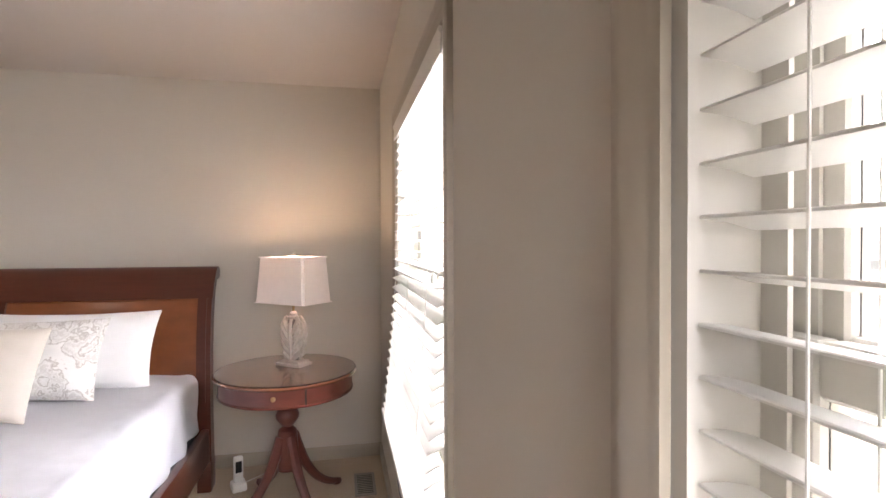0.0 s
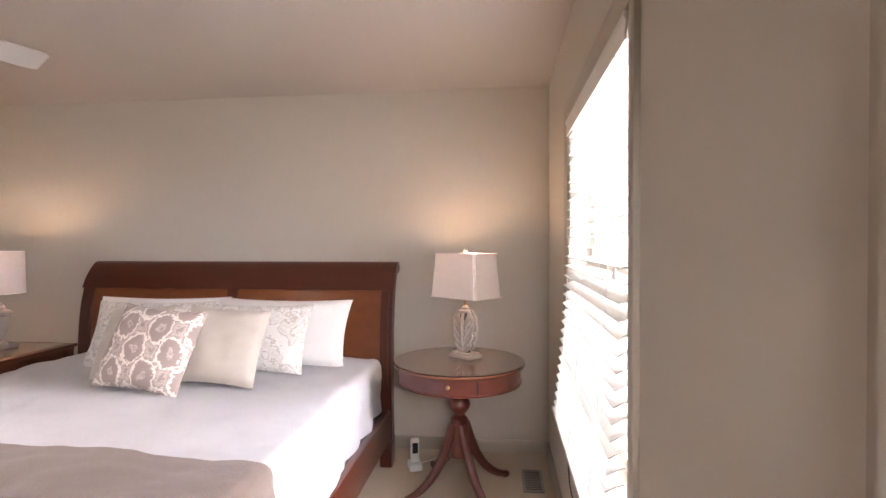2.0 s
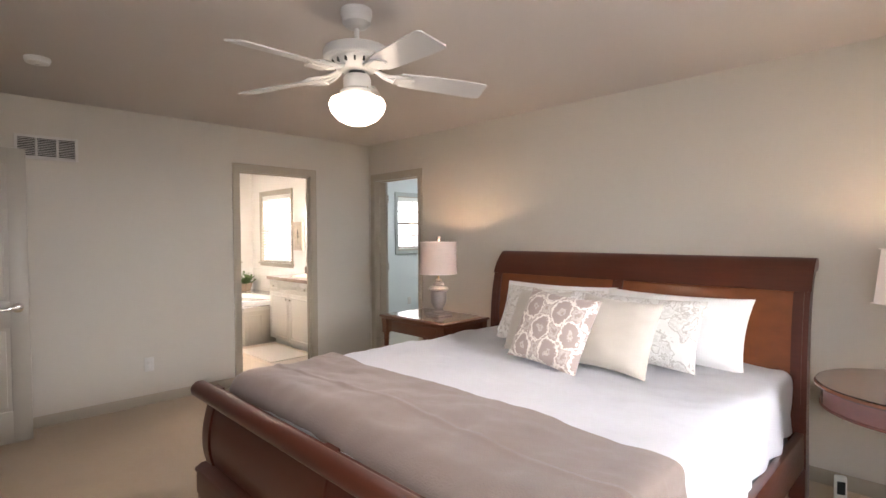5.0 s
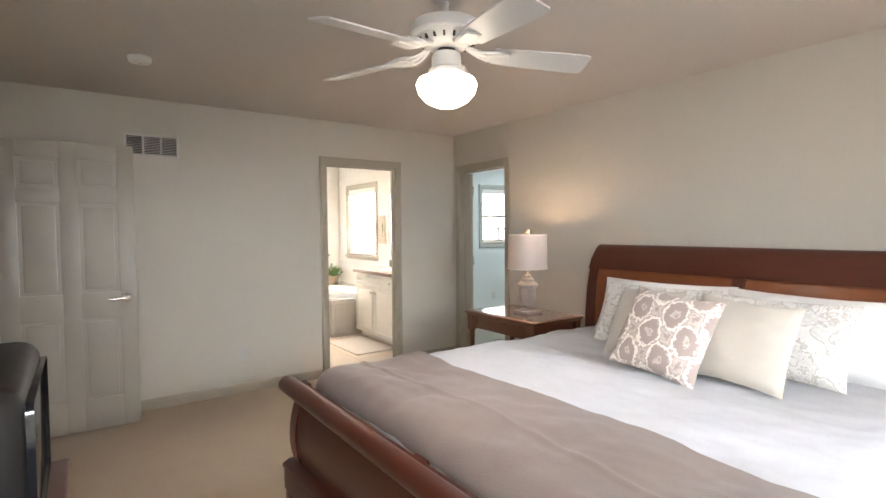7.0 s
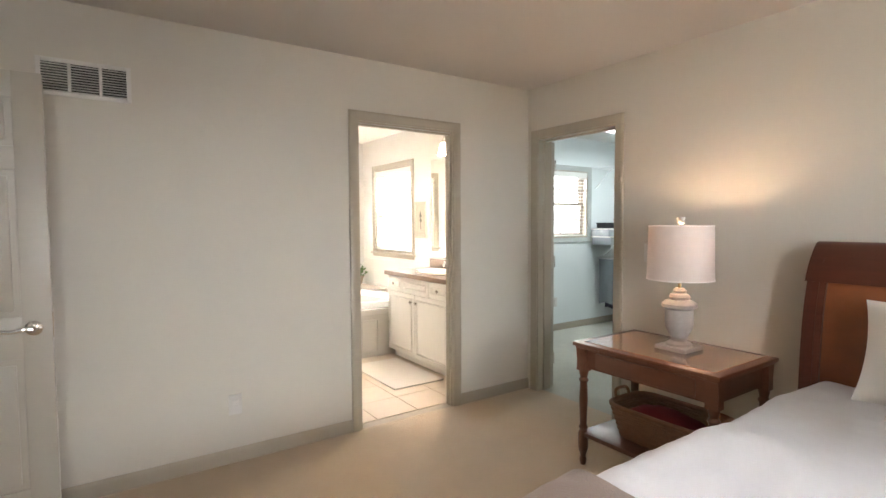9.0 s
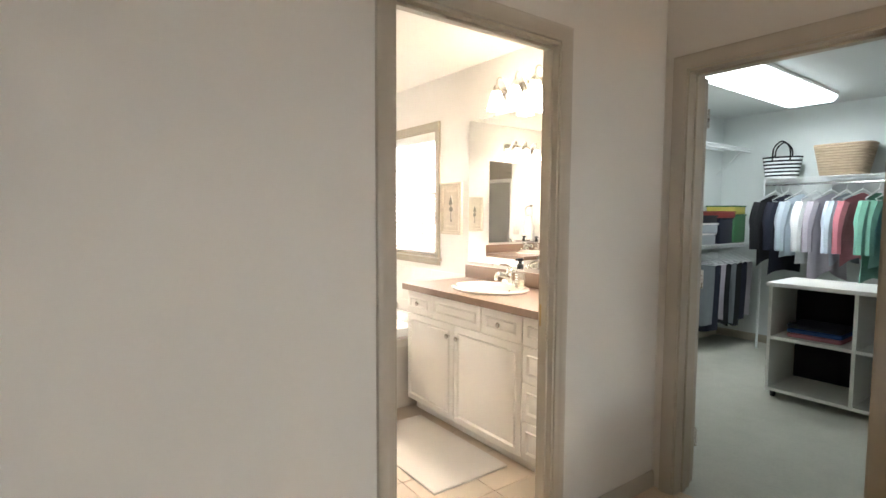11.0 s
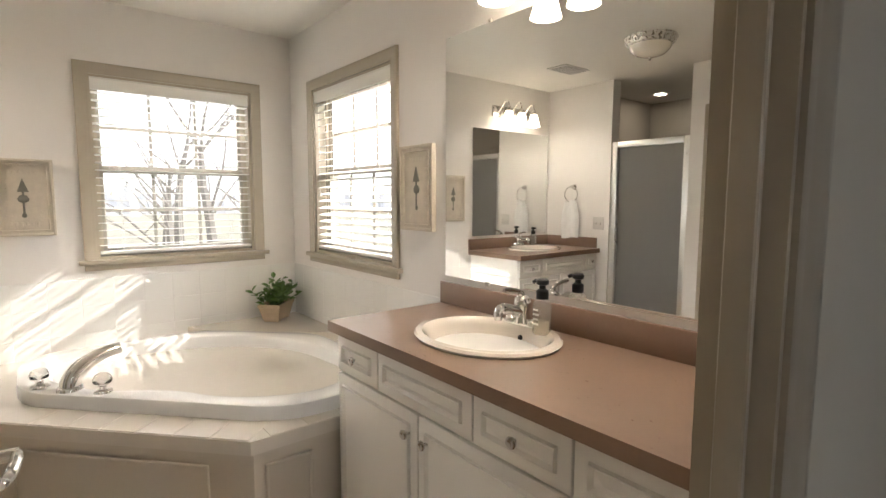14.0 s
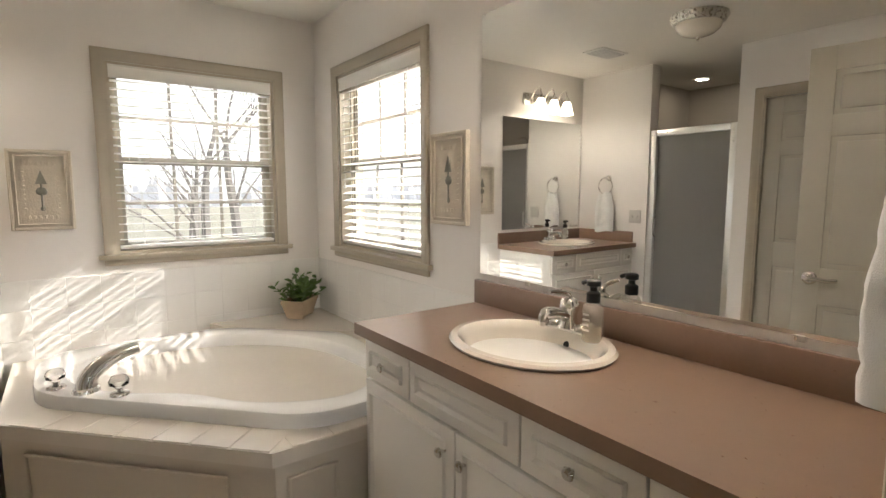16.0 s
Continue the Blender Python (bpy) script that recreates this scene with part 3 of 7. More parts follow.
def window(name, axis, face, out, hole, mat_sash, cols, rows, label, trim_w=0.062):
    """Double-hung window in a wall hole. face: the room face; out: +1 or -1, the way outdoors."""
    a, b, z0, z1 = hole
    d = 0.14
    w = thing(name, pose(0, 0, 0), label, "window", "", "structure")
    def P(u, dd, z):
        return (face + out * dd, u, z) if axis == 1 else (u, face + out * dd, z)
    bm = fresh()
    for u0, u1, w0, w1 in ((a, a + 0.02, z0, z1), (b - 0.02, b, z0, z1), (a + 0.02, b - 0.02, z0, z0 + 0.02), (a + 0.02, b - 0.02, z1 - 0.02, z1)):
        box(bm, P(u0, 0.003, w0), P(u1, d + 0.02, w1))
    for u0, u1 in ((a + 0.02, a + 0.045), (b - 0.045, b - 0.02)):
        box(bm, P(u0, 0.07, z0 + 0.02), P(u1, 0.075, z1 - 0.02))
        box(bm, P(u0, 0.098, z0 + 0.02), P(u1, 0.102, z1 - 0.02))
    fr = part("window_frame", bm, M_trim if mat_sash is M_bronze else M_vinyl, w, "painted window frame")
    mid = 0.5 * (z0 + z1)
    for k, (s0, s1, d0) in enumerate(((z0 + 0.02, mid + 0.02, 0.076), (mid - 0.02, z1 - 0.02, 0.103))):
        bm = fresh()
        s = 0.042
        for u0, u1, w0, w1 in ((a + 0.022, a + 0.022 + s, s0, s1), (b - 0.022 - s, b - 0.022, s0, s1), (a + 0.022 + s, b - 0.022 - s, s0, s0 + s), (a + 0.022 + s, b - 0.022 - s, s1 - s, s1)):
            box(bm, P(u0, d0, w0), P(u1, d0 + 0.024, w1), 0.003, 1)
        sash = part("sash", bm, mat_sash, w)
        ga, gb, g0, g1 = a + 0.022 + s, b - 0.022 - s, s0 + s, s1 - s
        for c in range(1, cols):
            u = ga + (gb - ga) * c / cols
            part("muntin", box(fresh(), P(u - 0.009, d0 + 0.004, g0), P(u + 0.009, d0 + 0.020, g1), 0.003, 1), mat_sash, sash)
        for r in range(1, rows):
            zz = g0 + (g1 - g0) * r / rows
            part("muntin", box(fresh(), P(ga, d0 + 0.005, zz - 0.009), P(gb, d0 + 0.019, zz + 0.009), 0.003, 1), mat_sash, sash)
        pane = part("pane", box(fresh(), P(ga, d0 + 0.011, g0), P(gb, d0 + 0.014, g1)), M_glass, sash, "clear window glass")
        pane.visible_shadow = False
    return w


def blind(name, axis, face, out, a, b, top, bottom, tilt, label, pitch=0.0415, inset=0.01, wand=True, swing=0.0, low=0.0):
    """Wooden blind: headrail, valance, slats on ladder cords, bottom rail. inset: how far the slats' middle lies into the wall."""
    bl = thing(name, pose(0, 0, 0), label, "window blind", "window blinds")
    L = b - a
    mid = 0.5 * (a + b)
    c = face + out * inset
    def at(z, ang=0.0, u=mid, cc=None):
        cc = c if cc is None else cc
        return pose(cc, u, z, 0, 0, 0 if out > 0 else 180) @ pose(0, 0, 0, 0, ang, 0) if axis == 1 else pose(u, cc, z, 0, 0, 90 if out > 0 else -90) @ pose(0, 0, 0, 0, ang, 0)
    bm = fresh()
    sec = [(-0.025, -0.0014), (0, 0.0004), (0.025, -0.0014), (0.0252, 0.0004), (0.024, 0.0016), (0, 0.0034), (-0.024, 0.0016), (-0.0252, 0.0004)]
    prism(bm, sec, 1, -L / 2, L / 2)
    me = mesh_of("slat", bm, M_slat)
    part("headrail", box(fresh(), (-0.025, -L / 2, -0.04), (0.025, L / 2, 0.0), 0.002, 1), M_slat, bl, "", at(top))
    vm = fresh()
    prism(vm, [(-0.036, -0.07), (-0.030, -0.07), (-0.030, 0.0), (-0.038, 0.0), (-0.040, -0.01), (-0.034, -0.022), (-0.036, -0.06)], 1, -L / 2 - 0.004, L / 2 + 0.004)
    part("valance", vm, M_slat, bl, "moulded valance strip", at(top + 0.004))
    z = top - 0.075
    rng = random.Random(hash_name(name))
    n = 0
    while z > bottom + 0.035:
        f = (top - z) / (top - bottom)
        more = low * min(1.0, max(0.0, (f - 0.42) / 0.16))
        piece("slat", me, bl, at(z, tilt + more + rng.uniform(-1.3, 1.3), mid + rng.uniform(-0.001, 0.001), c - out * swing * f * f))
        z -= pitch
        n += 1
    part("bottom_rail", box(fresh(), (-0.026, -L / 2, -0.009), (0.026, L / 2, 0.009), 0.004, 2), M_slat, bl, "", at(bottom + 0.012, 0, mid, c - out * swing))
    for f in (0.14, 0.5, 0.86) if L > 0.6 else (0.2, 0.8):
        u = a + f * L
        for s in (-0.0265, 0.0265):
            cc = c + s
            zs = [(top - 0.03) + (bottom + 0.01 - top + 0.03) * i / 6 for i in range(7)]
            pts = [(cc - out * swing * (i / 6) ** 2, u, z) if axis == 1 else (u, cc, z) for i, z in enumerate(zs)]
            part("ladder_cord", tube(fresh(), pts, 0.0012, 5), M_cord, bl)
    if wand:
        u = a + 0.055 * L + 0.02
        cc = c - out * 0.04
        q = (lambda z: (cc, u, z)) if axis == 1 else (lambda z: (u, cc, z))
        part("tilt_cord", tube(fresh(), (q(top - 0.06), q(top - 0.5), q(top - 0.62)), [0.0012, 0.0012, 0.0012], 5), M_cord, bl)
        part("tassel", lathe(fresh(), [(0.0, 0), (0.006, 0.002), (0.008, 0.012), (0.003, 0.03), (0, 0.031)], q(top - 0.65), 10), M_white, bl)
    return bl


def hash_name(s):
    return sum((i + 1) * ord(ch) for i, ch in enumerate(s))


casing("trim_window_far", 1, XE, -1, WIN_FAR[0] + 0.004, WIN_FAR[1] - 0.004, WIN_FAR[2] + 0.004, WIN_FAR[3] - 0.004, M_trim, True, 0.066, "taupe painted window casing")
casing("trim_window_near", 1, XE, -1, WIN_NEAR[0] + 0.004, WIN_NEAR[1] - 0.004, WIN_NEAR[2] + 0.004, WIN_NEAR[3] - 0.004, M_trim, True, 0.066, "taupe painted window casing")
window("window_1", 1, XE, 1, WIN_FAR, M_vinyl, 2, 2, "double-hung bedroom window with pale sashes")
window("window_2", 1, XE, 1, WIN_NEAR, M_vinyl, 3, 2, "double-hung bedroom window with pale sashes")
blind("window_blind", 1, XE, 1, WIN_FAR[0] + 0.022, WIN_FAR[1] - 0.022, WIN_FAR[3] - 0.024, 0.625, 5, "white wooden slat blind in the far bedroom window", inset=0.02, swing=0.075, low=-30)
blind("window_blind", 1, XE, 1, WIN_NEAR[0] + 0.024, WIN_NEAR[1] - 0.024, WIN_NEAR[3] - 0.024, 0.69, 10, "white wooden slat blind in the near bedroom window", inset=0.035, wand=False)
casing("trim_bath_window_west", 1, BXW, 1, BW_W[0] + 0.004, BW_W[1] - 0.004, BW_W[2] + 0.004, BW_W[3] - 0.004, M_trim, True, 0.062, "taupe painted window casing")
casing("trim_bath_window_north", 0, BYN, -1, BW_N[0] + 0.004, BW_N[1] - 0.004, BW_N[2] + 0.004, BW_N[3] - 0.004, M_trim, True, 0.062, "taupe painted window casing")
structure("trim_bath_sill_west", box(fresh(), (BXW, BW_W[0] - 0.085, BW_W[2] - 0.024), (BXW + 0.034, BW_W[1] + 0.085, BW_W[2] + 0.002), 0.004), M_trim, "taupe painted window sill", "sill")
structure("trim_bath_sill_north", box(fresh(), (BW_N[0] - 0.085, BYN - 0.034, BW_N[2] - 0.024), (BW_N[1] + 0.085, BYN, BW_N[2] + 0.002), 0.004), M_trim, "taupe painted window sill", "sill")
window("window_3", 1, BXW, -1, BW_W, M_bronze, 3, 2, "double-hung bathroom window with dark sashes")
window("window_4", 0, BYN, 1, BW_N, M_bronze, 3, 2, "double-hung bathroom window with dark sashes")
blind("window_blind", 1, BXW, -1, BW_W[0] + 0.022, BW_W[1] - 0.022, BW_W[3] - 0.022, 1.025, 3, "white wooden slat blind in a bathroom window", inset=0.036, pitch=0.043)
blind("window_blind", 0, BYN, 1, BW_N[0] + 0.022, BW_N[1] - 0.022, BW_N[3] - 0.022, 1.025, -15, "white wooden slat blind in a bathroom window", inset=0.036, pitch=0.043)
casing("trim_closet_window", 1, CXW, 1, CW[0] + 0.004, CW[1] - 0.004, CW[2] + 0.004, CW[3] - 0.004, M_closet_trim, True, 0.062, "grey-green painted window casing")
window("window_5", 1, CXW, -1, CW, M_bronze, 2, 2, "double-hung closet window with pale sashes")
blind("window_blind", 1, CXW, -1, CW[0] + 0.022, CW[1] - 0.022, CW[3] - 0.022, 1.18, 4, "white wooden slat blind in the closet window", inset=0.036, pitch=0.043, wand=False)

# ---- bedroom things ----


def sleigh_bed():
    bed = thing("sleigh_bed", pose(0, 0, 0), "king-size cherry wood sleigh bed with burl panels", "bed")
    x0, x1 = -2.60, -0.46
    head = smooth_line([(3.37, 0.16), (3.355, 0.45), (3.36, 0.75), (3.385, 0.98), (3.43, 1.14), (3.475, 1.225)], 5)
    panel = [(y + 0.016, z) for y, z in head]
    hb = part("headboard", slab(fresh(), panel, 0.03, x0 + 0.06, x1 - 0.06), M_burl, bed, "curved burl veneer headboard panel")
    for a, b in ((x0, x0 + 0.075), (x1 - 0.075, x1)):
        part("post", slab(fresh(), head[:-1], 0.07, a, b), M_wood, hb)
        part("bead", slab(fresh(), [(y - 0.004, z) for y, z in head[6:-2]], 0.006, (a + b) / 2 - 0.012, (a + b) / 2 + 0.012), M_wood, hb)
        part("foot", box(fresh(), (a, 3.35, 0), (b, 3.46, 0.17), 0.006), M_wood, hb)
    c = 0.5 * (x0 + x1)
    part("stile", slab(fresh(), head[4:-1], 0.05, c - 0.035, c + 0.035), M_wood, hb)
    part("lower_rail", slab(fresh(), head[3:8], 0.05, x0 + 0.07, x1 - 0.07), M_wood, hb)
    top = smooth_line([(3.405, 1.10), (3.435, 1.165), (3.47, 1.215), (3.50, 1.25), (3.53, 1.272), (3.56, 1.275), (3.585, 1.258), (3.59, 1.228), (3.57, 1.205), (3.54, 1.205)], 4)
    rail = fresh()
    prism(rail, [(y, z) for y, z in top] + [(3.515, 1.20), (3.475, 1.15), (3.45, 1.095)], 0, x0 - 0.006, x1 + 0.006)
    part("top_rail", rail, M_wood, hb, "rolled top rail")
    # footboard, rolling outwards at the top
    f0, f1 = -2.635, -0.43
    foot = smooth_line([(1.125, 0.235), (1.105, 0.32), (1.105, 0.42), (1.125, 0.52), (1.145, 0.58), (1.14, 0.625)], 5)
    fb = part("footboard", slab(fresh(), [(y + 0.012, z) for y, z in foot], 0.028, f0 + 0.06, f1 - 0.06), M_wood, bed, "curved cherry footboard")
    for a, b in ((f0, f0 + 0.08), (f1 - 0.08, f1), ((f0 + f1) / 2 - 0.04, (f0 + f1) / 2 + 0.04)):
        part("stile", slab(fresh(), foot, 0.05, a, b), M_wood, fb)
    n = 18
    roll = [(1.098 + 0.046 * math.cos(2 * math.pi * k / n), 0.630 + 0.042 * math.sin(2 * math.pi * k / n)) for k in range(n)]
    rr = prism(fresh(), roll, 0, f0 - 0.004, f1 + 0.004)
    for a, s in ((f0 - 0.004, -1), (f1 + 0.004, 1)):
        prism(rr, [(1.098 + 0.03 * math.cos(2 * math.pi * k / n), 0.630 + 0.027 * math.sin(2 * math.pi * k / n)) for k in range(n)], 0, a - 0.006, a + 0.006)
    prism(rr, [(1.10, 0.60), (1.18, 0.585), (1.185, 0.60), (1.15, 0.64), (1.12, 0.66)], 0, f0, f1)
    part("roll", rr, M_wood, fb, "rolled footboard rail")
    base = prism(fresh(), [(1.075, 0.10), (1.20, 0.10), (1.20, 0.245), (1.10, 0.245), (1.085, 0.235), (1.07, 0.23), (1.066, 0.215), (1.08, 0.205), (1.075, 0.19)], 0, f0 - 0.01, f1 + 0.01)
    part("base_rail", base, M_wood, fb)
    for a in (f0 + 0.0, f1 - 0.11):
        part("foot", box(fresh(), (a, 1.075, 0), (a + 0.11, 1.20, 0.105), 0.01), M_wood, fb)
    for a in (x0 + 0.01, x1 - 0.05):
        part("side_rail", box(fresh(), (a, 1.19, 0.17), (a + 0.04, 3.37, 0.36), 0.006), M_wood, bed, "cherry side rail")
    return bed


sleigh_bed()


def drape(x0, x1, y0, y1, top, hang_l, hang_r, foot, nx, ny, rough, r=0.07, lift=0.0, seed=0.0, foot_r=0.10, crease=None):
    """A cloth laid over a mattress: hangs at both sides and, if foot is given, bends down at its lower end (y0)."""
    bm = fresh()
    across = []
    L = (hang_l, x1 - x0, hang_r)
    total = sum(L)
    for i in range(nx + 1):
        s = total * i / nx
        if s < hang_l:
            x, z, out = x0, top - (hang_l - s), 1
        elif s > hang_l + L[1]:
            x, z, out = x1, top - (s - hang_l - L[1]), 1
        else:
            x, z, out = x0 + s - hang_l, top, 0
        across.append((x, z))
    # round the shoulders
    def soft(k):
        n = 3
        xs = [across[min(max(k + d, 0), nx)] for d in range(-n, n + 1)]
        return sum(p[0] for p in xs) / len(xs), sum(p[1] for p in xs) / len(xs)
    rows = []
    for j in range(ny + 1):
        y = y0 + (y1 - y0) * j / ny
        drop = 0.0
        if foot and y < y0 + foot_r:
            q = 1 - (y - y0) / foot_r
            drop = foot * (1 - math.sqrt(max(0.0, 1 - q * q)))
        row = []
        for i in range(nx + 1):
            x, z = soft(i)
            side = min(1.0, max(0.0, (top - z) / 0.12))
            w = noise.fractal(Vector((x * 2.0 + seed, y * 2.6, z * 2.0)), 1.0, 2.0, 4) * rough
            fold = math.sin(y * 15 + 2.2 * math.sin(y * 4.3 + seed)) * 0.012 * side * min(1, (top - z) / 0.3)
            w += 0.25 * rough * noise.noise(Vector((x * 9 + seed, y * 5, 1.0))) + 0.35 * rough * max(0.0, noise.noise(Vector((x * 3.2 + y * 2.0, y * 7.0 - x * 4.0, 4.0))))
            if crease:
                w += 0.007 * math.exp(-((y - crease - 0.012 * math.sin(x * 3)) / 0.014) ** 2)
            sx = (-1 if i < nx / 2 else 1) * (w * side * 1.5 + fold + 0.006 * side)
            row.append(bm.verts.new((x + sx, y, z + lift + w * (1 - side) - drop * (1 - 0.3 * side))))
        rows.append(row)
    for a, b in zip(rows, rows[1:]):
        for i in range(nx):
            bm.faces.new((a[i], a[i + 1], b[i + 1], b[i]))
    bmesh.ops.solidify(bm, geom=bm.faces[:], thickness=0.006)
    return bm


tagged(part("mattress", box(fresh(), (-2.50, 1.24, 0.36), (-0.56, 3.34, 0.640), 0.06, 4), M_pillow), "white king mattress on the bed frame", "mattress")
tagged(part("box_spring", box(fresh(), (-2.53, 1.22, 0.21), (-0.53, 3.34, 0.358), 0.03, 2), M_black), "dark box spring under the mattress", "box spring")
tagged(part("coverlet", drape(-2.53, -0.52, 1.235, 3.33, 0.685, 0.34, 0.34, 0.10, 150, 150, 0.023), M_sheet), "white quilted cotton coverlet with soft wrinkles", "bedspread")
tagged(part("throw_blanket", drape(-2.555, -0.495, 1.205, 1.80, 0.700, 0.36, 0.36, 0.11, 150, 70, 0.023, lift=0.018, foot_r=0.12, crease=1.47), M_blanket), "folded taupe woven blanket across the foot of the bed", "blanket")

def pillow_mesh(w, h, puff, seed, flange=0.0, n=22, pinch=0.10, sag=0.0):
    """A stuffed pillow standing in its own x and y, thick along z, with pulled-in sides and creases."""
    bm = fresh()
    grid = {}
    for side in (1, -1):
        for i in range(n + 1):
            for j in range(n + 1):
                u, v = 2 * i / n - 1, 2 * j / n - 1
                rim = i in (0, n) or j in (0, n)
                if rim and side < 0:
                    grid[(-1, i, j)] = grid[(1, i, j)]
                    continue
                f = max(0.0, (1 - abs(u) ** 2.6)) ** 0.55 * max(0.0, (1 - abs(v) ** 2.6)) ** 0.55
                x = w / 2 * u * (1 - pinch * (1 - v * v) * abs(u) ** 3 * 0.55)
                y = h / 2 * v * (1 - pinch * (1 - u * u) * abs(v) ** 3 * 0.75) - sag * (1 - u * u) * (v > 0) * v
                c = noise.fractal(Vector((x * 7 + seed, y * 7, side * 2.0)), 1.0, 2.0, 3) * 0.010 * (0.3 + f)
                z = side * (puff / 2 * f) + c
                if flange and rim:
                    z = 0.004 * math.sin(9 * (u + v) + seed)
                grid[(side, i, j)] = bm.verts.new((x, y, z))
    for side in (1, -1):
        for i in range(n):
            for j in range(n):
                q = [grid[(side, i, j)], grid[(side, i + 1, j)], grid[(side, i + 1, j + 1)], grid[(side, i, j + 1)]]
                bm.faces.new(q if side > 0 else q[::-1])
    return bm


def pillow(name, w, h, puff, base, lean, yaw, mat, label, seed, roll=0, category="pillow", **kw):
    """Stands on its lower edge at base, leaning back by lean degrees towards the headboard."""
    bm = pillow_mesh(w, h, puff, seed, **kw)
    ob = tagged(part(name, bm, mat), label, category, "pillows on the bed")
    ob.matrix_world = pose(*base, 0, 0, yaw) @ pose(0, 0, 0, 90 - lean, 0, 0) @ pose(0, h / 2, 0, 0, 0, roll)
    return ob


pillow("pillow", 0.86, 0.41, 0.20, (-1.905, 3.13, 0.685), 24, 3, M_pillow, "white cotton pillow against the headboard", 1.0)
pillow("pillow", 0.86, 0.41, 0.20, (-1.105, 3.09, 0.685), 24, -3, M_pillow, "white cotton pillow against the headboard", 5.0)
pillow("pillow_sham", 0.72, 0.40, 0.15, (-1.83, 2.95, 0.69), 25, 4, M_paisley, "pale paisley pillow sham propped on a white pillow", 7.0, category="pillow sham")
pillow("pillow_sham", 0.72, 0.40, 0.15, (-1.21, 2.90, 0.69), 26, -2, M_paisley, "pale paisley pillow sham propped on a white pillow", 9.0, category="pillow sham")
pillow("throw_pillow", 0.43, 0.41, 0.15, (-1.74, 2.66, 0.695), 26, -12, M_taupe, "taupe satin throw pillow behind the damask one", 15.0, 3, category="throw pillow")
pillow("throw_pillow", 0.44, 0.41, 0.15, (-1.20, 2.62, 0.695), 27, 4, M_taupe, "plain taupe satin throw pillow", 12.0, -4, category="throw pillow")
pillow("throw_pillow", 0.475, 0.43, 0.16, (-1.50, 2.475, 0.695), 28, -3, M_damask, "brown and cream damask throw pillow", 14.0, -5, category="throw pillow")


def turned_lamp(at):
    """Urn-shaped greywashed lamp with a drum shade."""
    l = thing("table_lamp", pose(*at), "greywashed wooden urn lamp with a linen drum shade, lit", "table lamp", "bedside lamps")
    part("base", box(fresh(), (-0.085, -0.085, 0), (0.085, 0.085, 0.022), 0.004), M_grey_wood, l)
    prof = [(0, 0.022), (0.065, 0.022), (0.062, 0.034), (0.040, 0.046), (0.036, 0.062), (0.050, 0.082), (0.066, 0.115), (0.070, 0.150), (0.070, 0.212), (0.076, 0.216), (0.086, 0.224), (0.086, 0.240), (0.070, 0.254), (0.046, 0.262), (0.052, 0.274), (0.046, 0.288), (0.030, 0.296), (0.034, 0.308), (0.022, 0.322), (0.0, 0.322)]
    part("body", lathe(fresh(), prof, seg=36), M_grey_wood, l)
    part("neck", lathe(fresh(), [(0, 0.32), (0.008, 0.32), (0.008, 0.40), (0.018, 0.41), (0.018, 0.45), (0, 0.45)], seg=14), M_brass, l)
    s = lathe(fresh(), [(0.161, 0.365), (0.163, 0.365), (0.156, 0.645), (0.154, 0.645), (0.161, 0.365)], seg=48)
    shade = part("shade", s, M_shade, l, "linen drum shade")
    for r, z in ((0.164, 0.366), (0.157, 0.641)):
        trim = fresh()
        lathe(trim, [(r - 0.003, z), (r + 0.001, z), (r + 0.001, z + 0.006), (r - 0.003, z + 0.006)], seg=48)
        part("shade_rim", trim, M_shade_white, shade)
    part("finial", lathe(fresh(), [(0, 0.62), (0.006, 0.62), (0.006, 0.655), (0.020, 0.660), (0.014, 0.672), (0.020, 0.684), (0.020, 0.690), (0, 0.692)], seg=16), M_white_wood, l)
    part("bulb", lathe(fresh(), [(0, 0.45), (0.014, 0.455), (0.028, 0.49), (0.030, 0.51), (0.02, 0.535), (0, 0.545)], seg=16), M_bulb, l)
    for k in range(3):
        a = 2 * math.pi * k / 3
        part("spider_arm", tube(fresh(), ((0, 0, 0.628), (0.156 * math.cos(a), 0.156 * math.sin(a), 0.636)), 0.0022, 6), M_brass, shade)
    lamp("lamp_glow", 'POINT', pose(at[0], at[1], at[2] + 0.575), 7.0, WARM, radius=0.03)
    return l


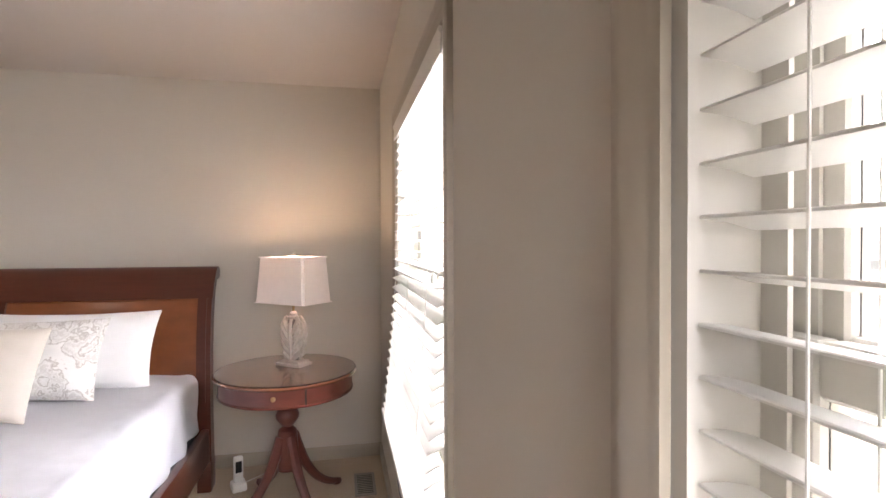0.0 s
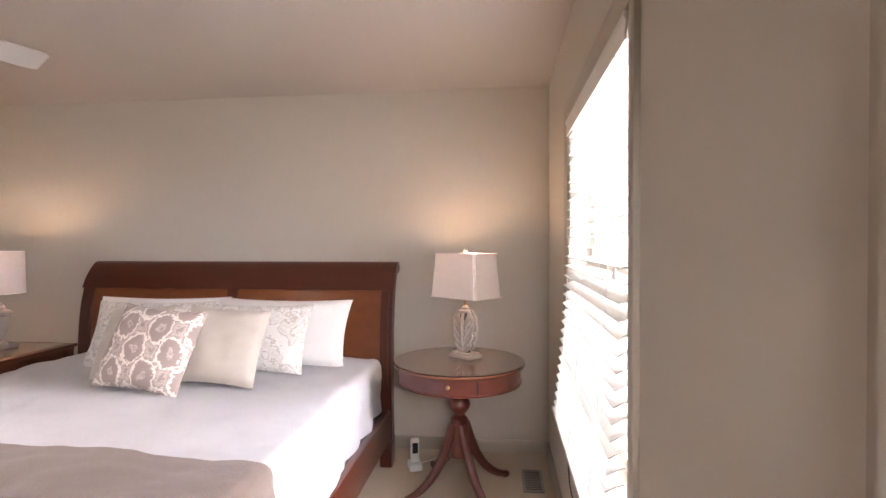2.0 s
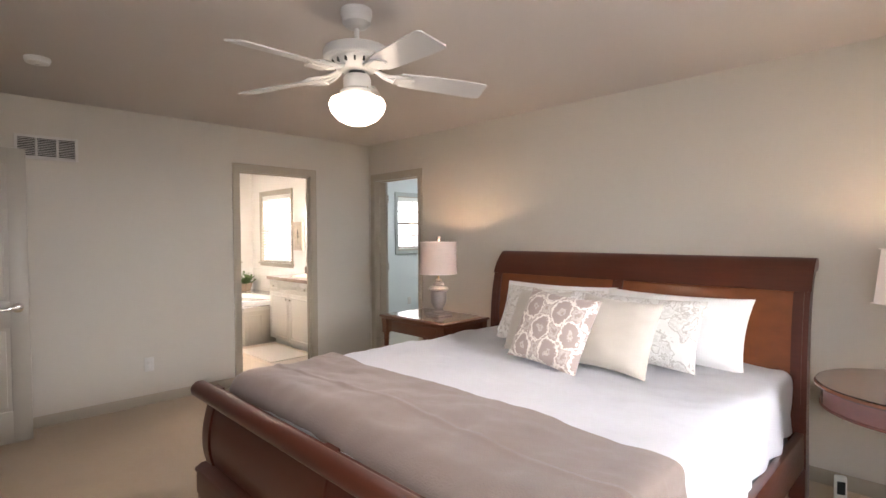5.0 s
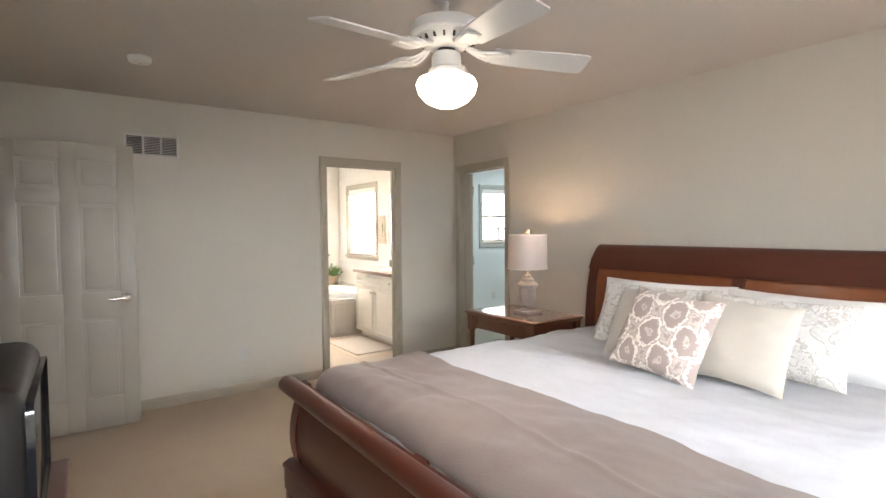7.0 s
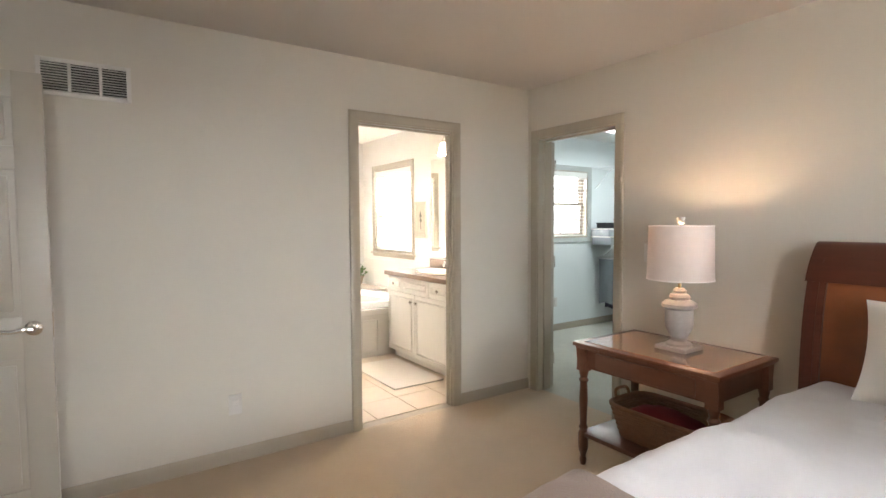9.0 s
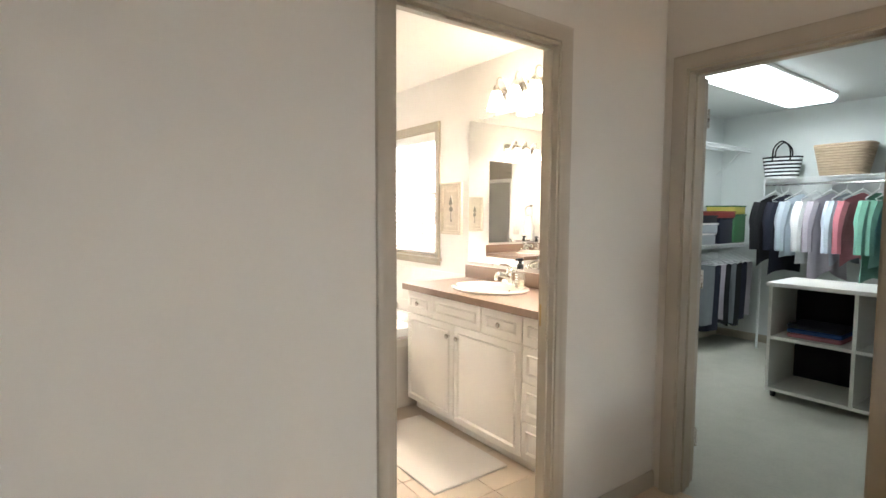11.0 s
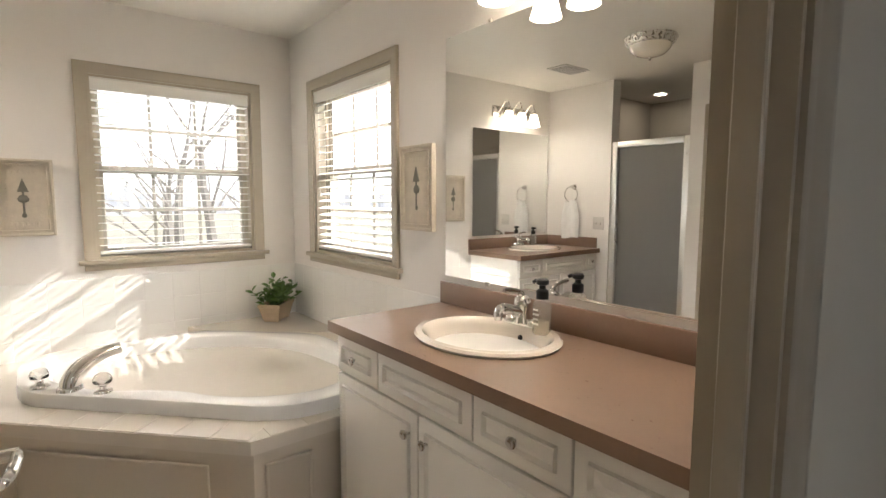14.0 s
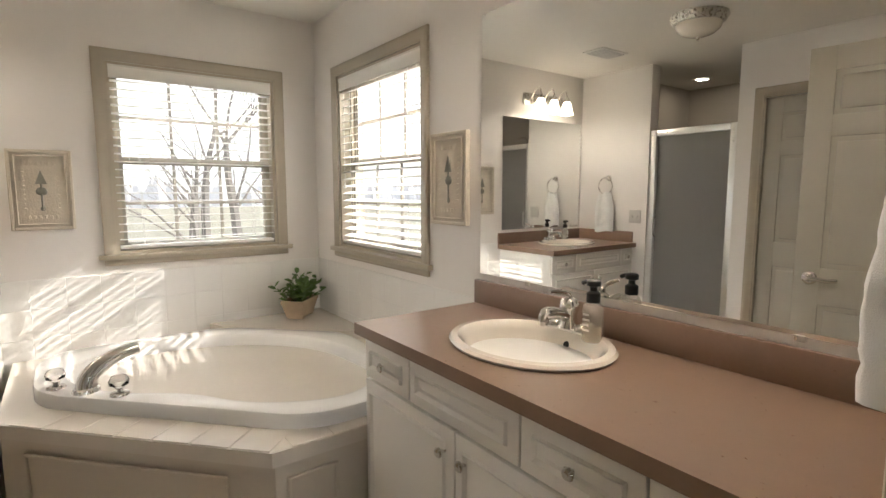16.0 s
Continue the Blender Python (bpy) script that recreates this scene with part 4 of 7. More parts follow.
def carved_lamp(at, turn):
    """Whitewashed carved leaf lamp with a rectangular shade."""
    l = thing("table_lamp", pose(*at, 0, 0, turn), "whitewashed carved leaf lamp with a rectangular shade, lit", "table lamp", "bedside lamps")
    b = box(fresh(), (-0.085, -0.055, 0), (0.085, 0.055, 0.016), 0.003)
    box(b, (-0.072, -0.045, 0.016), (0.072, 0.045, 0.030), 0.004)
    part("base", b, M_white_wood, l)
    # carved leaves fanning from the foot to a crown
    core = fresh()
    lathe(core, [(0, 0.03), (0.036, 0.03), (0.034, 0.06), (0.042, 0.12), (0.046, 0.19), (0.034, 0.245), (0.016, 0.27), (0, 0.27)], seg=14, squash=(1, 0.6))
    carve = part("carving", core, M_carving_shade, l)
    leaves = []
    for s in (-1, 1):
        for k, (z0, spread, rise) in enumerate(((0.035, 0.050, 0.050), (0.06, 0.062, 0.09), (0.09, 0.066, 0.12), (0.13, 0.062, 0.12), (0.17, 0.046, 0.10))):
            for y in (-0.018, 0.018):
                leaves.append([(0.004 * s, y, z0), (s * spread * 0.6, y * 1.2, z0 + rise * 0.35), (s * spread, y, z0 + rise * 0.75), (s * spread * 0.72, y * 0.7, z0 + rise)])
    for y in (-0.026, 0.026):
        leaves.append([(0, y * 0.8, 0.03), (0.003, y, 0.12), (-0.002, y, 0.20), (0, y * 0.5, 0.268)])
    for pts in leaves:
        line = smooth_line(pts, 4)
        m = len(line)
        part("leaf", tube(fresh(), line, [0.006 + 0.0085 * math.sin(math.pi * (0.15 + 0.8 * k / m)) for k in range(m)], 6), M_white_wood, carve)
    part("crown", lathe(fresh(), [(0, 0.255), (0.026, 0.258), (0.030, 0.268), (0.018, 0.278), (0.022, 0.288), (0.012, 0.300), (0, 0.302)], seg=14), M_white_wood, l)
    part("neck", lathe(fresh(), [(0, 0.30), (0.007, 0.30), (0.007, 0.425), (0.016, 0.435), (0.016, 0.465), (0, 0.465)], seg=12), M_brass, l)
    s = fresh()
    lo, hi, z0, z1 = (0.175, 0.115), (0.156, 0.100), 0.350, 0.600
    ring = lambda d, z: [s.verts.new((x * d[0], y * d[1], z)) for x, y in ((-1, -1), (1, -1), (1, 1), (-1, 1))]
    a, b2 = ring(lo, z0), ring(hi, z1)
    for k in range(4):
        s.faces.new((a[k], a[(k + 1) % 4], b2[(k + 1) % 4], b2[k]))
    bmesh.ops.bevel(s, geom=[e for e in s.edges if abs(e.verts[0].co.z - e.verts[1].co.z) > 0.1], offset=0.012, segments=3, affect='EDGES')
    bmesh.ops.solidify(s, geom=s.faces[:], thickness=0.002)
    shade = part("shade", s, M_shade_white, l, "white rectangular cloth shade")
    for d, z in ((lo, z0), (hi, z1)):
        t = fresh()
        for x in (-1, 1):
            tube(t, ((x * d[0], -d[1], z), (x * d[0], d[1], z)), 0.003, 6)
            tube(t, ((-d[0], x * d[1], z), (d[0], x * d[1], z)), 0.003, 6)
        part("shade_rim", t, M_shade_white, shade)
    part("finial", lathe(fresh(), [(0, 0.575), (0.005, 0.575), (0.005, 0.608), (0.014, 0.612), (0.010, 0.62), (0.012, 0.628), (0, 0.632)], seg=12), M_white_wood, l)
    part("bulb", lathe(fresh(), [(0, 0.465), (0.014, 0.47), (0.026, 0.50), (0.02, 0.535), (0, 0.545)], seg=14), M_bulb, l)
    lamp("lamp_glow", 'POINT', pose(at[0], at[1], at[2] + 0.565), 8.0, WARM, radius=0.03)
    return l


def drum_table(at):
    t = thing("drum_table", pose(*at), "round mahogany pedestal table with a glass top", "side table")
    R = 0.372
    part("apron", lathe(fresh(), [(0, 0.62), (R - 0.022, 0.62), (R - 0.020, 0.628), (R - 0.026, 0.632), (R - 0.026, 0.708), (0, 0.708)], seg=64), M_dark_wood, t)
    part("tabletop", lathe(fresh(), [(0, 0.708), (R - 0.02, 0.708), (R - 0.006, 0.712), (R, 0.718), (R, 0.724), (R - 0.006, 0.730), (0, 0.7305)], seg=64), M_leather, t)
    g = part("glass_top", lathe(fresh(), [(0, 0.7315), (R - 0.006, 0.7315), (R - 0.004, 0.7335), (R - 0.006, 0.7365), (0, 0.7365)], seg=64), clear_glass("table_glass", (0.95, 0.97, 0.96)), t, "round protective glass top")
    g.visible_shadow = False
    for k in range(4):
        a = math.pi / 2 * k + 0.35
        # solid black strip drawn for the shade in a drawer's side gap
        bm = box(fresh(), (-0.004, R - 0.03, 0.632), (0.004, R - 0.0235, 0.706))
        part("drawer_gap_shade", bm, M_black, t, "", pose(0, 0, 0, 0, 0, math.degrees(a)))
    part("drawer_pull", lathe(fresh(), [(0, 0), (0.012, 0), (0.009, 0.004), (0.004, 0.010), (0.009, 0.016), (0, 0.020)], seg=14), M_brass, t, "brass drawer knob", pose(-0.03, -R + 0.026, 0.672, 90, 0, 0))
    col = [(0, 0.62), (0.055, 0.62), (0.052, 0.60), (0.030, 0.590), (0.026, 0.570), (0.036, 0.560), (0.040, 0.548), (0.030, 0.538), (0.052, 0.515), (0.062, 0.490), (0.060, 0.468), (0.040, 0.440), (0.028, 0.425), (0.036, 0.414), (0.048, 0.404), (0.052, 0.38), (0.056, 0.32), (0.058, 0.24), (0.054, 0.19), (0.030, 0.18), (0.0, 0.175)]
    part("pedestal", lathe(fresh(), col[::-1], seg=28), M_dark_wood, t)
    for k in range(4):
        line = smooth_line([(0.035, 0, 0.37), (0.065, 0, 0.29), (0.11, 0, 0.19), (0.17, 0, 0.105), (0.235, 0, 0.05), (0.29, 0, 0.024), (0.325, 0, 0.017)], 4)
        m = len(line)
        bm = tube(fresh(), line, [0.032 - 0.016 * (i / m) for i in range(m)], 10)
        leg = part("leg", bm, M_dark_wood, t, "", pose(0, 0, 0, 0, 0, 35 + 90 * k))
        part("toe_cap", lathe(fresh(), [(0, 0), (0.016, 0.0), (0.020, 0.012), (0.017, 0.026), (0, 0.032)], (0.318, 0, 0), 12, (1.5, 1)), M_dark_wood, leg)
    return t


drum_table((-0.02, 3.14, 0))
carved_lamp((0.01, 3.21, 0.737), -38)


def nightstand(at):
    """Side table with a drawer, turned legs and a lower shelf."""
    n = thing("nightstand", pose(*at), "brown wooden nightstand with a glass top and lower shelf", "nightstand")
    w, d, h = 0.82, 0.56, 0.70
    X, Y = w / 2, d / 2
    top = box(fresh(), (-X, -Y, h - 0.022), (X, Y, h), 0.005)
    box(top, (-X + 0.012, -Y + 0.012, h - 0.034), (X - 0.012, Y - 0.012, h - 0.022), 0.004)
    part("tabletop", top, M_side_wood, n)
    part("inset_top", box(fresh(), (-X + 0.045, -Y + 0.045, h - 0.001), (X - 0.045, Y - 0.045, h + 0.003), 0.001, 1), M_side_top, n, "glossy inset panel")
    ap = box(fresh(), (-X + 0.045, -Y + 0.045, h - 0.145), (X - 0.045, Y - 0.045, h - 0.034))
    apron = part("apron", ap, M_side_wood, n)
    dr = part("drawer", box(fresh(), (-X + 0.13, -Y + 0.036, h - 0.132), (X - 0.13, -Y + 0.046, h - 0.048), 0.003), M_side_wood, apron)
    for x in (-X + 0.045, X - 0.045):
        for y in (-Y + 0.045, Y - 0.045):
            part("bracket", prism(fresh(), [(-Y * 0 + y - 0.03, h - 0.034), (y + 0.03, h - 0.034), (y + 0.022, h - 0.10), (y + 0.026, h - 0.16), (y - 0.026, h - 0.16), (y - 0.022, h - 0.10)], 0, x - 0.03, x + 0.03), M_side_wood, apron)
            prof = [(0, 0.0), (0.014, 0.0), (0.020, 0.03), (0.014, 0.055), (0.022, 0.075), (0.028, 0.10), (0.028, 0.18), (0.020, 0.20), (0.026, 0.215), (0.018, 0.23), (0.020, 0.27), (0.024, 0.38), (0.020, 0.47), (0.028, 0.485), (0.020, 0.50), (0.026, 0.53), (0.026, 0.56), (0, 0.56)]
            part("leg", lathe(fresh(), prof, (x, y, 0), 18), M_side_wood, n)
    part("shelf", box(fresh(), (-X + 0.03, -Y + 0.03, 0.165), (X - 0.03, Y - 0.03, 0.19), 0.005), M_side_wood, n)
    return n


nightstand((-3.155, 3.238, 0))
turned_lamp((-3.12, 3.27, 0.703))


def basket(at):
    b = thing("wicker_basket", pose(*at), "woven wicker basket holding dark red cloth", "basket")
    lo, hi, h = (0.24, 0.13), (0.285, 0.17), 0.18
    wall_ = fresh()
    def ring(f, z, n=40):
        out = []
        for k in range(n):
            a = 2 * math.pi * k / n
            c, s = math.cos(a), math.sin(a)
            q = (abs(c) ** 5 + abs(s) ** 5) ** (-1 / 5)
            out.append((c * q * (lo[0] + (hi[0] - lo[0]) * f), s * q * (lo[1] + (hi[1] - lo[1]) * f), z))
        return out
    body = fresh()
    rows = 13
    for r in range(rows):
        f = r / (rows - 1)
        pts = [Vector(p) * 1.0 for p in ring(f, 0.012 + (h - 0.02) * f)]
        pts = [Vector((p[0] * (1 + 0.012 * (-1) ** (k + r)), p[1] * (1 + 0.02 * (-1) ** (k + r)), p[2])) for k, p in enumerate(pts)]
        part("strand", tube(fresh(), pts + [pts[0]], 0.0085, 6), M_wicker, b)
    lathe(body, [(0, 0.004), (1.0, 0.004)], seg=40)
    for v in body.verts:
        a = math.atan2(v.co.y, v.co.x)
        c, s = math.cos(a), math.sin(a)
        q = (abs(c) ** 5 + abs(s) ** 5) ** (-1 / 5)
        if v.co.xy.length > 0.1:
            v.co.x, v.co.y = c * q * lo[0], s * q * lo[1]
    part("bottom", body, M_wicker, b)
    inner = fresh()
    ra, rb = [inner.verts.new(p) for p in ring(0, 0.006)], [inner.verts.new(p) for p in ring(0.96, h - 0.01)]
    for k in range(40):
        inner.faces.new((ra[k], ra[(k + 1) % 40], rb[(k + 1) % 40], rb[k]))
    part("lining", inner, M_wicker, b)
    rim = [Vector(p) for p in ring(1.02, h)]
    part("rim", tube(fresh(), rim + [rim[0]], 0.013, 8), M_wicker, b)
    for x in (-1, 1):
        part("handle", tube(fresh(), smooth_line([(x * 0.285, -0.06, h), (x * 0.30, -0.045, h + 0.045), (x * 0.30, 0.045, h + 0.045), (x * 0.285, 0.06, h)], 5), 0.009, 7), M_wicker, b)
    return b


basket((-3.14, 3.23, 0.190))
_cloth = pillow_mesh(0.42, 0.24, 0.16, 21.0)
tagged(part("folded_cloth", _cloth, M_red, None, "", pose(-3.17, 3.23, 0.29)), "dark red folded cloth lying in the basket", "cloth")


def ceiling_fan(at):
    f = thing("ceiling_fan", pose(*at), "white five-blade ceiling fan with a lit glass bowl", "ceiling fan")
    part("canopy", lathe(fresh(), [(0, 0.0), (0.070, 0.0), (0.072, -0.02), (0.066, -0.035), (0.064, -0.06), (0.05, -0.075), (0.02, -0.085), (0, -0.085)], seg=32), M_fan, f)
    part("downrod", lathe(fresh(), [(0, -0.08), (0.012, -0.08), (0.012, -0.15), (0.028, -0.155), (0.03, -0.168), (0, -0.168)], seg=16), M_fan, f)
    motor = part("motor_housing", lathe(fresh(), [(0, -0.162), (0.10, -0.165), (0.142, -0.178), (0.150, -0.19), (0.150, -0.222), (0.143, -0.230), (0.125, -0.232), (0.10, -0.262), (0.062, -0.278), (0, -0.278)], seg=40), M_fan, f)
    for k in range(18):
        a = 20 * k
        part("vent_slot", box(fresh(), (0.104, -0.004, -0.007), (0.121, 0.004, 0.012), 0.002, 1), M_hole_shade, motor, "", pose(0, 0, -0.252, 0, 0, a))
    part("light_kit", lathe(fresh(), [(0, -0.295), (0.055, -0.295), (0.062, -0.31), (0.062, -0.355), (0.075, -0.365), (0.080, -0.382), (0.070, -0.40), (0, -0.40)][::-1], seg=32), M_fan, f, "white light fitter")
    part("switch_housing", lathe(fresh(), [(0, -0.27), (0.040, -0.27), (0.034, -0.30), (0, -0.30)], seg=20), M_black, f)
    part("bowl", lathe(fresh(), [(0.072, -0.392), (0.118, -0.402), (0.128, -0.425), (0.118, -0.460), (0.090, -0.492), (0.05, -0.512), (0.0, -0.520)], seg=40), M_bowl, f, "glowing opal glass bowl")
    for k in range(5):
        ang = -9 + 72 * k
        arm = fresh()
        for s in (-1, 1):
            tube(arm, smooth_line([(0.09, s * 0.012, -0.268), (0.14, s * 0.030, -0.292), (0.19, s * 0.046, -0.296), (0.235, s * 0.040, -0.298), (0.25, s * 0.012, -0.299)], 4), 0.007, 6)
        tube(arm, ((0.08, 0, -0.268), (0.16, 0, -0.298), (0.26, 0, -0.302)), 0.008, 6)
        prism(arm, [(0.17, -0.042), (0.255, -0.050), (0.27, 0), (0.255, 0.050), (0.17, 0.042)], 2, -0.306, -0.300)
        iron = part("blade_iron", arm, M_fan, f, "scrolled blade bracket", pose(0, 0, 0, 0, 0, ang))
        out = [(0.20, -0.052), (0.30, -0.060), (0.54, -0.068), (0.602, -0.066), (0.614, -0.055), (0.614, 0.055), (0.602, 0.066), (0.54, 0.068), (0.30, 0.060), (0.20, 0.052)]
        bl = prism(fresh(), out, 2, -0.003, 0.003)
        part("blade", bl, M_fan, f, "", pose(0, 0, 0, 0, 0, ang) @ pose(0, 0, -0.285, -14, 3, 0))
    for s in (-1, 1):
        part("pull_chain", tube(fresh(), ((s * 0.066, 0.01, -0.35), (s * 0.068, 0.012, -0.47)), 0.0015, 5), M_brass, f)
    glow = lamp("fan_glow", 'SPOT', look((at[0], at[1], at[2] - 0.53), (at[0], at[1], 0)), 32.0, (1.0, 0.92, 0.84), radius=0.11)
    glow.data.spot_size, glow.data.spot_blend = radians(140), 0.9
    return f


ceiling_fan((-1.852, 1.535, H))


def return_vent():
    v = thing("wall_vent", pose(XW, 0.745, 2.068), "white louvred return-air vent high on the wall", "vent")
    bm = fresh()
    a, b, z0, z1 = -0.19, 0.19, -0.088, 0.088
    for u0, u1, w0, w1 in ((a, a + 0.02, z0, z1), (b - 0.02, b, z0, z1), (a + 0.02, b - 0.02, z0, z0 + 0.02), (a + 0.02, b - 0.02, z1 - 0.02, z1), (-0.070, -0.055, z0 + 0.02, z1 - 0.02), (0.055, 0.070, z0 + 0.02, z1 - 0.02)):
        box(bm, (0.0005, u0, w0), (0.010, u1, w1), 0.002, 1)
    part("vent_frame", bm, M_vent, v)
    part("backing", box(fresh(), (0.0004, a + 0.015, z0 + 0.015), (0.0012, b - 0.015, z1 - 0.015)), M_hole_shade, v)
    for u0, u1 in ((a + 0.02, -0.07), (-0.055, 0.055), (0.07, b - 0.02)):
        for k in range(11):
            z = z0 + 0.026 + k * 0.0125
            part("louvre", prism(fresh(), [(0.002, z), (0.0085, z - 0.006), (0.0095, z - 0.005), (0.003, z + 0.001)], 1, u0, u1), M_vent, v)


return_vent()


def smoke_alarm(at):
    s = thing("smoke_alarm", pose(*at), "round white smoke alarm on the ceiling", "smoke alarm")
    part("body", lathe(fresh(), [(0, 0), (0.062, 0), (0.064, -0.012), (0.056, -0.03), (0.030, -0.036), (0, -0.036)], seg=32), M_white, s)
    part("test_button", lathe(fresh(), [(0, -0.036), (0.010, -0.036), (0.010, -0.039), (0, -0.039)], seg=16), M_fan, s)


smoke_alarm((-3.62, 0.585, H))


def outlet(name, axis, face, out, u, z, kind="outlet"):
    o = thing(name, pose(0, 0, 0), "white electrical wall outlet plate" if kind == "outlet" else "white double light switch plate on the wall", kind)
    P = (lambda d, uu, zz: (face + out * d, u + uu, z + zz)) if axis == 1 else (lambda d, uu, zz: (u + uu, face + out * d, z + zz))
    w = 0.036 if kind == "outlet" else 0.058
    part("plate", box(fresh(), P(0.0003, -w, -0.058), P(0.006, w, 0.058), 0.002, 2), M_vent, o)
    if kind == "outlet":
        for dz in (-0.02, 0.02):
            part("socket", box(fresh(), P(0.005, -0.017, dz - 0.013), P(0.0075, 0.017, dz + 0.013), 0.002, 2), M_vent, o)
    else:
        for du in (-0.023, 0.023):
            part("toggle", box(fresh(), P(0.005, du - 0.005, -0.012), P(0.014, du + 0.005, 0.010), 0.002, 1), M_vent, o)
    return o


outlet("wall_outlet", 1, XW, 1, 1.39, 0.335)
outlet("wall_outlet", 1, XE, -1, 2.16, 0.40)
outlet("light_switch", 0, YN, -1, -3.55, 1.17, "light switch")


def cord(name, pts, label, mat=M_black, r=0.003):
    return tagged(part(name, tube(fresh(), smooth_line(pts, 6), r, 6), mat), label, "cord")


cord("power_cord", [(0.512, 2.52, 0.62), (0.500, 2.46, 0.52), (0.498, 2.42, 0.44), (0.500, 2.34, 0.385), (0.508, 2.20, 0.395)], "black power cord hanging below the window")
# cordless telephone in its cradle on the carpet beside the bed
ph = thing("cordless_phone", pose(-0.315, 3.36, 0, 0, 0, 20), "white cordless telephone standing in its cradle", "telephone")
part("cradle", box(fresh(), (-0.04, -0.05, 0), (0.04, 0.05, 0.045), 0.012, 3), M_white, ph)
part("handset", box(fresh(), (-0.026, -0.012, 0.03), (0.026, 0.018, 0.19), 0.010, 3), M_white, ph)
part("keypad", box(fresh(), (-0.017, -0.0135, 0.10), (0.017, -0.0115, 0.165), 0.002, 1), M_black, ph)
cord("telephone_cord", [(-0.30, 3.41, 0.01), (-0.24, 3.48, 0.006), (-0.17, 3.55, 0.008), (-0.12, 3.62, 0.01), (-0.10, 3.66, 0.03)], "thin white telephone cord on the carpet", M_white, 0.0025)


def floor_register(at, w, d):
    v = thing("floor_vent", pose(*at), "brown metal floor register set in the carpet", "vent")
    bm = fresh()
    for a, b, c, e in ((-w, -w + 0.015, -d, d), (w - 0.015, w, -d, d), (-w, w, -d, -d + 0.015), (-w, w, d - 0.015, d)):
        box(bm, (a, c, 0), (b, e, 0.006), 0.002, 1)
    part("vent_frame", bm, M_bronze, v)
    part("backing", box(fresh(), (-w + 0.01, -d + 0.01, 0.0), (w - 0.01, d - 0.01, 0.002)), M_hole_shade, v)
    for k in range(12):
        y = -d + 0.022 + k * (2 * d - 0.044) / 11
        part("louvre", box(fresh(), (-w + 0.014, y - 0.003, 0.001), (w - 0.014, y + 0.003, 0.005)), M_bronze, v)


floor_register((0.40, 3.27, 0.001), 0.06, 0.14)

# dresser and television near the south wall
dr = thing("dresser", pose(-1.90, 0.0, 0), "dark wooden dresser with a shaped top edge", "dresser")
part("body", box(fresh(), (-0.02, -0.19, 0.08), (1.00, 0.185, 0.70), 0.004), M_dark_wood, dr)
_t = box(fresh(), (-0.05, -0.195, 0.715), (1.03, 0.225, 0.745), 0.010, 3)
box(_t, (-0.035, -0.193, 0.70), (1.015, 0.205, 0.716), 0.004)
part("top", _t, M_dark_wood, dr)
part("plinth", box(fresh(), (-0.03, -0.19, 0), (1.01, 0.195, 0.085), 0.006), M_dark_wood, dr)
for r in range(3):
    d_ = part("drawer", box(fresh(), (0.02, 0.183, 0.10 + 0.20 * r), (0.96, 0.198, 0.285 + 0.20 * r), 0.004), M_dark_wood, dr)
    for x in (0.25, 0.73):
        part("drawer_pull", lathe(fresh(), [(0, 0), (0.014, 0), (0.008, 0.008), (0.013, 0.018), (0, 0.024)], seg=14), M_brass, d_, "brass knob", pose(x, 0.198, 0.19 + 0.20 * r, -90, 0, 0))
tv = thing("television", pose(-1.47, 0.06, 0.745), "small black television on the dresser", "television")
part("cabinet", box(fresh(), (-0.26, -0.20, 0.012), (0.26, 0.12, 0.40), 0.045, 4), M_black, tv)
part("screen", box(fresh(), (-0.22, 0.112, 0.09), (0.22, 0.126, 0.36), 0.02, 3), M_screen, tv, "dark glass screen")
part("stand", box(fresh(), (-0.20, -0.16, 0), (0.20, 0.10, 0.03), 0.01, 2), M_nickel, tv)

# ---- bathroom things ----
DECK = [(-7.945, 3.76), (-6.275, 3.76), (-6.275, 2.885), (-7.095, 2.125), (-7.945, 2.125)]


def tub_front():
    """The tiled deck's box with panelled fronts."""
    t = thing("tub_surround", pose(0, 0, 0), "beige tub surround with recessed panels and a tiled deck", "tub surround", "", "")
    part("body", prism(fresh(), [(x + (0.012 if x < -7.9 else -0.012), y + (-0.012 if y > 3 else 0.012)) for x, y in DECK], 2, 0.0, 0.478), M_trim_light, t)
    lip = prism(fresh(), DECK, 2, 0.435, 0.487)
    part("deck_edge", lip, M_deck_tile, t)
    part("corner_ledge", prism(fresh(), [(-7.945, 3.05), (-7.81, 3.10), (-7.31, 3.63), (-7.26, 3.76), (-7.945, 3.76)], 2, 0.487, 0.546), M_deck_tile, t, "raised tiled corner ledge")
    a, b = Vector((-6.275, 2.885)), Vector((-7.095, 2.125))
    u = (b - a).normalized()
    n = Vector((-u.y, u.x))
    n = n if n.x > 0 else -n
    ang = math.degrees(math.atan2(u.y, u.x))
    m1 = pose(a.x, a.y, 0, 0, 0, ang)
    sgn = 1 if (Matrix.Rotation(math.radians(ang), 2) @ Vector((0, 1))).dot(n) > 0 else -1
    def frame_panel(m, L0, L1, z0, z1, s):
        bm = fresh()
        w = 0.012
        for u0, u1, w0, w1 in ((L0, L0 + w, z0, z1), (L1 - w, L1, z0, z1), (L0, L1, z0, z0 + w), (L0, L1, z1 - w, z1)):
            box(bm, (u0, s * -0.010, w0), (u1, s * 0.002, w1), 0.003, 1)
        part("panel_moulding", bm, M_trim_light, t, "", m)
    frame_panel(m1, 0.17, 1.00, 0.05, 0.385, sgn)
    m2 = pose(-6.275, 2.885, 0, 0, 0, 90)
    frame_panel(m2, 0.05, 0.235, 0.05, 0.385, -1)
    return t


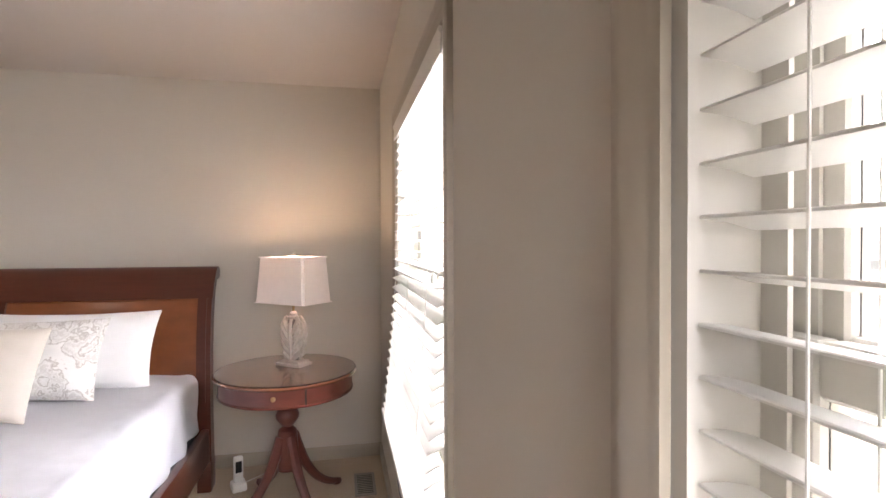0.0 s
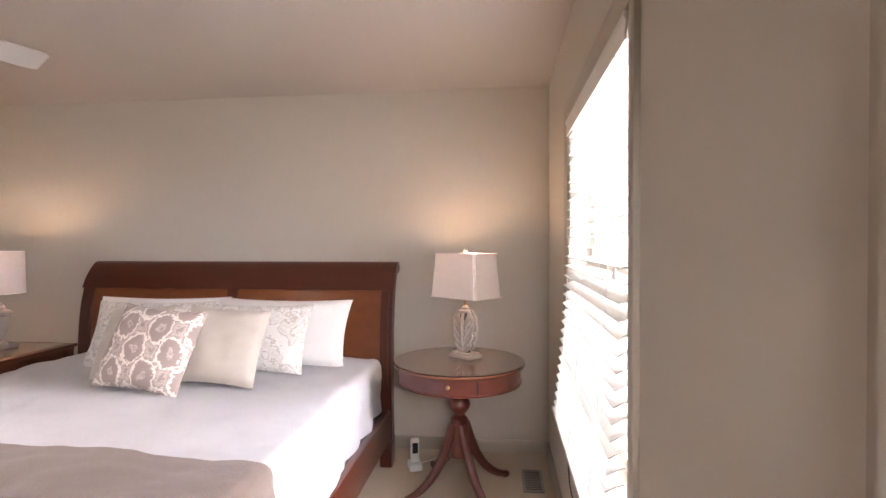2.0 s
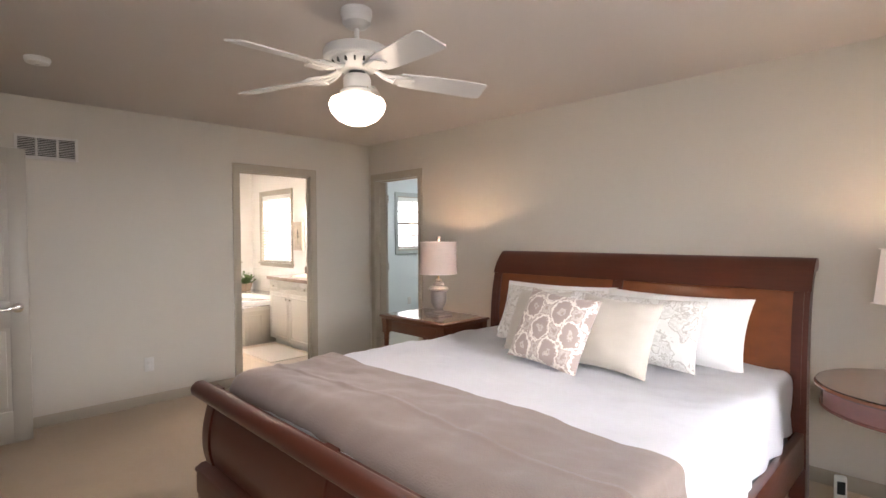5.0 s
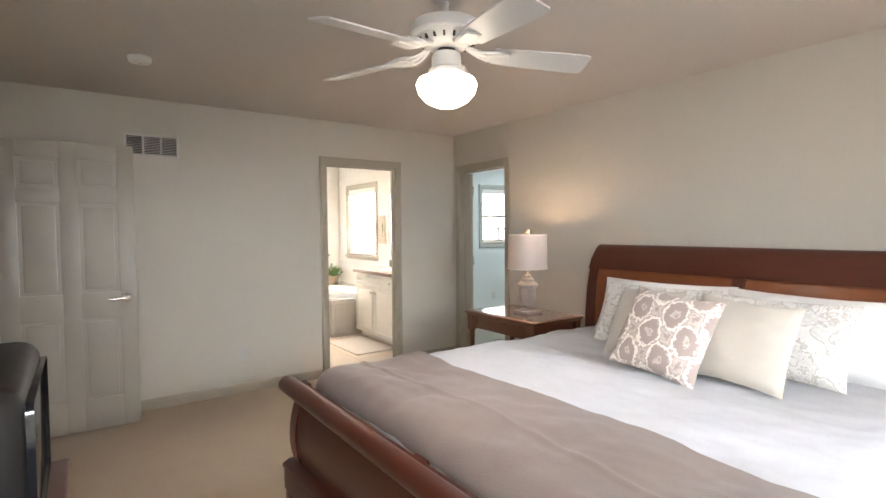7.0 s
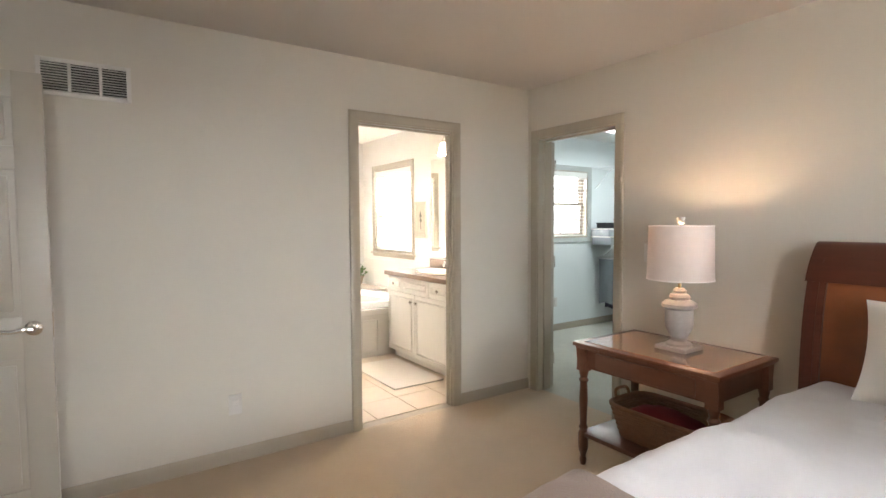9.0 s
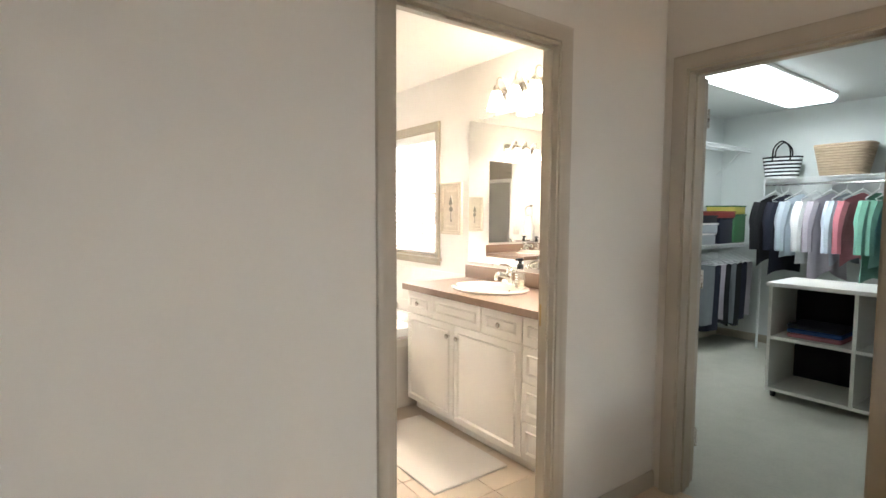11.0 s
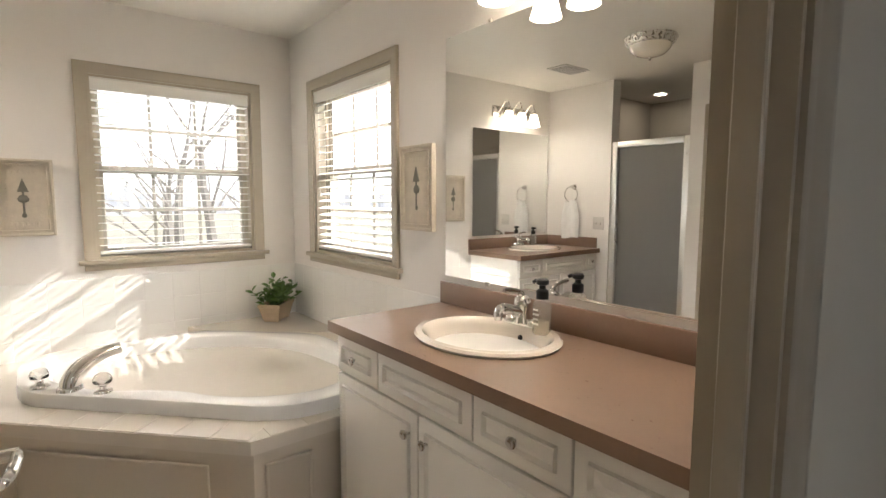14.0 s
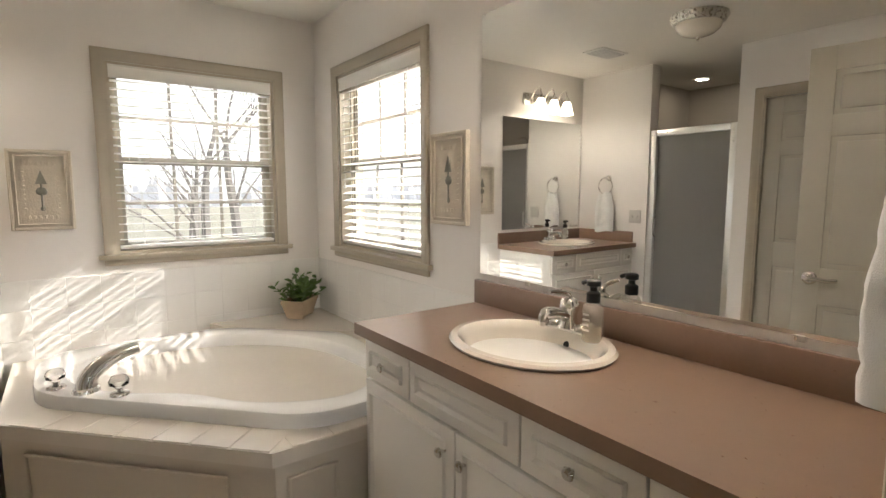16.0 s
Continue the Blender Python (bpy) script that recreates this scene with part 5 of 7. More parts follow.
M_trim_light = material("surround_paint", (0.58, 0.52, 0.43), 0.4, vary=0.03, scale=5)
surround = tub_front()

RIM = [(-7.80, 3.10), (-7.30, 3.62), (-6.40, 3.62), (-6.345, 3.56), (-6.345, 3.05), (-7.20, 2.235), (-7.74, 2.235), (-7.80, 2.30)]


def bathtub():
    tub = thing("bathtub", pose(0, 0, 0), "white acrylic corner bathtub set in the tiled deck", "bathtub")
    c = Vector((-7.06, 2.98))
    n = 96
    def cut(poly, a):
        d = Vector((math.cos(a), math.sin(a)))
        best = 9
        for k in range(len(poly)):
            p, q = Vector(poly[k]), Vector(poly[(k + 1) % len(poly)])
            e = q - p
            det = d.x * -e.y + e.x * d.y
            if abs(det) < 1e-9:
                continue
            r = p - c
            t = (r.x * -e.y + e.x * r.y) / det
            s = (d.x * r.y - d.y * r.x) / det
            if t > 0 and -1e-6 <= s <= 1 + 1e-6:
                best = min(best, t)
        return best
    outer = [cut(RIM, 2 * math.pi * k / n) for k in range(n)]
    def smoothed(r, w):
        return [sum(r[(k + d) % n] for d in range(-w, w + 1)) / (2 * w + 1) for k in range(n)]
    soft = smoothed(outer, 2)
    inner = smoothed(outer, 7)
    rings = []
    def ring(rad, z):
        return [bm.verts.new((c.x + r * math.cos(2 * math.pi * k / n), c.y + r * math.sin(2 * math.pi * k / n), z)) for k, r in enumerate(rad)]
    bm = fresh()
    rows = [(soft, 0.0, 0.488), (soft, 0.0, 0.535), (soft, 0.004, 0.546), (soft, 0.014, 0.550), (inner, 0.10, 0.551), (inner, 0.125, 0.546), (inner, 0.140, 0.530), (inner, 0.165, 0.45), (inner, 0.20, 0.36), (inner, 0.25, 0.24), (inner, 0.31, 0.17), (inner, 0.40, 0.145)]
    for rad, off, z in rows:
        rings.append(ring([max(0.02, r - off) for r in rad], z))
    for a, b in zip(rings, rings[1:]):
        for k in range(n):
            bm.faces.new((a[k], a[(k + 1) % n], b[(k + 1) % n], b[k]))
    bm.faces.new(rings[-1])
    part("shell", bm, M_acrylic, tub)
    # arm rest moulded in the far side
    part("overflow", lathe(fresh(), [(0, 0), (0.032, 0), (0.030, 0.008), (0, 0.012)], seg=20), M_chrome, tub, "chrome overflow plate", pose(-6.62, 2.84, 0.42, 0, -70, -40))
    for x, y, z, rz in ((-7.55, 3.24, 0.42, 135), (-6.70, 3.38, 0.40, 20)):
        part("water_jet", lathe(fresh(), [(0, 0), (0.020, 0), (0.018, 0.007), (0.008, 0.008), (0, 0.004)], seg=16), M_acrylic, tub, "", pose(x, y, z, 0, 0, rz) @ pose(0, 0, 0, 0, -75, 0))
    return tub


bathtub()


def tub_faucet():
    f = thing("tub_faucet", pose(0, 0, 0), "chrome tub spout with two clear knobs on the rim", "faucet")
    line = smooth_line([(-7.092, 2.41, 0.552), (-7.094, 2.42, 0.60), (-7.105, 2.465, 0.645), (-7.122, 2.535, 0.676), (-7.138, 2.60, 0.686)], 5)
    m = len(line)
    part("spout", tube(fresh(), line, [0.040 - 0.017 * k / m for k in range(m)], 16), M_chrome, f)
    part("spout_base", lathe(fresh(), [(0, 0), (0.050, 0), (0.047, 0.012), (0.040, 0.018), (0, 0.018)], (-7.092, 2.41, 0.550), 24), M_chrome, f)
    for x, y in ((-7.205, 2.312), (-6.972, 2.515)):
        h = part("knob_base", lathe(fresh(), [(0, 0), (0.036, 0), (0.034, 0.008), (0.014, 0.014), (0.012, 0.03), (0, 0.03)], (x, y, 0.550), 24), M_chrome, f)
        k = lathe(fresh(), [(0, 0.026), (0.018, 0.028), (0.034, 0.042), (0.036, 0.058), (0.028, 0.074), (0.010, 0.080), (0, 0.080)], (x, y, 0.550), 12)
        part("knob", k, clear_glass("knob_acrylic", (0.95, 0.94, 0.92), 0.02, 1.49), h, "clear acrylic knob")


tub_faucet()


def planter(at):
    p = thing("potted_plant", pose(*at, 0, 0, -45), "small leafy green plant in a rectangular clay planter", "plant")
    pot = fresh()
    lo, hi = (0.088, 0.052), (0.115, 0.070)
    def ring(d, z):
        return [pot.verts.new((x * d[0], y * d[1], z)) for x, y in ((-1, -1), (1, -1), (1, 1), (-1, 1))]
    rings = [ring(lo, 0.010), ring(hi, 0.095), ring((0.120, 0.075), 0.097), ring((0.120, 0.075), 0.118), ring((0.108, 0.063), 0.118), ring((0.104, 0.060), 0.095)]
    pot.faces.new(rings[0][::-1])
    for a, b in zip(rings, rings[1:]):
        for k in range(4):
            pot.faces.new((a[k], a[(k + 1) % 4], b[(k + 1) % 4], b[k]))
    body = part("pot", pot, M_terracotta, p, "weathered clay planter box")
    for x in (-0.07, 0.07):
        part("foot", box(fresh(), (x - 0.016, -0.05, 0), (x + 0.016, 0.05, 0.012), 0.003, 1), M_terracotta, body)
    part("soil", box(fresh(), (-0.104, -0.060, 0.085), (0.104, 0.060, 0.100), 0.004), M_soil, p)
    rng = random.Random(5)
    leaf = fresh()
    vs = [leaf.verts.new(q) for q in ((0, 0, 0), (0.010, 0.012, 0.003), (0.011, 0.024, 0.004), (0, 0.038, 0.0), (-0.011, 0.024, 0.004), (-0.010, 0.012, 0.003), (0, 0.020, -0.002))]
    for k in range(6):
        leaf.faces.new((vs[k], vs[(k + 1) % 6], vs[6]))
    lm = mesh_of("leaf", leaf, M_leaf)
    for s in range(30):
        x, y = rng.uniform(-0.10, 0.10), rng.uniform(-0.055, 0.055)
        h = rng.uniform(0.05, 0.135) * (1.1 - abs(x) * 2)
        dx, dy = x * 0.55 + rng.uniform(-0.03, 0.03), y * 0.9 + rng.uniform(-0.03, 0.03)
        if s > 26:
            h, dx = 0.15 + 0.01 * (s - 26), 0.06 * (s - 28) + 0.05
        pts = [(x, y, 0.095), (x + dx * 0.35, y + dy * 0.35, 0.095 + h * 0.6), (x + dx, y + dy, 0.10 + h)]
        stem = part("stem", tube(fresh(), smooth_line(pts, 3), 0.0016, 5), M_leaf, p)
        for k in range(9):
            f = 0.25 + 0.75 * k / 8
            q = Vector(pts[0]).lerp(Vector(pts[1]), f * 1.6) if f < 0.62 else Vector(pts[1]).lerp(Vector(pts[2]), (f - 0.62) / 0.38)
            piece("leaf", lm, stem, pose(*q, rng.uniform(5, 55), rng.uniform(-25, 25), rng.uniform(0, 360)) @ Matrix.Diagonal((*[rng.uniform(0.95, 1.6)] * 3, 1)))
    return p


planter((-7.80, 3.565, 0.5465))


def raised_front(bm, x0, x1, z0, z1, y, t=0.018, frame_w=0.038):
    """A moulded cabinet front facing -y: flat border, groove and raised field."""
    box(bm, (x0, y, z0), (x1, y + t, z1), 0.004, 2)
    f = frame_w
    if x1 - x0 > 3 * f and z1 - z0 > 2.6 * f:
        g = 0.014
        o = [(x0 + f, z0 + f), (x1 - f, z0 + f), (x1 - f, z1 - f), (x0 + f, z1 - f)]
        i = [(x0 + f + g, z0 + f + g), (x1 - f - g, z0 + f + g), (x1 - f - g, z1 - f - g), (x0 + f + g, z1 - f - g)]
        gi = [(x0 + f + 0.004, z0 + f + 0.004), (x1 - f - 0.004, z0 + f + 0.004), (x1 - f - 0.004, z1 - f - 0.004), (x0 + f + 0.004, z1 - f - 0.004)]
        r0 = [bm.verts.new((a, y - 0.0005, b)) for a, b in o]
        r1 = [bm.verts.new((a, y - 0.0100, b)) for a, b in gi]
        r2 = [bm.verts.new((a, y - 0.0010, b)) for a, b in i]
        for a, b in ((r0, r1), (r1, r2)):
            for k in range(4):
                bm.faces.new((a[k], a[(k + 1) % 4], b[(k + 1) % 4], b[k]))
        e = 0.03
        r3 = [bm.verts.new((min(max(a, x0 + f + g + e), x1 - f - g - e), y - 0.0100, min(max(b, z0 + f + g + e * 0.7), z1 - f - g - e * 0.7))) for a, b in i]
        for k in range(4):
            bm.faces.new((r2[k], r2[(k + 1) % 4], r3[(k + 1) % 4], r3[k]))
        bm.faces.new(r3)
    return bm


def cabinet_knob(parent, x, y, z):
    return part("knob", lathe(fresh(), [(0, 0), (0.008, 0), (0.006, 0.006), (0.006, 0.012), (0.014, 0.018), (0.016, 0.024), (0.012, 0.029), (0, 0.030)], seg=18), M_nickel, parent, "round nickel knob", pose(x, y, z, 90, 0, 0))


def vanity(name, m, x0, x1, depth, cells, label, end_open=True):
    """Bathroom vanity along x with its front at y=0 facing -y. cells: (from, to, bottom, top, knobs)."""
    v = thing(name, m, label, "vanity", "bathroom vanities")
    part("carcass", box(fresh(), (x0, 0.018, 0.085), (x1, depth, 0.843)), M_cabinet, v)
    part("toe_kick", box(fresh(), (x0 + 0.01, 0.075, 0), (x1, depth, 0.085)), M_cabinet, v)
    for a, b, z0, z1, knobs, kind in cells:
        d = part(kind, raised_front(fresh(), a + 0.003, b - 0.003, z0 + 0.003, z1 - 0.003, 0.0), M_cabinet, v)
        for kx, kz in knobs:
            cabinet_knob(d, kx, 0.0, kz)
    return v


cells = [(-6.245, -5.955, 0.69, 0.838, [(-6.10, 0.764)], "drawer"), (-5.955, -5.473, 0.69, 0.838, [], "drawer_front"),
         (-5.473, -5.146, 0.69, 0.838, [(-5.31, 0.764)], "drawer"), (-5.146, -4.78, 0.69, 0.838, [(-4.963, 0.764)], "drawer"),
         (-6.245, -5.723, 0.085, 0.687, [(-5.77, 0.612)], "door"), (-5.723, -5.146, 0.085, 0.687, [(-5.676, 0.612)], "door"),
         (-5.146, -4.78, 0.497, 0.687, [(-4.963, 0.592)], "drawer"), (-5.146, -4.78, 0.293, 0.494, [(-4.963, 0.393)], "drawer"), (-5.146, -4.78, 0.085, 0.290, [(-4.963, 0.188)], "drawer")]
vanity("vanity", pose(0, 3.217, 0), -6.25, -4.758, 0.546, cells, "cream vanity cabinet with raised-panel doors and drawers")

SINK = (-5.725, 3.505)


def countertop(name, x0, x1, y0, y1, zt, sink, m, label):
    """Laminate top with an oval cut-out for the basin, and a splash along the back."""
    c = thing(name, m, label, "countertop", "vanity tops")
    bm = fresh()
    n = 64
    t = 0.040
    rx, ry = 0.242, 0.196
    outer = []
    for k in range(n):
        a = 2 * math.pi * k / n
        d = Vector((math.cos(a), math.sin(a)))
        s = min([((x1 if d.x > 0 else x0) - sink[0]) / d.x if abs(d.x) > 1e-6 else 9, ((y1 if d.y > 0 else y0) - sink[1]) / d.y if abs(d.y) > 1e-6 else 9])
        outer.append((sink[0] + d.x * s, sink[1] + d.y * s))
    # snap the nearest rays to the corners
    for cx, cy in ((x0, y0), (x1, y0), (x1, y1), (x0, y1)):
        k = min(range(n), key=lambda i: (outer[i][0] - cx) ** 2 + (outer[i][1] - cy) ** 2)
        outer[k] = (cx, cy)
    inner = [(sink[0] + rx * math.cos(2 * math.pi * k / n), sink[1] + ry * math.sin(2 * math.pi * k / n)) for k in range(n)]
    rings = [[bm.verts.new((*p, z)) for p in poly] for poly, z in ((inner, zt - t), (inner, zt), (outer, zt), (outer, zt - t), (inner, zt - t))]
    for a, b in zip(rings[:4], rings[1:4]):
        for k in range(n):
            bm.faces.new((a[k], a[(k + 1) % n], b[(k + 1) % n], b[k]))
    for k in range(n):
        bm.faces.new((rings[3][k], rings[3][(k + 1) % n], rings[0][(k + 1) % n], rings[0][k]))
    bmesh.ops.delete(bm, geom=rings[4], context='VERTS')
    part("worktop", bm, M_counter, c)
    part("backsplash", box(fresh(), (x0, y1 - 0.020, zt + 0.0005), (x1, y1, zt + 0.098), 0.003), M_counter, c)
    return c


def basin(m, sink, zt, label):
    b = thing("sink", m, label, "sink", "bathroom sinks")
    prof = [(0.270, 0.0005), (0.275, 0.008), (0.267, 0.016), (0.245, 0.018), (0.232, 0.010), (0.222, -0.01), (0.205, -0.06), (0.160, -0.115), (0.090, -0.14), (0.03, -0.145), (0, -0.145)]
    part("bowl", lathe(fresh(), prof, (*sink, zt), 56, (1.0, 0.82)), M_porcelain, b)
    part("drain", lathe(fresh(), [(0, 0), (0.024, 0), (0.022, 0.004), (0.010, 0.003), (0, 0.003)], (sink[0], sink[1], zt - 0.1455), 20), M_chrome, b, "chrome drain")
    part("overflow", lathe(fresh(), [(0, 0), (0.011, 0), (0.010, 0.003), (0, 0.003)], seg=14), M_hole_shade, b, "dark overflow hole", pose(sink[0], sink[1] + 0.175, zt - 0.035, 76, 0, 0))
    return b


def faucet(m, label):
    """Single-lever basin tap; spout towards -y."""
    f = thing("faucet", m, label, "faucet", "basin taps")
    bp = box(fresh(), (-0.075, -0.024, 0), (0.075, 0.026, 0.014), 0.006, 3)
    for x in (-0.052, 0.052):
        lathe(bp, [(0.024, 0.010), (0.022, 0.022), (0.013, 0.030), (0, 0.032)], (x, 0, 0), 18)
    part("base_plate", bp, M_chrome, f)
    part("body", lathe(fresh(), [(0, 0.01), (0.034, 0.012), (0.028, 0.030), (0.025, 0.055), (0.030, 0.066), (0.032, 0.082), (0.027, 0.098), (0.014, 0.108), (0, 0.109)], seg=22), M_chrome, f)
    line = smooth_line([(0, -0.01, 0.045), (0, -0.05, 0.062), (0, -0.095, 0.072), (0, -0.118, 0.066), (0, -0.122, 0.048)], 4)
    part("spout", tube(fresh(), line, [0.019] * (len(line) - 5) + [0.0165] * 5, 12), M_chrome, f)
    part("aerator", lathe(fresh(), [(0, 0.036), (0.014, 0.036), (0.015, 0.056), (0, 0.056)], (0, -0.122, 0), 16), M_chrome, f)
    part("lever", tube(fresh(), smooth_line([(0, 0.0, 0.10), (0.0, -0.015, 0.122), (0.0, -0.06, 0.134), (0.0, -0.095, 0.136)], 4), [0.012] * 4 + [0.008] * 5 + [0.007] * 4, 10), M_chrome, f)
    return f


def soap_bottle(m, label):
    s = thing("soap_dispenser", m, label, "soap dispenser", "soap dispensers")
    part("bottle", lathe(fresh(), [(0, 0), (0.030, 0), (0.032, 0.004), (0.032, 0.098), (0.028, 0.112), (0.017, 0.122), (0.017, 0.128), (0, 0.128)], seg=24), M_soap, s, "clear plastic bottle")
    part("soap", lathe(fresh(), [(0, 0.003), (0.029, 0.003), (0.029, 0.050), (0, 0.050)], seg=24), thin_clear("amber_soap", (0.88, 0.80, 0.64), 0.3), s, "amber liquid soap")
    lab = fresh()
    for k in range(4):
        box(lab, (-0.012, -0.0335, 0.036 + 0.016 * k), (0.012 - 0.003 * (k % 2), -0.0322, 0.042 + 0.016 * k))
    part("label_print", lab, M_white, s)
    part("collar", lathe(fresh(), [(0, 0.122), (0.021, 0.122), (0.021, 0.150), (0.012, 0.156), (0, 0.156)], seg=20), M_black, s)
    pump = lathe(fresh(), [(0, 0.150), (0.011, 0.152), (0.011, 0.168), (0.021, 0.172), (0.021, 0.186), (0.016, 0.190), (0, 0.190)], seg=18)
    tube(pump, ((0.01, 0, 0.180), (-0.030, 0, 0.180), (-0.040, 0, 0.174)), 0.007, 8)
    part("pump", pump, M_black, s, "black foam pump")
    return s


ZT = 0.884
countertop("countertop", -6.272, -4.758, 3.190, BYN - 0.001, ZT, SINK, pose(0, 0, 0), "brown laminate vanity top with a matching splash")
basin(pose(0, 0, 0), SINK, ZT, "bisque oval drop-in sink")
faucet(pose(SINK[0] + 0.01, SINK[1] + 0.172, ZT + 0.0155), "chrome single-lever faucet behind the sink")
soap_bottle(pose(SINK[0] + 0.115, SINK[1] + 0.155, ZT + 0.008), "clear foam soap bottle with a black pump")

mir = thing("wall_mirror", pose(0, 0, 0), "large frameless mirror above the vanity splash", "mirror", "bathroom mirrors")
part("glass", box(fresh(), (-6.252, BYN - 0.007, 1.008), (-4.765, BYN - 0.001, 2.035), 0.001, 1), M_mirror, mir)
for x in (-5.98, -5.10):
    for z, s in ((1.004, 1), (2.038, -1)):
        part("clip", box(fresh(), (x - 0.012, BYN - 0.011, z - 0.008), (x + 0.012, BYN - 0.002, z + 0.008), 0.002, 1), M_nickel, mir)


def vanity_light(m, n, label, power):
    """A bar with goosenecks and bell shades, facing -y."""
    v = thing("vanity_light", m, label, "wall light", "vanity lights")
    L = 0.17 * n
    part("backplate", box(fresh(), (-L / 2, -0.022, -0.05), (L / 2, -0.001, 0.05), 0.006, 2), M_nickel, v)
    for k in range(n):
        x = -L / 2 + 0.085 + 0.17 * k
        arm = smooth_line([(x, -0.02, 0.0), (x, -0.055, 0.045), (x, -0.095, 0.085), (x, -0.13, 0.075), (x, -0.14, 0.03)], 4)
        a = part("arm", tube(fresh(), arm, 0.006, 8), M_nickel, v, "curved nickel arm")
        part("cap", lathe(fresh(), [(0, 0.032), (0.012, 0.030), (0.024, 0.010), (0.030, -0.012), (0, -0.012)], (x, -0.14, 0), 20), M_nickel, a)
        sh = lathe(fresh(), [(0.026, -0.008), (0.036, -0.03), (0.046, -0.075), (0.058, -0.118), (0.060, -0.126)], (x, -0.14, 0), 28)
        bmesh.ops.solidify(sh, geom=sh.faces[:], thickness=0.002)
        part("shade", sh, M_bell, a, "frosted bell glass shade, lit")
        if power:
            w = m @ Vector((x, -0.14, -0.110))
            lamp("vanity_glow", 'POINT', pose(*w), power, (1.0, 0.88, 0.74), radius=0.022)
    return v


M_bell = glowing("frosted_bell_glass", (1.0, 0.88, 0.70), 3.6)
vanity_light(pose(-5.56, BYN, 2.16), 4, "nickel four-light bar with frosted bell shades", 16.0)


def plaque(name, m, label):
    """Plaster plaque with a worn frame and an arrow-like figure; faces -y."""
    p = thing(name, m, label, "wall plaque", "wall plaques")
    w, h = 0.13, 0.20
    part("board", box(fresh(), (-w, -0.018, -h), (w, -0.001, h), 0.004), M_plaque, p)
    bm = fresh()
    for e, t in ((0.0, 0.014), (0.026, 0.006)):
        W, Hh = w - e, h - e
        for a, b, c, d in ((-W, -W + t, -Hh, Hh), (W - t, W, -Hh, Hh), (-W + t, W - t, -Hh, -Hh + t), (-W + t, W - t, Hh - t, Hh)):
            box(bm, (a, -0.026, c), (b, -0.017, d), 0.002, 1)
    part("frame", bm, M_plaque, p, "worn plaster border")
    f = fresh()
    prism(f, [(-0.024, 0.03), (0.024, 0.03), (0.0, 0.10)], 1, -0.023, -0.016)
    lathe(f, [(0, -0.03), (0.022, -0.02), (0.026, -0.005), (0.016, 0.012), (0, 0.016)], (0, -0.016, 0), 16, (1, 0.3))
    tube(f, ((0, -0.018, 0.03), (0, -0.018, -0.10)), 0.005, 6)
    lathe(f, [(0, -0.11), (0.012, -0.10), (0.012, -0.085), (0, -0.075)], (0, -0.016, 0), 12, (1, 0.3))
    part("figure", f, M_plaque_fig, p, "dark cast figure")
    g = fresh()
    for z in (0.135, -0.135):
        for k in range(6):
            x = -0.055 + 0.022 * k
            box(g, (x - 0.006, -0.020, z - 0.010), (x + 0.005, -0.017, z + 0.008), 0.001, 1)
    for k in range(9):
        for x in (-0.068, 0.068):
            lathe(g, [(0, 0), (0.005, 0), (0, 0.004)], (x, -0.018, -0.09 + 0.0225 * k), 8)
    tagged(part("relief", g, M_plaque, p), kind="stuff")
    return p


plaque("wall_plaque", pose(-6.455, BYN, 1.40), "cream plaster plaque with a dark figure, hung beside the mirror")
plaque("wall_plaque", pose(BXW, 2.30, 1.352, 0, 0, 90), "cream plaster plaque with a dark figure, hung beside the window")
tagged(part("bath_mat", box(fresh(), (-6.08, 2.73, 0.001), (-5.235, 3.215, 0.016), 0.007, 3), M_rug), "cream cotton bath mat before the vanity", "bath mat")
_ring = thing("exhaust_vent", pose(-7.21, 3.02, H), "round white ceiling exhaust vent", "vent")
part("cone", lathe(fresh(), [(0, -0.034), (0.05, -0.032), (0.055, -0.024), (0.05, -0.02), (0, -0.02)], seg=28), M_white, _ring)
part("collar", lathe(fresh(), [(0.062, 0), (0.088, 0), (0.086, -0.012), (0.070, -0.018), (0.062, -0.01)], seg=28), M_white, _ring)

# towel on a ring at the east wall beside the vanity
def towel_ring(m, label):
    r = thing("towel_ring", m, label, "towel ring", "towel rings")
    part("post", lathe(fresh(), [(0, 0), (0.028, 0), (0.026, 0.008), (0.010, 0.014), (0.009, 0.05), (0.014, 0.056), (0, 0.06)], seg=18), M_nickel, r, "", pose(0, 0, 0, 90, 0, 0))
    part("ring", tube(fresh(), [(0.075 * math.sin(2 * math.pi * k / 28), -0.05, -0.075 + 0.075 * math.cos(2 * math.pi * k / 28)) for k in range(29)], 0.005, 8), M_nickel, r)
    return r


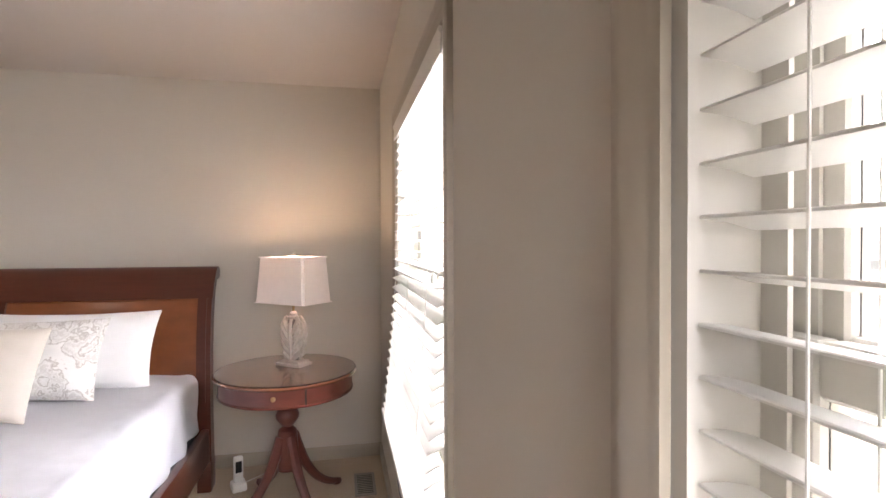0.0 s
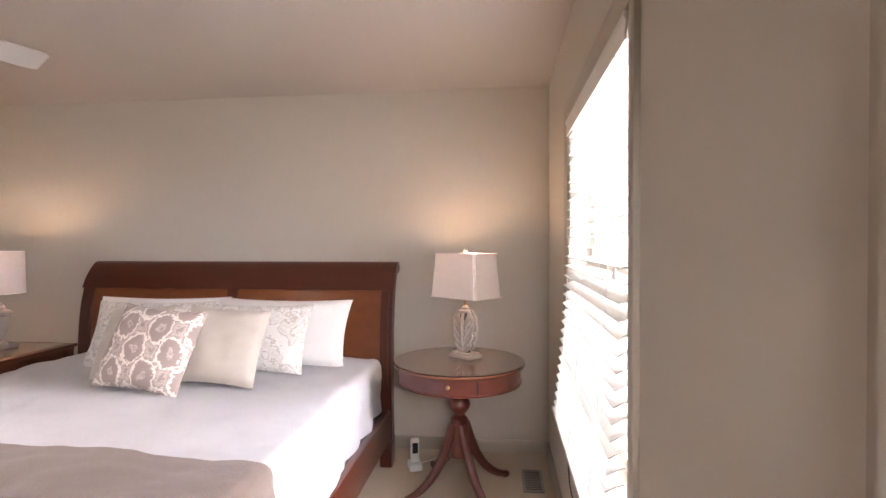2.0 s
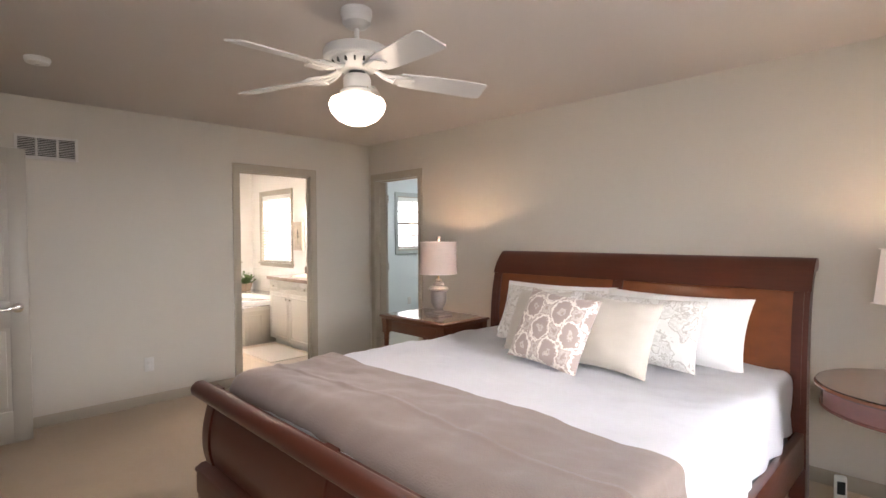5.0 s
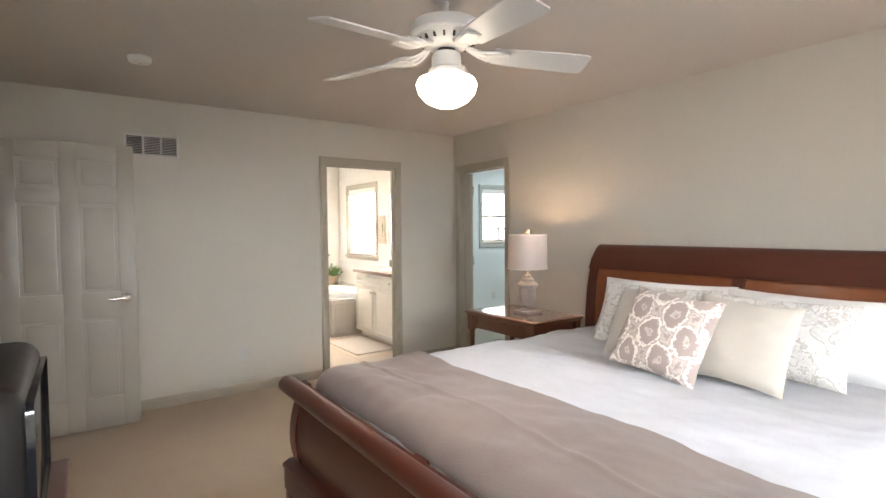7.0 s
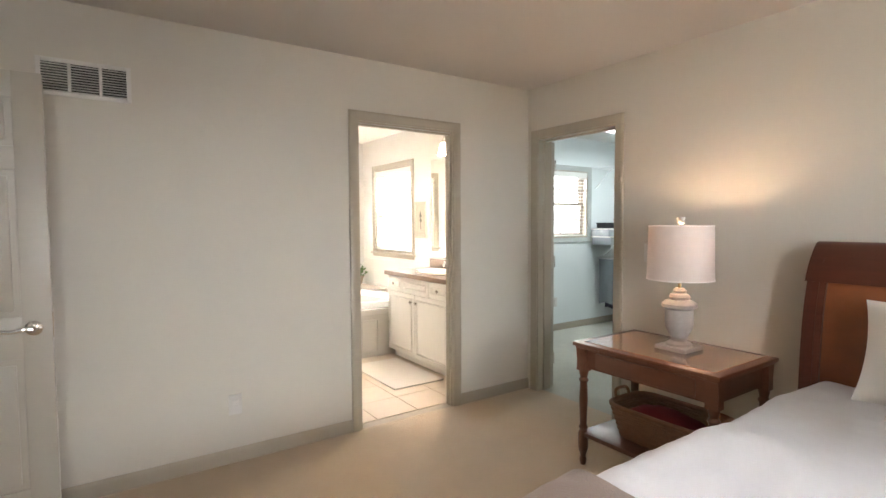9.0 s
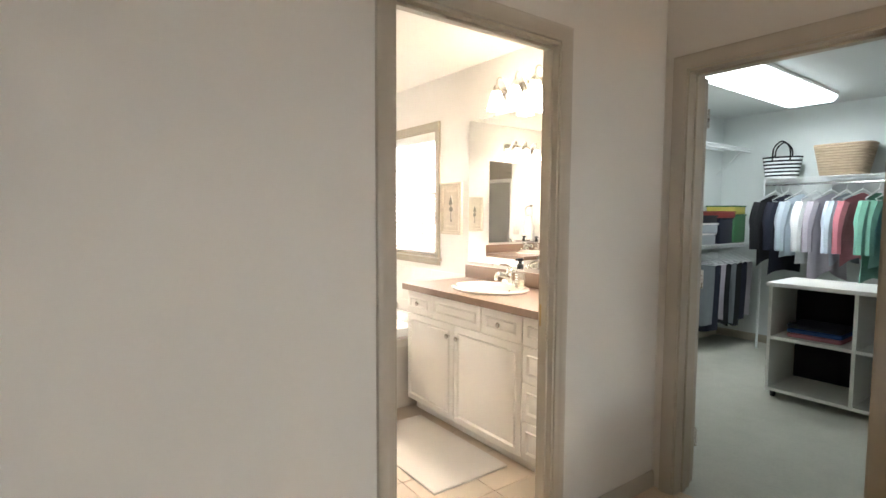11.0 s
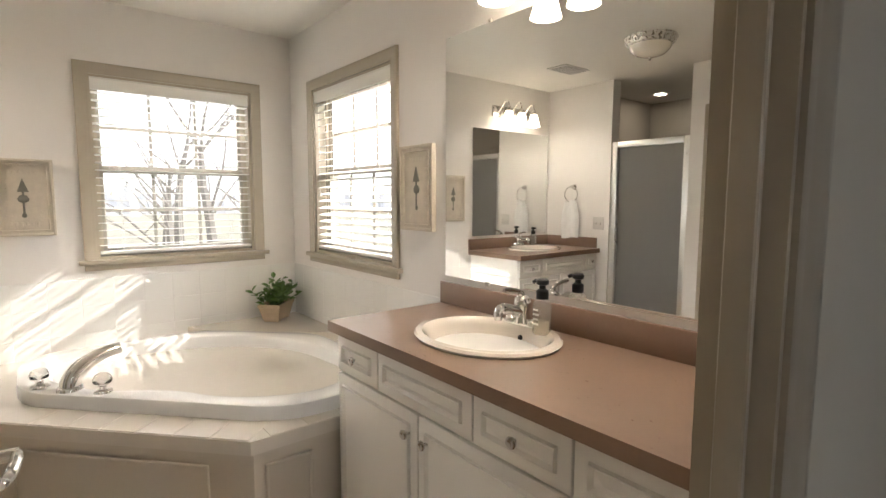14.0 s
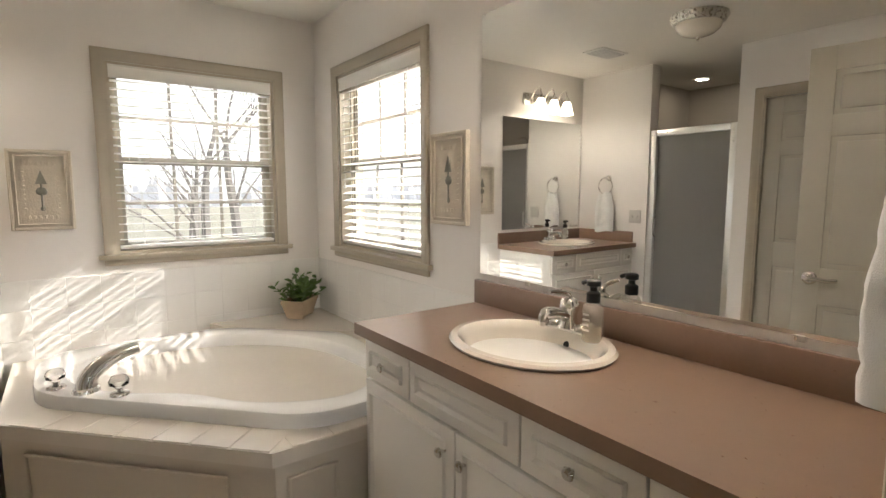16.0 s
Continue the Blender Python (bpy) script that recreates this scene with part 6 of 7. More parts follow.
def towel(m, w, h, t, label):
    """Folded hand towel hanging with its top at z=0; faces -y."""
    bm = fresh()
    n, k = 14, 22
    rows = {}
    for s in (1, -1):
        for i in range(n + 1):
            for j in range(k + 1):
                u, v = 2 * i / n - 1, j / k
                wide = w / 2 * (0.62 + 0.38 * min(1, v * 2.5))
                th = t / 2 * (1 - abs(u) ** 4) ** 0.5 * (0.7 + 0.3 * v)
                c = noise.fractal(Vector((u * 2, v * 6, s)), 1.0, 2.0, 3) * 0.006 + 0.008 * math.sin(u * 5 + v * 1.5)
                hem = 0.004 if abs(v - 0.86) < 0.03 else 0
                rows[(s, i, j)] = bm.verts.new((u * wide, s * (th - hem) + c, -h * v - 0.01 * math.sin(u * 3)))
    for s in (1, -1):
        for i in range(n):
            for j in range(k):
                bm.faces.new([rows[(s, i, j)], rows[(s, i + 1, j)], rows[(s, i + 1, j + 1)], rows[(s, i, j + 1)]])
    for i in range(n):
        for j in (0, k):
            bm.faces.new([rows[(1, i, j)], rows[(1, i + 1, j)], rows[(-1, i + 1, j)], rows[(-1, i, j)]])
    for j in range(k):
        for i in (0, n):
            bm.faces.new([rows[(1, i, j)], rows[(1, i, j + 1)], rows[(-1, i, j + 1)], rows[(-1, i, j)]])
    ob = tagged(part("hand_towel", bm, M_towel), label, "towel", "hand towels")
    ob.matrix_world = m
    return ob


towel_ring(pose(BXE - 0.01, 3.29, 1.60, 0, 0, -90), "nickel towel ring on the wall beside the vanity")
towel(pose(BXE - 0.068, 3.29, 1.46, 0, 0, -90), 0.25, 0.375, 0.085, "white hand towel hanging from a ring")

# the far side of the bathroom, seen in the mirror
W2 = [(-0.535, -0.365, 0.69, 0.838, [(-0.45, 0.764)], "drawer"), (-0.365, 0.245, 0.69, 0.838, [], "drawer_front"), (0.245, 0.535, 0.69, 0.838, [(0.39, 0.764)], "drawer"),
      (-0.535, 0.0, 0.085, 0.687, [(-0.05, 0.612)], "door"), (0.0, 0.535, 0.085, 0.687, [(0.05, 0.612)], "door")]
VM = pose(-7.33, 1.555, 0, 0, 0, 90)
vanity("vanity", VM, -0.535, 0.535, 0.598, W2, "cream vanity cabinet against the far wall")
countertop("countertop", -0.552, 0.55, -0.025, 0.619, ZT, (0.0, 0.31), VM, "brown laminate top of the far vanity")
part("side_splash", box(fresh(), (-7.93, BYS + 0.001, ZT + 0.0005), (-7.34, BYS + 0.02, ZT + 0.098), 0.003), M_counter, None).parent = None
tagged(bpy.data.objects["side_splash"], "brown laminate side splash at the far vanity", "splash")
basin(VM, (0.0, 0.31), ZT, "bisque oval sink in the far vanity")
faucet(VM @ pose(0.01, 0.50, ZT + 0.0155), "chrome faucet at the far vanity")
soap_bottle(VM @ pose(-0.20, 0.50, ZT), "clear soap bottle on the far vanity")
mir2 = thing("wall_mirror", pose(0, 0, 0), "frameless mirror above the far vanity", "mirror", "bathroom mirrors")
part("glass", box(fresh(), (BXW + 0.001, 1.03, 1.008), (BXW + 0.007, 2.06, 1.99), 0.001, 1), M_mirror, mir2)
vanity_light(pose(BXW, 1.57, 2.16, 0, 0, 90), 3, "nickel three-light bar above the far vanity", 17.0)
towel_ring(pose(-7.62, BYS, 1.47, 0, 0, 180), "nickel towel ring on the far wall")
towel(pose(-7.62, BYS + 0.055, 1.33, 0, 0, 180), 0.20, 0.36, 0.05, "white hand towel hanging on the far wall")
outlet("light_switch", 0, BYS, 1, -7.33, 1.12, "light switch")

sh = thing("shower_door", pose(0, 0, 0), "obscure glass shower door in a chrome frame", "shower door")
bm = fresh()
for a, b, c, d in ((-7.222, -7.165, 0.08, 1.87), (-6.555, -6.498, 0.08, 1.87), (-7.165, -6.555, 0.08, 0.125), (-7.165, -6.555, 1.815, 1.87)):
    box(bm, (a, 0.925, c), (b, 0.985, d), 0.005, 2)
part("frame", bm, M_alu, sh, "chrome shower frame")
part("glass", box(fresh(), (-7.185, 0.945, 0.11), (-6.535, 0.951, 1.83)), M_frost, sh, "obscure shower glass")
part("handle", tube(fresh(), smooth_line([(-7.15, 0.966, 0.95), (-7.15, 0.995, 0.97), (-7.15, 0.995, 1.10), (-7.15, 0.966, 1.12)], 4), 0.006, 8), M_chrome, sh)
structure("shower_curb", box(fresh(), (-7.22, 0.88, 0), (-6.50, 1.0, 0.08), 0.004), M_shower_tile, "tiled shower curb", "curb")
hd = thing("shower_head", pose(-6.52, 0.45, 2.0), "chrome shower head on a bent arm", "shower head")
part("arm", tube(fresh(), smooth_line([(0.02, 0, 0), (-0.06, 0, 0.02), (-0.12, 0, -0.01), (-0.15, 0, -0.05)], 4), 0.009, 8), M_chrome, hd)
part("head", lathe(fresh(), [(0, 0), (0.014, 0), (0.02, -0.03), (0.042, -0.06), (0.040, -0.07), (0, -0.07)], seg=18), M_chrome, hd, "", pose(-0.145, 0, -0.04, 0, 25, 0))
can = thing("recessed_light", pose(-7.27, 0.07, H), "round recessed shower ceiling light, lit", "ceiling light")
part("trim_ring", lathe(fresh(), [(0.06, 0), (0.085, 0), (0.083, -0.006), (0.06, -0.004)], seg=28), M_white, can)
part("lens", lathe(fresh(), [(0, -0.004), (0.06, -0.003)], seg=28), M_bowl, can, "glowing lens")
lamp("shower_glow", 'AREA', look((-7.27, 0.07, H - 0.008), (-7.27, 0.07, 0)), 3.0, (1.0, 0.86, 0.68), size=(0.09, 0.09))
dome = thing("ceiling_dome_light", pose(-6.37, 1.89, H), "flush nickel dome light with frosted glass", "ceiling light")
part("pan", lathe(fresh(), [(0, 0), (0.165, 0), (0.17, -0.015), (0.15, -0.05), (0.135, -0.055), (0, -0.055)], seg=36), M_nickel, dome)
part("glass", lathe(fresh(), [(0.135, -0.052), (0.125, -0.085), (0.09, -0.115), (0.04, -0.13), (0, -0.133)], seg=36), M_porcelain, dome, "frosted glass dome, unlit")
part("finial", lathe(fresh(), [(0, -0.13), (0.012, -0.132), (0.009, -0.15), (0, -0.155)], seg=12), M_nickel, dome)
av = thing("ceiling_vent", pose(-7.25, 1.62, H), "white ceiling air vent", "vent")
part("vent_frame", box(fresh(), (-0.10, -0.16, -0.008), (0.10, 0.16, -0.0005), 0.003, 1), M_white, av)
for k in range(9):
    part("slat", box(fresh(), (-0.085, -0.135 + 0.032 * k, -0.013), (0.085, -0.125 + 0.032 * k, -0.008), 0.001, 1), M_fan, av)

# ---- closet things ----
cl = thing("closet_light", pose(-5.10, 6.0, H), "long white fluorescent ceiling light, lit", "ceiling light")
part("tray", box(fresh(), (-0.21, -0.76, -0.03), (0.21, 0.76, 0.0), 0.006), M_white, cl)
_d = fresh()
lo = [(-0.20, -0.03), (-0.205, -0.05), (-0.17, -0.085), (0.17, -0.085), (0.205, -0.05), (0.20, -0.03)]
ra = [_d.verts.new((x, -0.74, z)) for x, z in lo]
rb = [_d.verts.new((x, 0.74, z)) for x, z in lo]
for k in range(5):
    _d.faces.new((ra[k], ra[k + 1], rb[k + 1], rb[k]))
_d.faces.new(ra)
_d.faces.new(rb[::-1])
part("diffuser", _d, M_tube, cl, "glowing acrylic diffuser")
lamp("closet_glow", 'AREA', look((-5.10, 6.0, H - 0.10), (-5.10, 6.0, 0.0)), 13, (0.88, 0.985, 1.0), size=(0.36, 1.4))

M_bin = material("clear_grey_bin", (0.32, 0.34, 0.35), 0.3, vary=0.1, scale=12)
M_navy = material("navy_cloth", (0.012, 0.014, 0.028), 0.95, vary=0.2, scale=20)
M_greycloth = material("grey_cloth", (0.16, 0.18, 0.19), 0.95, vary=0.12, scale=20)
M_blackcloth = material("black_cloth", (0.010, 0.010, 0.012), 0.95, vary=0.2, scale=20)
M_lilac = material("lilac_cloth", (0.42, 0.38, 0.42), 0.95, vary=0.1, scale=20)
M_paleblue = material("pale_blue_cloth", (0.45, 0.52, 0.58), 0.95, vary=0.1, scale=20)
M_pink = material("pink_cloth", (0.48, 0.17, 0.20), 0.95, vary=0.15, scale=20)
M_mint = material("mint_cloth", (0.16, 0.36, 0.27), 0.95, vary=0.15, scale=20)
M_blue = material("blue_cloth", (0.03, 0.08, 0.24), 0.95, vary=0.2, scale=20)
M_whitecloth = material("white_cloth", (0.70, 0.71, 0.71), 0.95, vary=0.06, scale=20)
M_redbox = material("red_box_card", (0.22, 0.03, 0.025), 0.6, vary=0.1, scale=10)
M_greenbox = material("green_box_card", (0.05, 0.17, 0.07), 0.6, vary=0.1, scale=10)
M_yellow = material("yellow_card", (0.55, 0.48, 0.10), 0.6, vary=0.1, scale=10)
M_wire = material("white_wire_coating", (0.72, 0.74, 0.73), 0.4, vary=0.03, scale=10)


def wire_shelf(name, m, L, depth, label):
    """Wire shelf along x, its wall edge at y=0, standing out to -y."""
    s = thing(name, m, label, "wire shelf", "wire shelves")
    for y in (-0.01, -depth / 2, -depth):
        part("rail", tube(fresh(), ((0, y, 0), (L, y, 0)), 0.004, 6), M_wire, s)
    part("lip", tube(fresh(), ((0, -depth, -0.03), (L, -depth, -0.03)), 0.004, 6), M_wire, s)
    me = mesh_of("wire", tube(fresh(), ((0, 0, 0.005), (0, -depth, 0.005), (0, -depth - 0.002, -0.03)), 0.0018, 4), M_wire)
    n = int(L / 0.028)
    for k in range(n):
        piece("wire", me, s, pose(0.014 + k * 0.028, 0, 0))
    for x in (0.12, L - 0.12):
        part("brace", tube(fresh(), ((x, -depth + 0.02, -0.004), (x, -0.005, -0.26)), 0.005, 6), M_wire, s)
    return s


WEST = pose(CXW, 6.12, 2.06, 0, 0, 90)
wire_shelf("wire_shelf", WEST, 1.16, 0.30, "white wire shelf high on the closet wall")
wire_shelf("wire_shelf", pose(CXW, 6.16, 1.06, 0, 0, 90), 1.12, 0.32, "white wire shelf carrying boxes, with trousers below")
wire_shelf("wire_shelf", pose(-5.55, CYN, 1.72), 2.5, 0.32, "white wire shelf along the closet end wall")
tagged(part("hanging_rod", tube(fresh(), ((-5.55, CYN - 0.30, 1.66), (-3.05, CYN - 0.30, 1.66)), 0.011, 10), M_chrome), "metal hanging rod under the shelf", "rod")
_p = tagged(part("shelf_post", tube(fresh(), ((-5.54, CYN - 0.31, 0), (-5.54, CYN - 0.31, 1.72)), 0.012, 8), M_wire), "white shelf post on the carpet", "post")


def hanger(parent, m):
    bm = tube(fresh(), smooth_line([(0.0, 0, 0.085), (0.018, 0, 0.10), (0.03, 0, 0.08), (0.0, 0, 0.045), (0.0, 0, 0.02)], 3), 0.003, 6)
    tube(bm, ((0, 0, 0.02), (-0.20, 0, -0.07), (-0.19, 0, -0.085), (0.19, 0, -0.085), (0.20, 0, -0.07), (0, 0, 0.02)), 0.005, 6)
    return part("hanger", bm, M_wire, parent, "white plastic hanger", m)


def garment(name, m, w, drop, mat, label, category, sleeves=False, seed=0):
    """Cloth on a hanger, hanging in its x and z."""
    g = thing(name, m, label, category, "hanging clothes")
    hanger(g, pose(0, 0, 0))
    bm = fresh()
    rows = []
    n, k = 16, 10
    for s in (1, -1):
        for j in range(k + 1):
            v = j / k
            row = []
            for i in range(n + 1):
                u = 2 * i / n - 1
                top = -0.085 if not sleeves else -0.012 - 0.075 * abs(u)
                wide = w / 2 * ((1 + 0.10 * v) if sleeves else (1 - 0.06 * v))
                y = s * (0.012 + 0.012 * v) * (1 - abs(u) ** 6) + 0.014 * v * math.sin(u * 7 + seed) + 0.008 * math.sin(v * 5 + seed)
                row.append(bm.verts.new((u * wide, y, top - (drop + 0.015 * math.sin(u * 4 + seed)) * v)))
            rows.append(row)
        for a, b in zip(rows[-k - 1:], rows[-k:]):
            for i in range(n):
                bm.faces.new((a[i], a[i + 1], b[i + 1], b[i]))
    part("cloth", bm, mat, g)
    if sleeves:
        for s in (-1, 1):
            part("sleeve", tube(fresh(), smooth_line([(s * w * 0.46, 0, -0.10), (s * w * 0.56, 0.01, -0.28), (s * w * 0.55, 0.012, -0.55)], 4), [0.055] * 5 + [0.042] * 4, 8), mat, g)
    return g


for k, (mat, drop, lab) in enumerate(((M_greycloth, 0.58, "grey trousers folded over a white hanger"), (M_navy, 0.66, "navy trousers folded over a white hanger"), (M_lilac, 0.56, "pale grey trousers folded over a white hanger"), (M_blackcloth, 0.62, "black trousers folded over a white hanger"), (M_greycloth, 0.60, "grey trousers folded over a white hanger"), (M_blackcloth, 0.64, "black trousers folded over a white hanger"), (M_navy, 0.60, "navy trousers folded over a white hanger"), (M_lilac, 0.58, "pale grey trousers folded over a white hanger"))):
    garment("trousers", pose(CXW + 0.27, 6.26 + 0.115 * k, 0.965, 0, 0, 12 if k < 2 else 5), 0.36, drop, mat, lab, "trousers", seed=k)
for k, mat in enumerate((M_blackcloth, M_navy, M_paleblue, M_whitecloth, M_lilac, M_paleblue, M_pink, M_mint, M_mint, M_blue, M_whitecloth, M_red, M_mint, M_mint, M_blue, M_pink, M_navy, M_whitecloth)):
    lab = {"black_cloth": "black shirt", "white_cloth": "white shirt", "lilac_cloth": "pale lilac shirt", "navy_cloth": "navy shirt", "pale_blue_cloth": "pale blue shirt", "grey_cloth": "grey shirt", "pink_cloth": "pink shirt", "red_cloth": "dark red shirt", "mint_cloth": "mint green shirt", "blue_cloth": "blue shirt"}[mat.name] + " on a white hanger on the rod"
    garment("shirt", pose(-5.44 + 0.115 * k, CYN - 0.30, 1.575, 0, 0, 70 + 9 * math.sin(3 * k)), 0.40, 0.62 + 0.10 * math.sin(2 * k), mat, lab, "shirt", True, k)


def storage_bin(m, w, d, h, label, body, lid, kind="storage bin"):
    b = thing("storage_box", m, label, kind, "boxes on the closet shelf")
    part("body", box(fresh(), (-w / 2, -d / 2, 0), (w / 2, d / 2, h - 0.012), 0.012, 2), body, b)
    part("lid", box(fresh(), (-w / 2 - 0.006, -d / 2 - 0.006, h - 0.014), (w / 2 + 0.006, d / 2 + 0.006, h), 0.005, 2), lid, b)
    return b


SH = 1.067
storage_bin(pose(CXW + 0.17, 6.36, SH, 0, 0, 4), 0.30, 0.42, 0.11, "flat grey storage bin with a white lid", M_bin, M_white)
storage_bin(pose(CXW + 0.17, 6.36, SH + 0.111, 0, 0, -3), 0.30, 0.42, 0.10, "flat grey storage bin with a white lid", M_bin, M_white)
storage_bin(pose(CXW + 0.17, 6.42, SH + 0.212, 0, 0, 2), 0.28, 0.36, 0.075, "flat black box on top of the bins", M_blackcloth, M_blackcloth)
storage_bin(pose(CXW + 0.17, 6.76, SH, 0, 0, 3), 0.30, 0.30, 0.26, "dark box beside the bins", M_navy, M_navy)
storage_bin(pose(CXW + 0.17, 6.78, SH + 0.261, 0, 0, -6), 0.28, 0.34, 0.07, "flat dark red box", M_redbox, M_redbox)
storage_bin(pose(CXW + 0.17, 7.06, SH, 0, 0, 0), 0.30, 0.26, 0.30, "green board box with a yellow band", M_greenbox, M_greenbox)
storage_bin(pose(CXW + 0.17, 7.06, SH + 0.301, 0, 0, 3), 0.29, 0.28, 0.09, "flat yellow and green game box", M_yellow, M_greenbox)


def tote_bag(m):
    t = thing("tote_bag", m, "black and white striped tote bag on the shelf", "tote bag")
    def ringz(f):
        return [((0.17 + 0.04 * f) * math.cos(a), (0.08 + 0.02 * f) * math.sin(a), 0.26 * f) for a in [2 * math.pi * k / 28 for k in range(28)]]
    for b in range(12):
        bm = fresh()
        lo_, hi_ = ringz(b / 12), ringz((b + 1) / 12)
        a_ = [bm.verts.new(p) for p in lo_]
        c_ = [bm.verts.new(p) for p in hi_]
        for k in range(28):
            bm.faces.new((a_[k], a_[(k + 1) % 28], c_[(k + 1) % 28], c_[k]))
        if b == 0:
            bm.faces.new(a_[::-1])
        part("stripe", bm, M_blackcloth if b % 2 else M_whitecloth, t)
    for y in (-0.085, 0.085):
        part("handle", tube(fresh(), smooth_line([(-0.09, y, 0.20), (-0.08, y, 0.36), (0, y, 0.44), (0.08, y, 0.36), (0.09, y, 0.20)], 5), 0.009, 8), M_blackcloth, t)


tote_bag(pose(-5.44, CYN - 0.17, 1.728, 0, 0, 12) @ Matrix.Diagonal((0.82, 0.82, 0.82, 1)))
bk = thing("storage_basket", pose(-4.93, CYN - 0.17, 1.728), "pale woven basket on the shelf", "basket")
for r in range(12):
    f = r / 11
    w, d = 0.17 + 0.05 * f, 0.11 + 0.03 * f
    pts = [(w * math.copysign(abs(math.cos(a)) ** 0.5, math.cos(a)), d * math.copysign(abs(math.sin(a)) ** 0.5, math.sin(a)), 0.012 + 0.024 * r) for a in [2 * math.pi * k / 32 for k in range(33)]]
    part("strand", tube(fresh(), pts, 0.013, 6), M_terracotta, bk)
part("bottom", box(fresh(), (-0.16, -0.10, 0.0), (0.16, 0.10, 0.012)), M_terracotta, bk)


def cubby_island(m):
    c = thing("closet_island", m, "white laminate closet island with open cubbies", "closet island")
    L, D, h = 1.05, 0.50, 0.865
    part("top", box(fresh(), (-0.015, -0.015, h - 0.03), (L + 0.015, D, h), 0.004), M_white, c)
    for x in (0, L / 2 - 0.011, L - 0.022):
        part("upright", box(fresh(), (x, 0, 0.05), (x + 0.022, D - 0.01, h - 0.03), 0.001, 1), M_white, c)
    for a, b in ((0.022, L / 2 - 0.011), (L / 2 + 0.011, L - 0.022)):
        for z in (0.05, 0.44):
            part("shelf", box(fresh(), (a, 0.002, z), (b, D - 0.02, z + 0.022)), M_white, c)
        # black panels put the cubbies' inner shade into the colour
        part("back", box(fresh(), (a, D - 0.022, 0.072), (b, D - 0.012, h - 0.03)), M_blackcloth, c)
    for x in (0.04, L - 0.04):
        for y in (0.05, D - 0.06):
            part("caster", lathe(fresh(), [(0, 0), (0.018, 0), (0.02, 0.03), (0.014, 0.05), (0, 0.05)], (x, y, 0), 12), M_black, c)


cubby_island(pose(-4.90, 5.55, 0))
for k, (mat, lab) in enumerate(((M_pink, "folded pink cloth in a cubby"), (M_blue, "folded blue cloth in a cubby"), (M_navy, "folded navy cloth in a cubby"))):
    tagged(part("folded_cloth", box(fresh(), (-4.80, 5.62, 0.4625 + 0.034 * k), (-4.46, 5.92, 0.495 + 0.034 * k), 0.014, 3), mat), lab, "folded clothes", "folded clothes")
outlet("wall_outlet", 1, CXW, 1, 5.50, 0.36)

# ---- outdoors ----
# added wall, keeps direct sun out of the bedroom's east windows
structure("wall_sun_block", box(fresh(), (XE + 0.14, YN + 0.2, -0.6), (3.2, YN + 0.34, 4.6)), M_white, "pale outside wall added to block sun from the bedroom windows", "wall")
structure("ground", box(fresh(), (-400, -400, -1.0), (400, 400, -0.6)), M_grass, "winter lawn around the house", "lawn")


def bare_tree(at, h, seed, label="bare winter tree with thin branches"):
    t = thing("tree", pose(*at), label, "tree", "bare trees")
    rng = random.Random(seed)
    trunk, crown = fresh(), fresh()
    def grow(bm, p, d, length, r, depth):
        pts, rs = [p], [r]
        for k in range(4):
            d = (d + Vector((rng.uniform(-0.16, 0.16), rng.uniform(-0.16, 0.16), rng.uniform(-0.06, 0.12)))).normalized()
            p = p + d * length / 4
            pts.append(p)
            rs.append(r * (1 - 0.14 * (k + 1)))
        tube(bm, pts, rs, 6 if depth < 2 else 4)
        if depth < 4:
            for k in range(3 if depth else 6):
                q = pts[rng.choice((2, 3, 4))]
                side = Vector((rng.uniform(-1, 1), rng.uniform(-1, 1), rng.uniform(0.0, 0.7))).normalized()
                grow(crown, q, (d * 0.6 + side).normalized(), length * rng.uniform(0.55, 0.75), rs[-1] * rng.uniform(0.5, 0.75), depth + 1)
    grow(trunk, Vector((0, 0, 0)), Vector((0, 0, 1)), h * 0.4, h * 0.02, 0)
    part("trunk", trunk, M_bark, t)
    part("crown", crown, M_bark, t, "fine bare branches")
    return t


bare_tree((-25.0, 6.5, -0.6), 10.0, 3)
bare_tree((-30.0, 11.0, -0.6), 10.0, 8)
bare_tree((-34.0, 8.0, -0.6), 9.0, 15)
bare_tree((-16.5, 5.4, -0.6), 7.5, 27)
bare_tree((11.0, 6.0, -0.6), 8.0, 21)
bare_tree((-8.5, 17.0, -0.6), 9.0, 33)
for _k, (_x, _y, _h) in enumerate(((-14.5, 4.3, 4.6), (-17.0, 6.8, 5.2), (-19.0, 4.9, 5.0))):
    bare_tree((_x, _y, -0.6), _h, 41 + _k, "low bare tangled tree beyond the window")
_w = fresh()
_rng = random.Random(2)
for k in range(700):
    a = 2 * math.pi * k / 700
    hgt = _rng.uniform(1.2, 3.4) + 1.2 * noise.noise(Vector((math.cos(a) * 9, math.sin(a) * 9, 0)))
    rad = _rng.uniform(70, 90)
    x, y = rad * math.cos(a), rad * math.sin(a)
    lathe(_w, [(0, -0.6), (1.1, -0.6), (0.7, hgt * 0.5), (0, hgt)], (x, y, 0), 5)
# the woods' pale base colour and this glow imitate haze
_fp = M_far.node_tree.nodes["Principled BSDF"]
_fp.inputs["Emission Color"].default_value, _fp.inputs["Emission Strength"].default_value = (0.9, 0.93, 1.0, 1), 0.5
tagged(part("far_woods", _w, M_far), "low line of distant bare woods, haze added as a pale glow", "woods", kind="stuff")

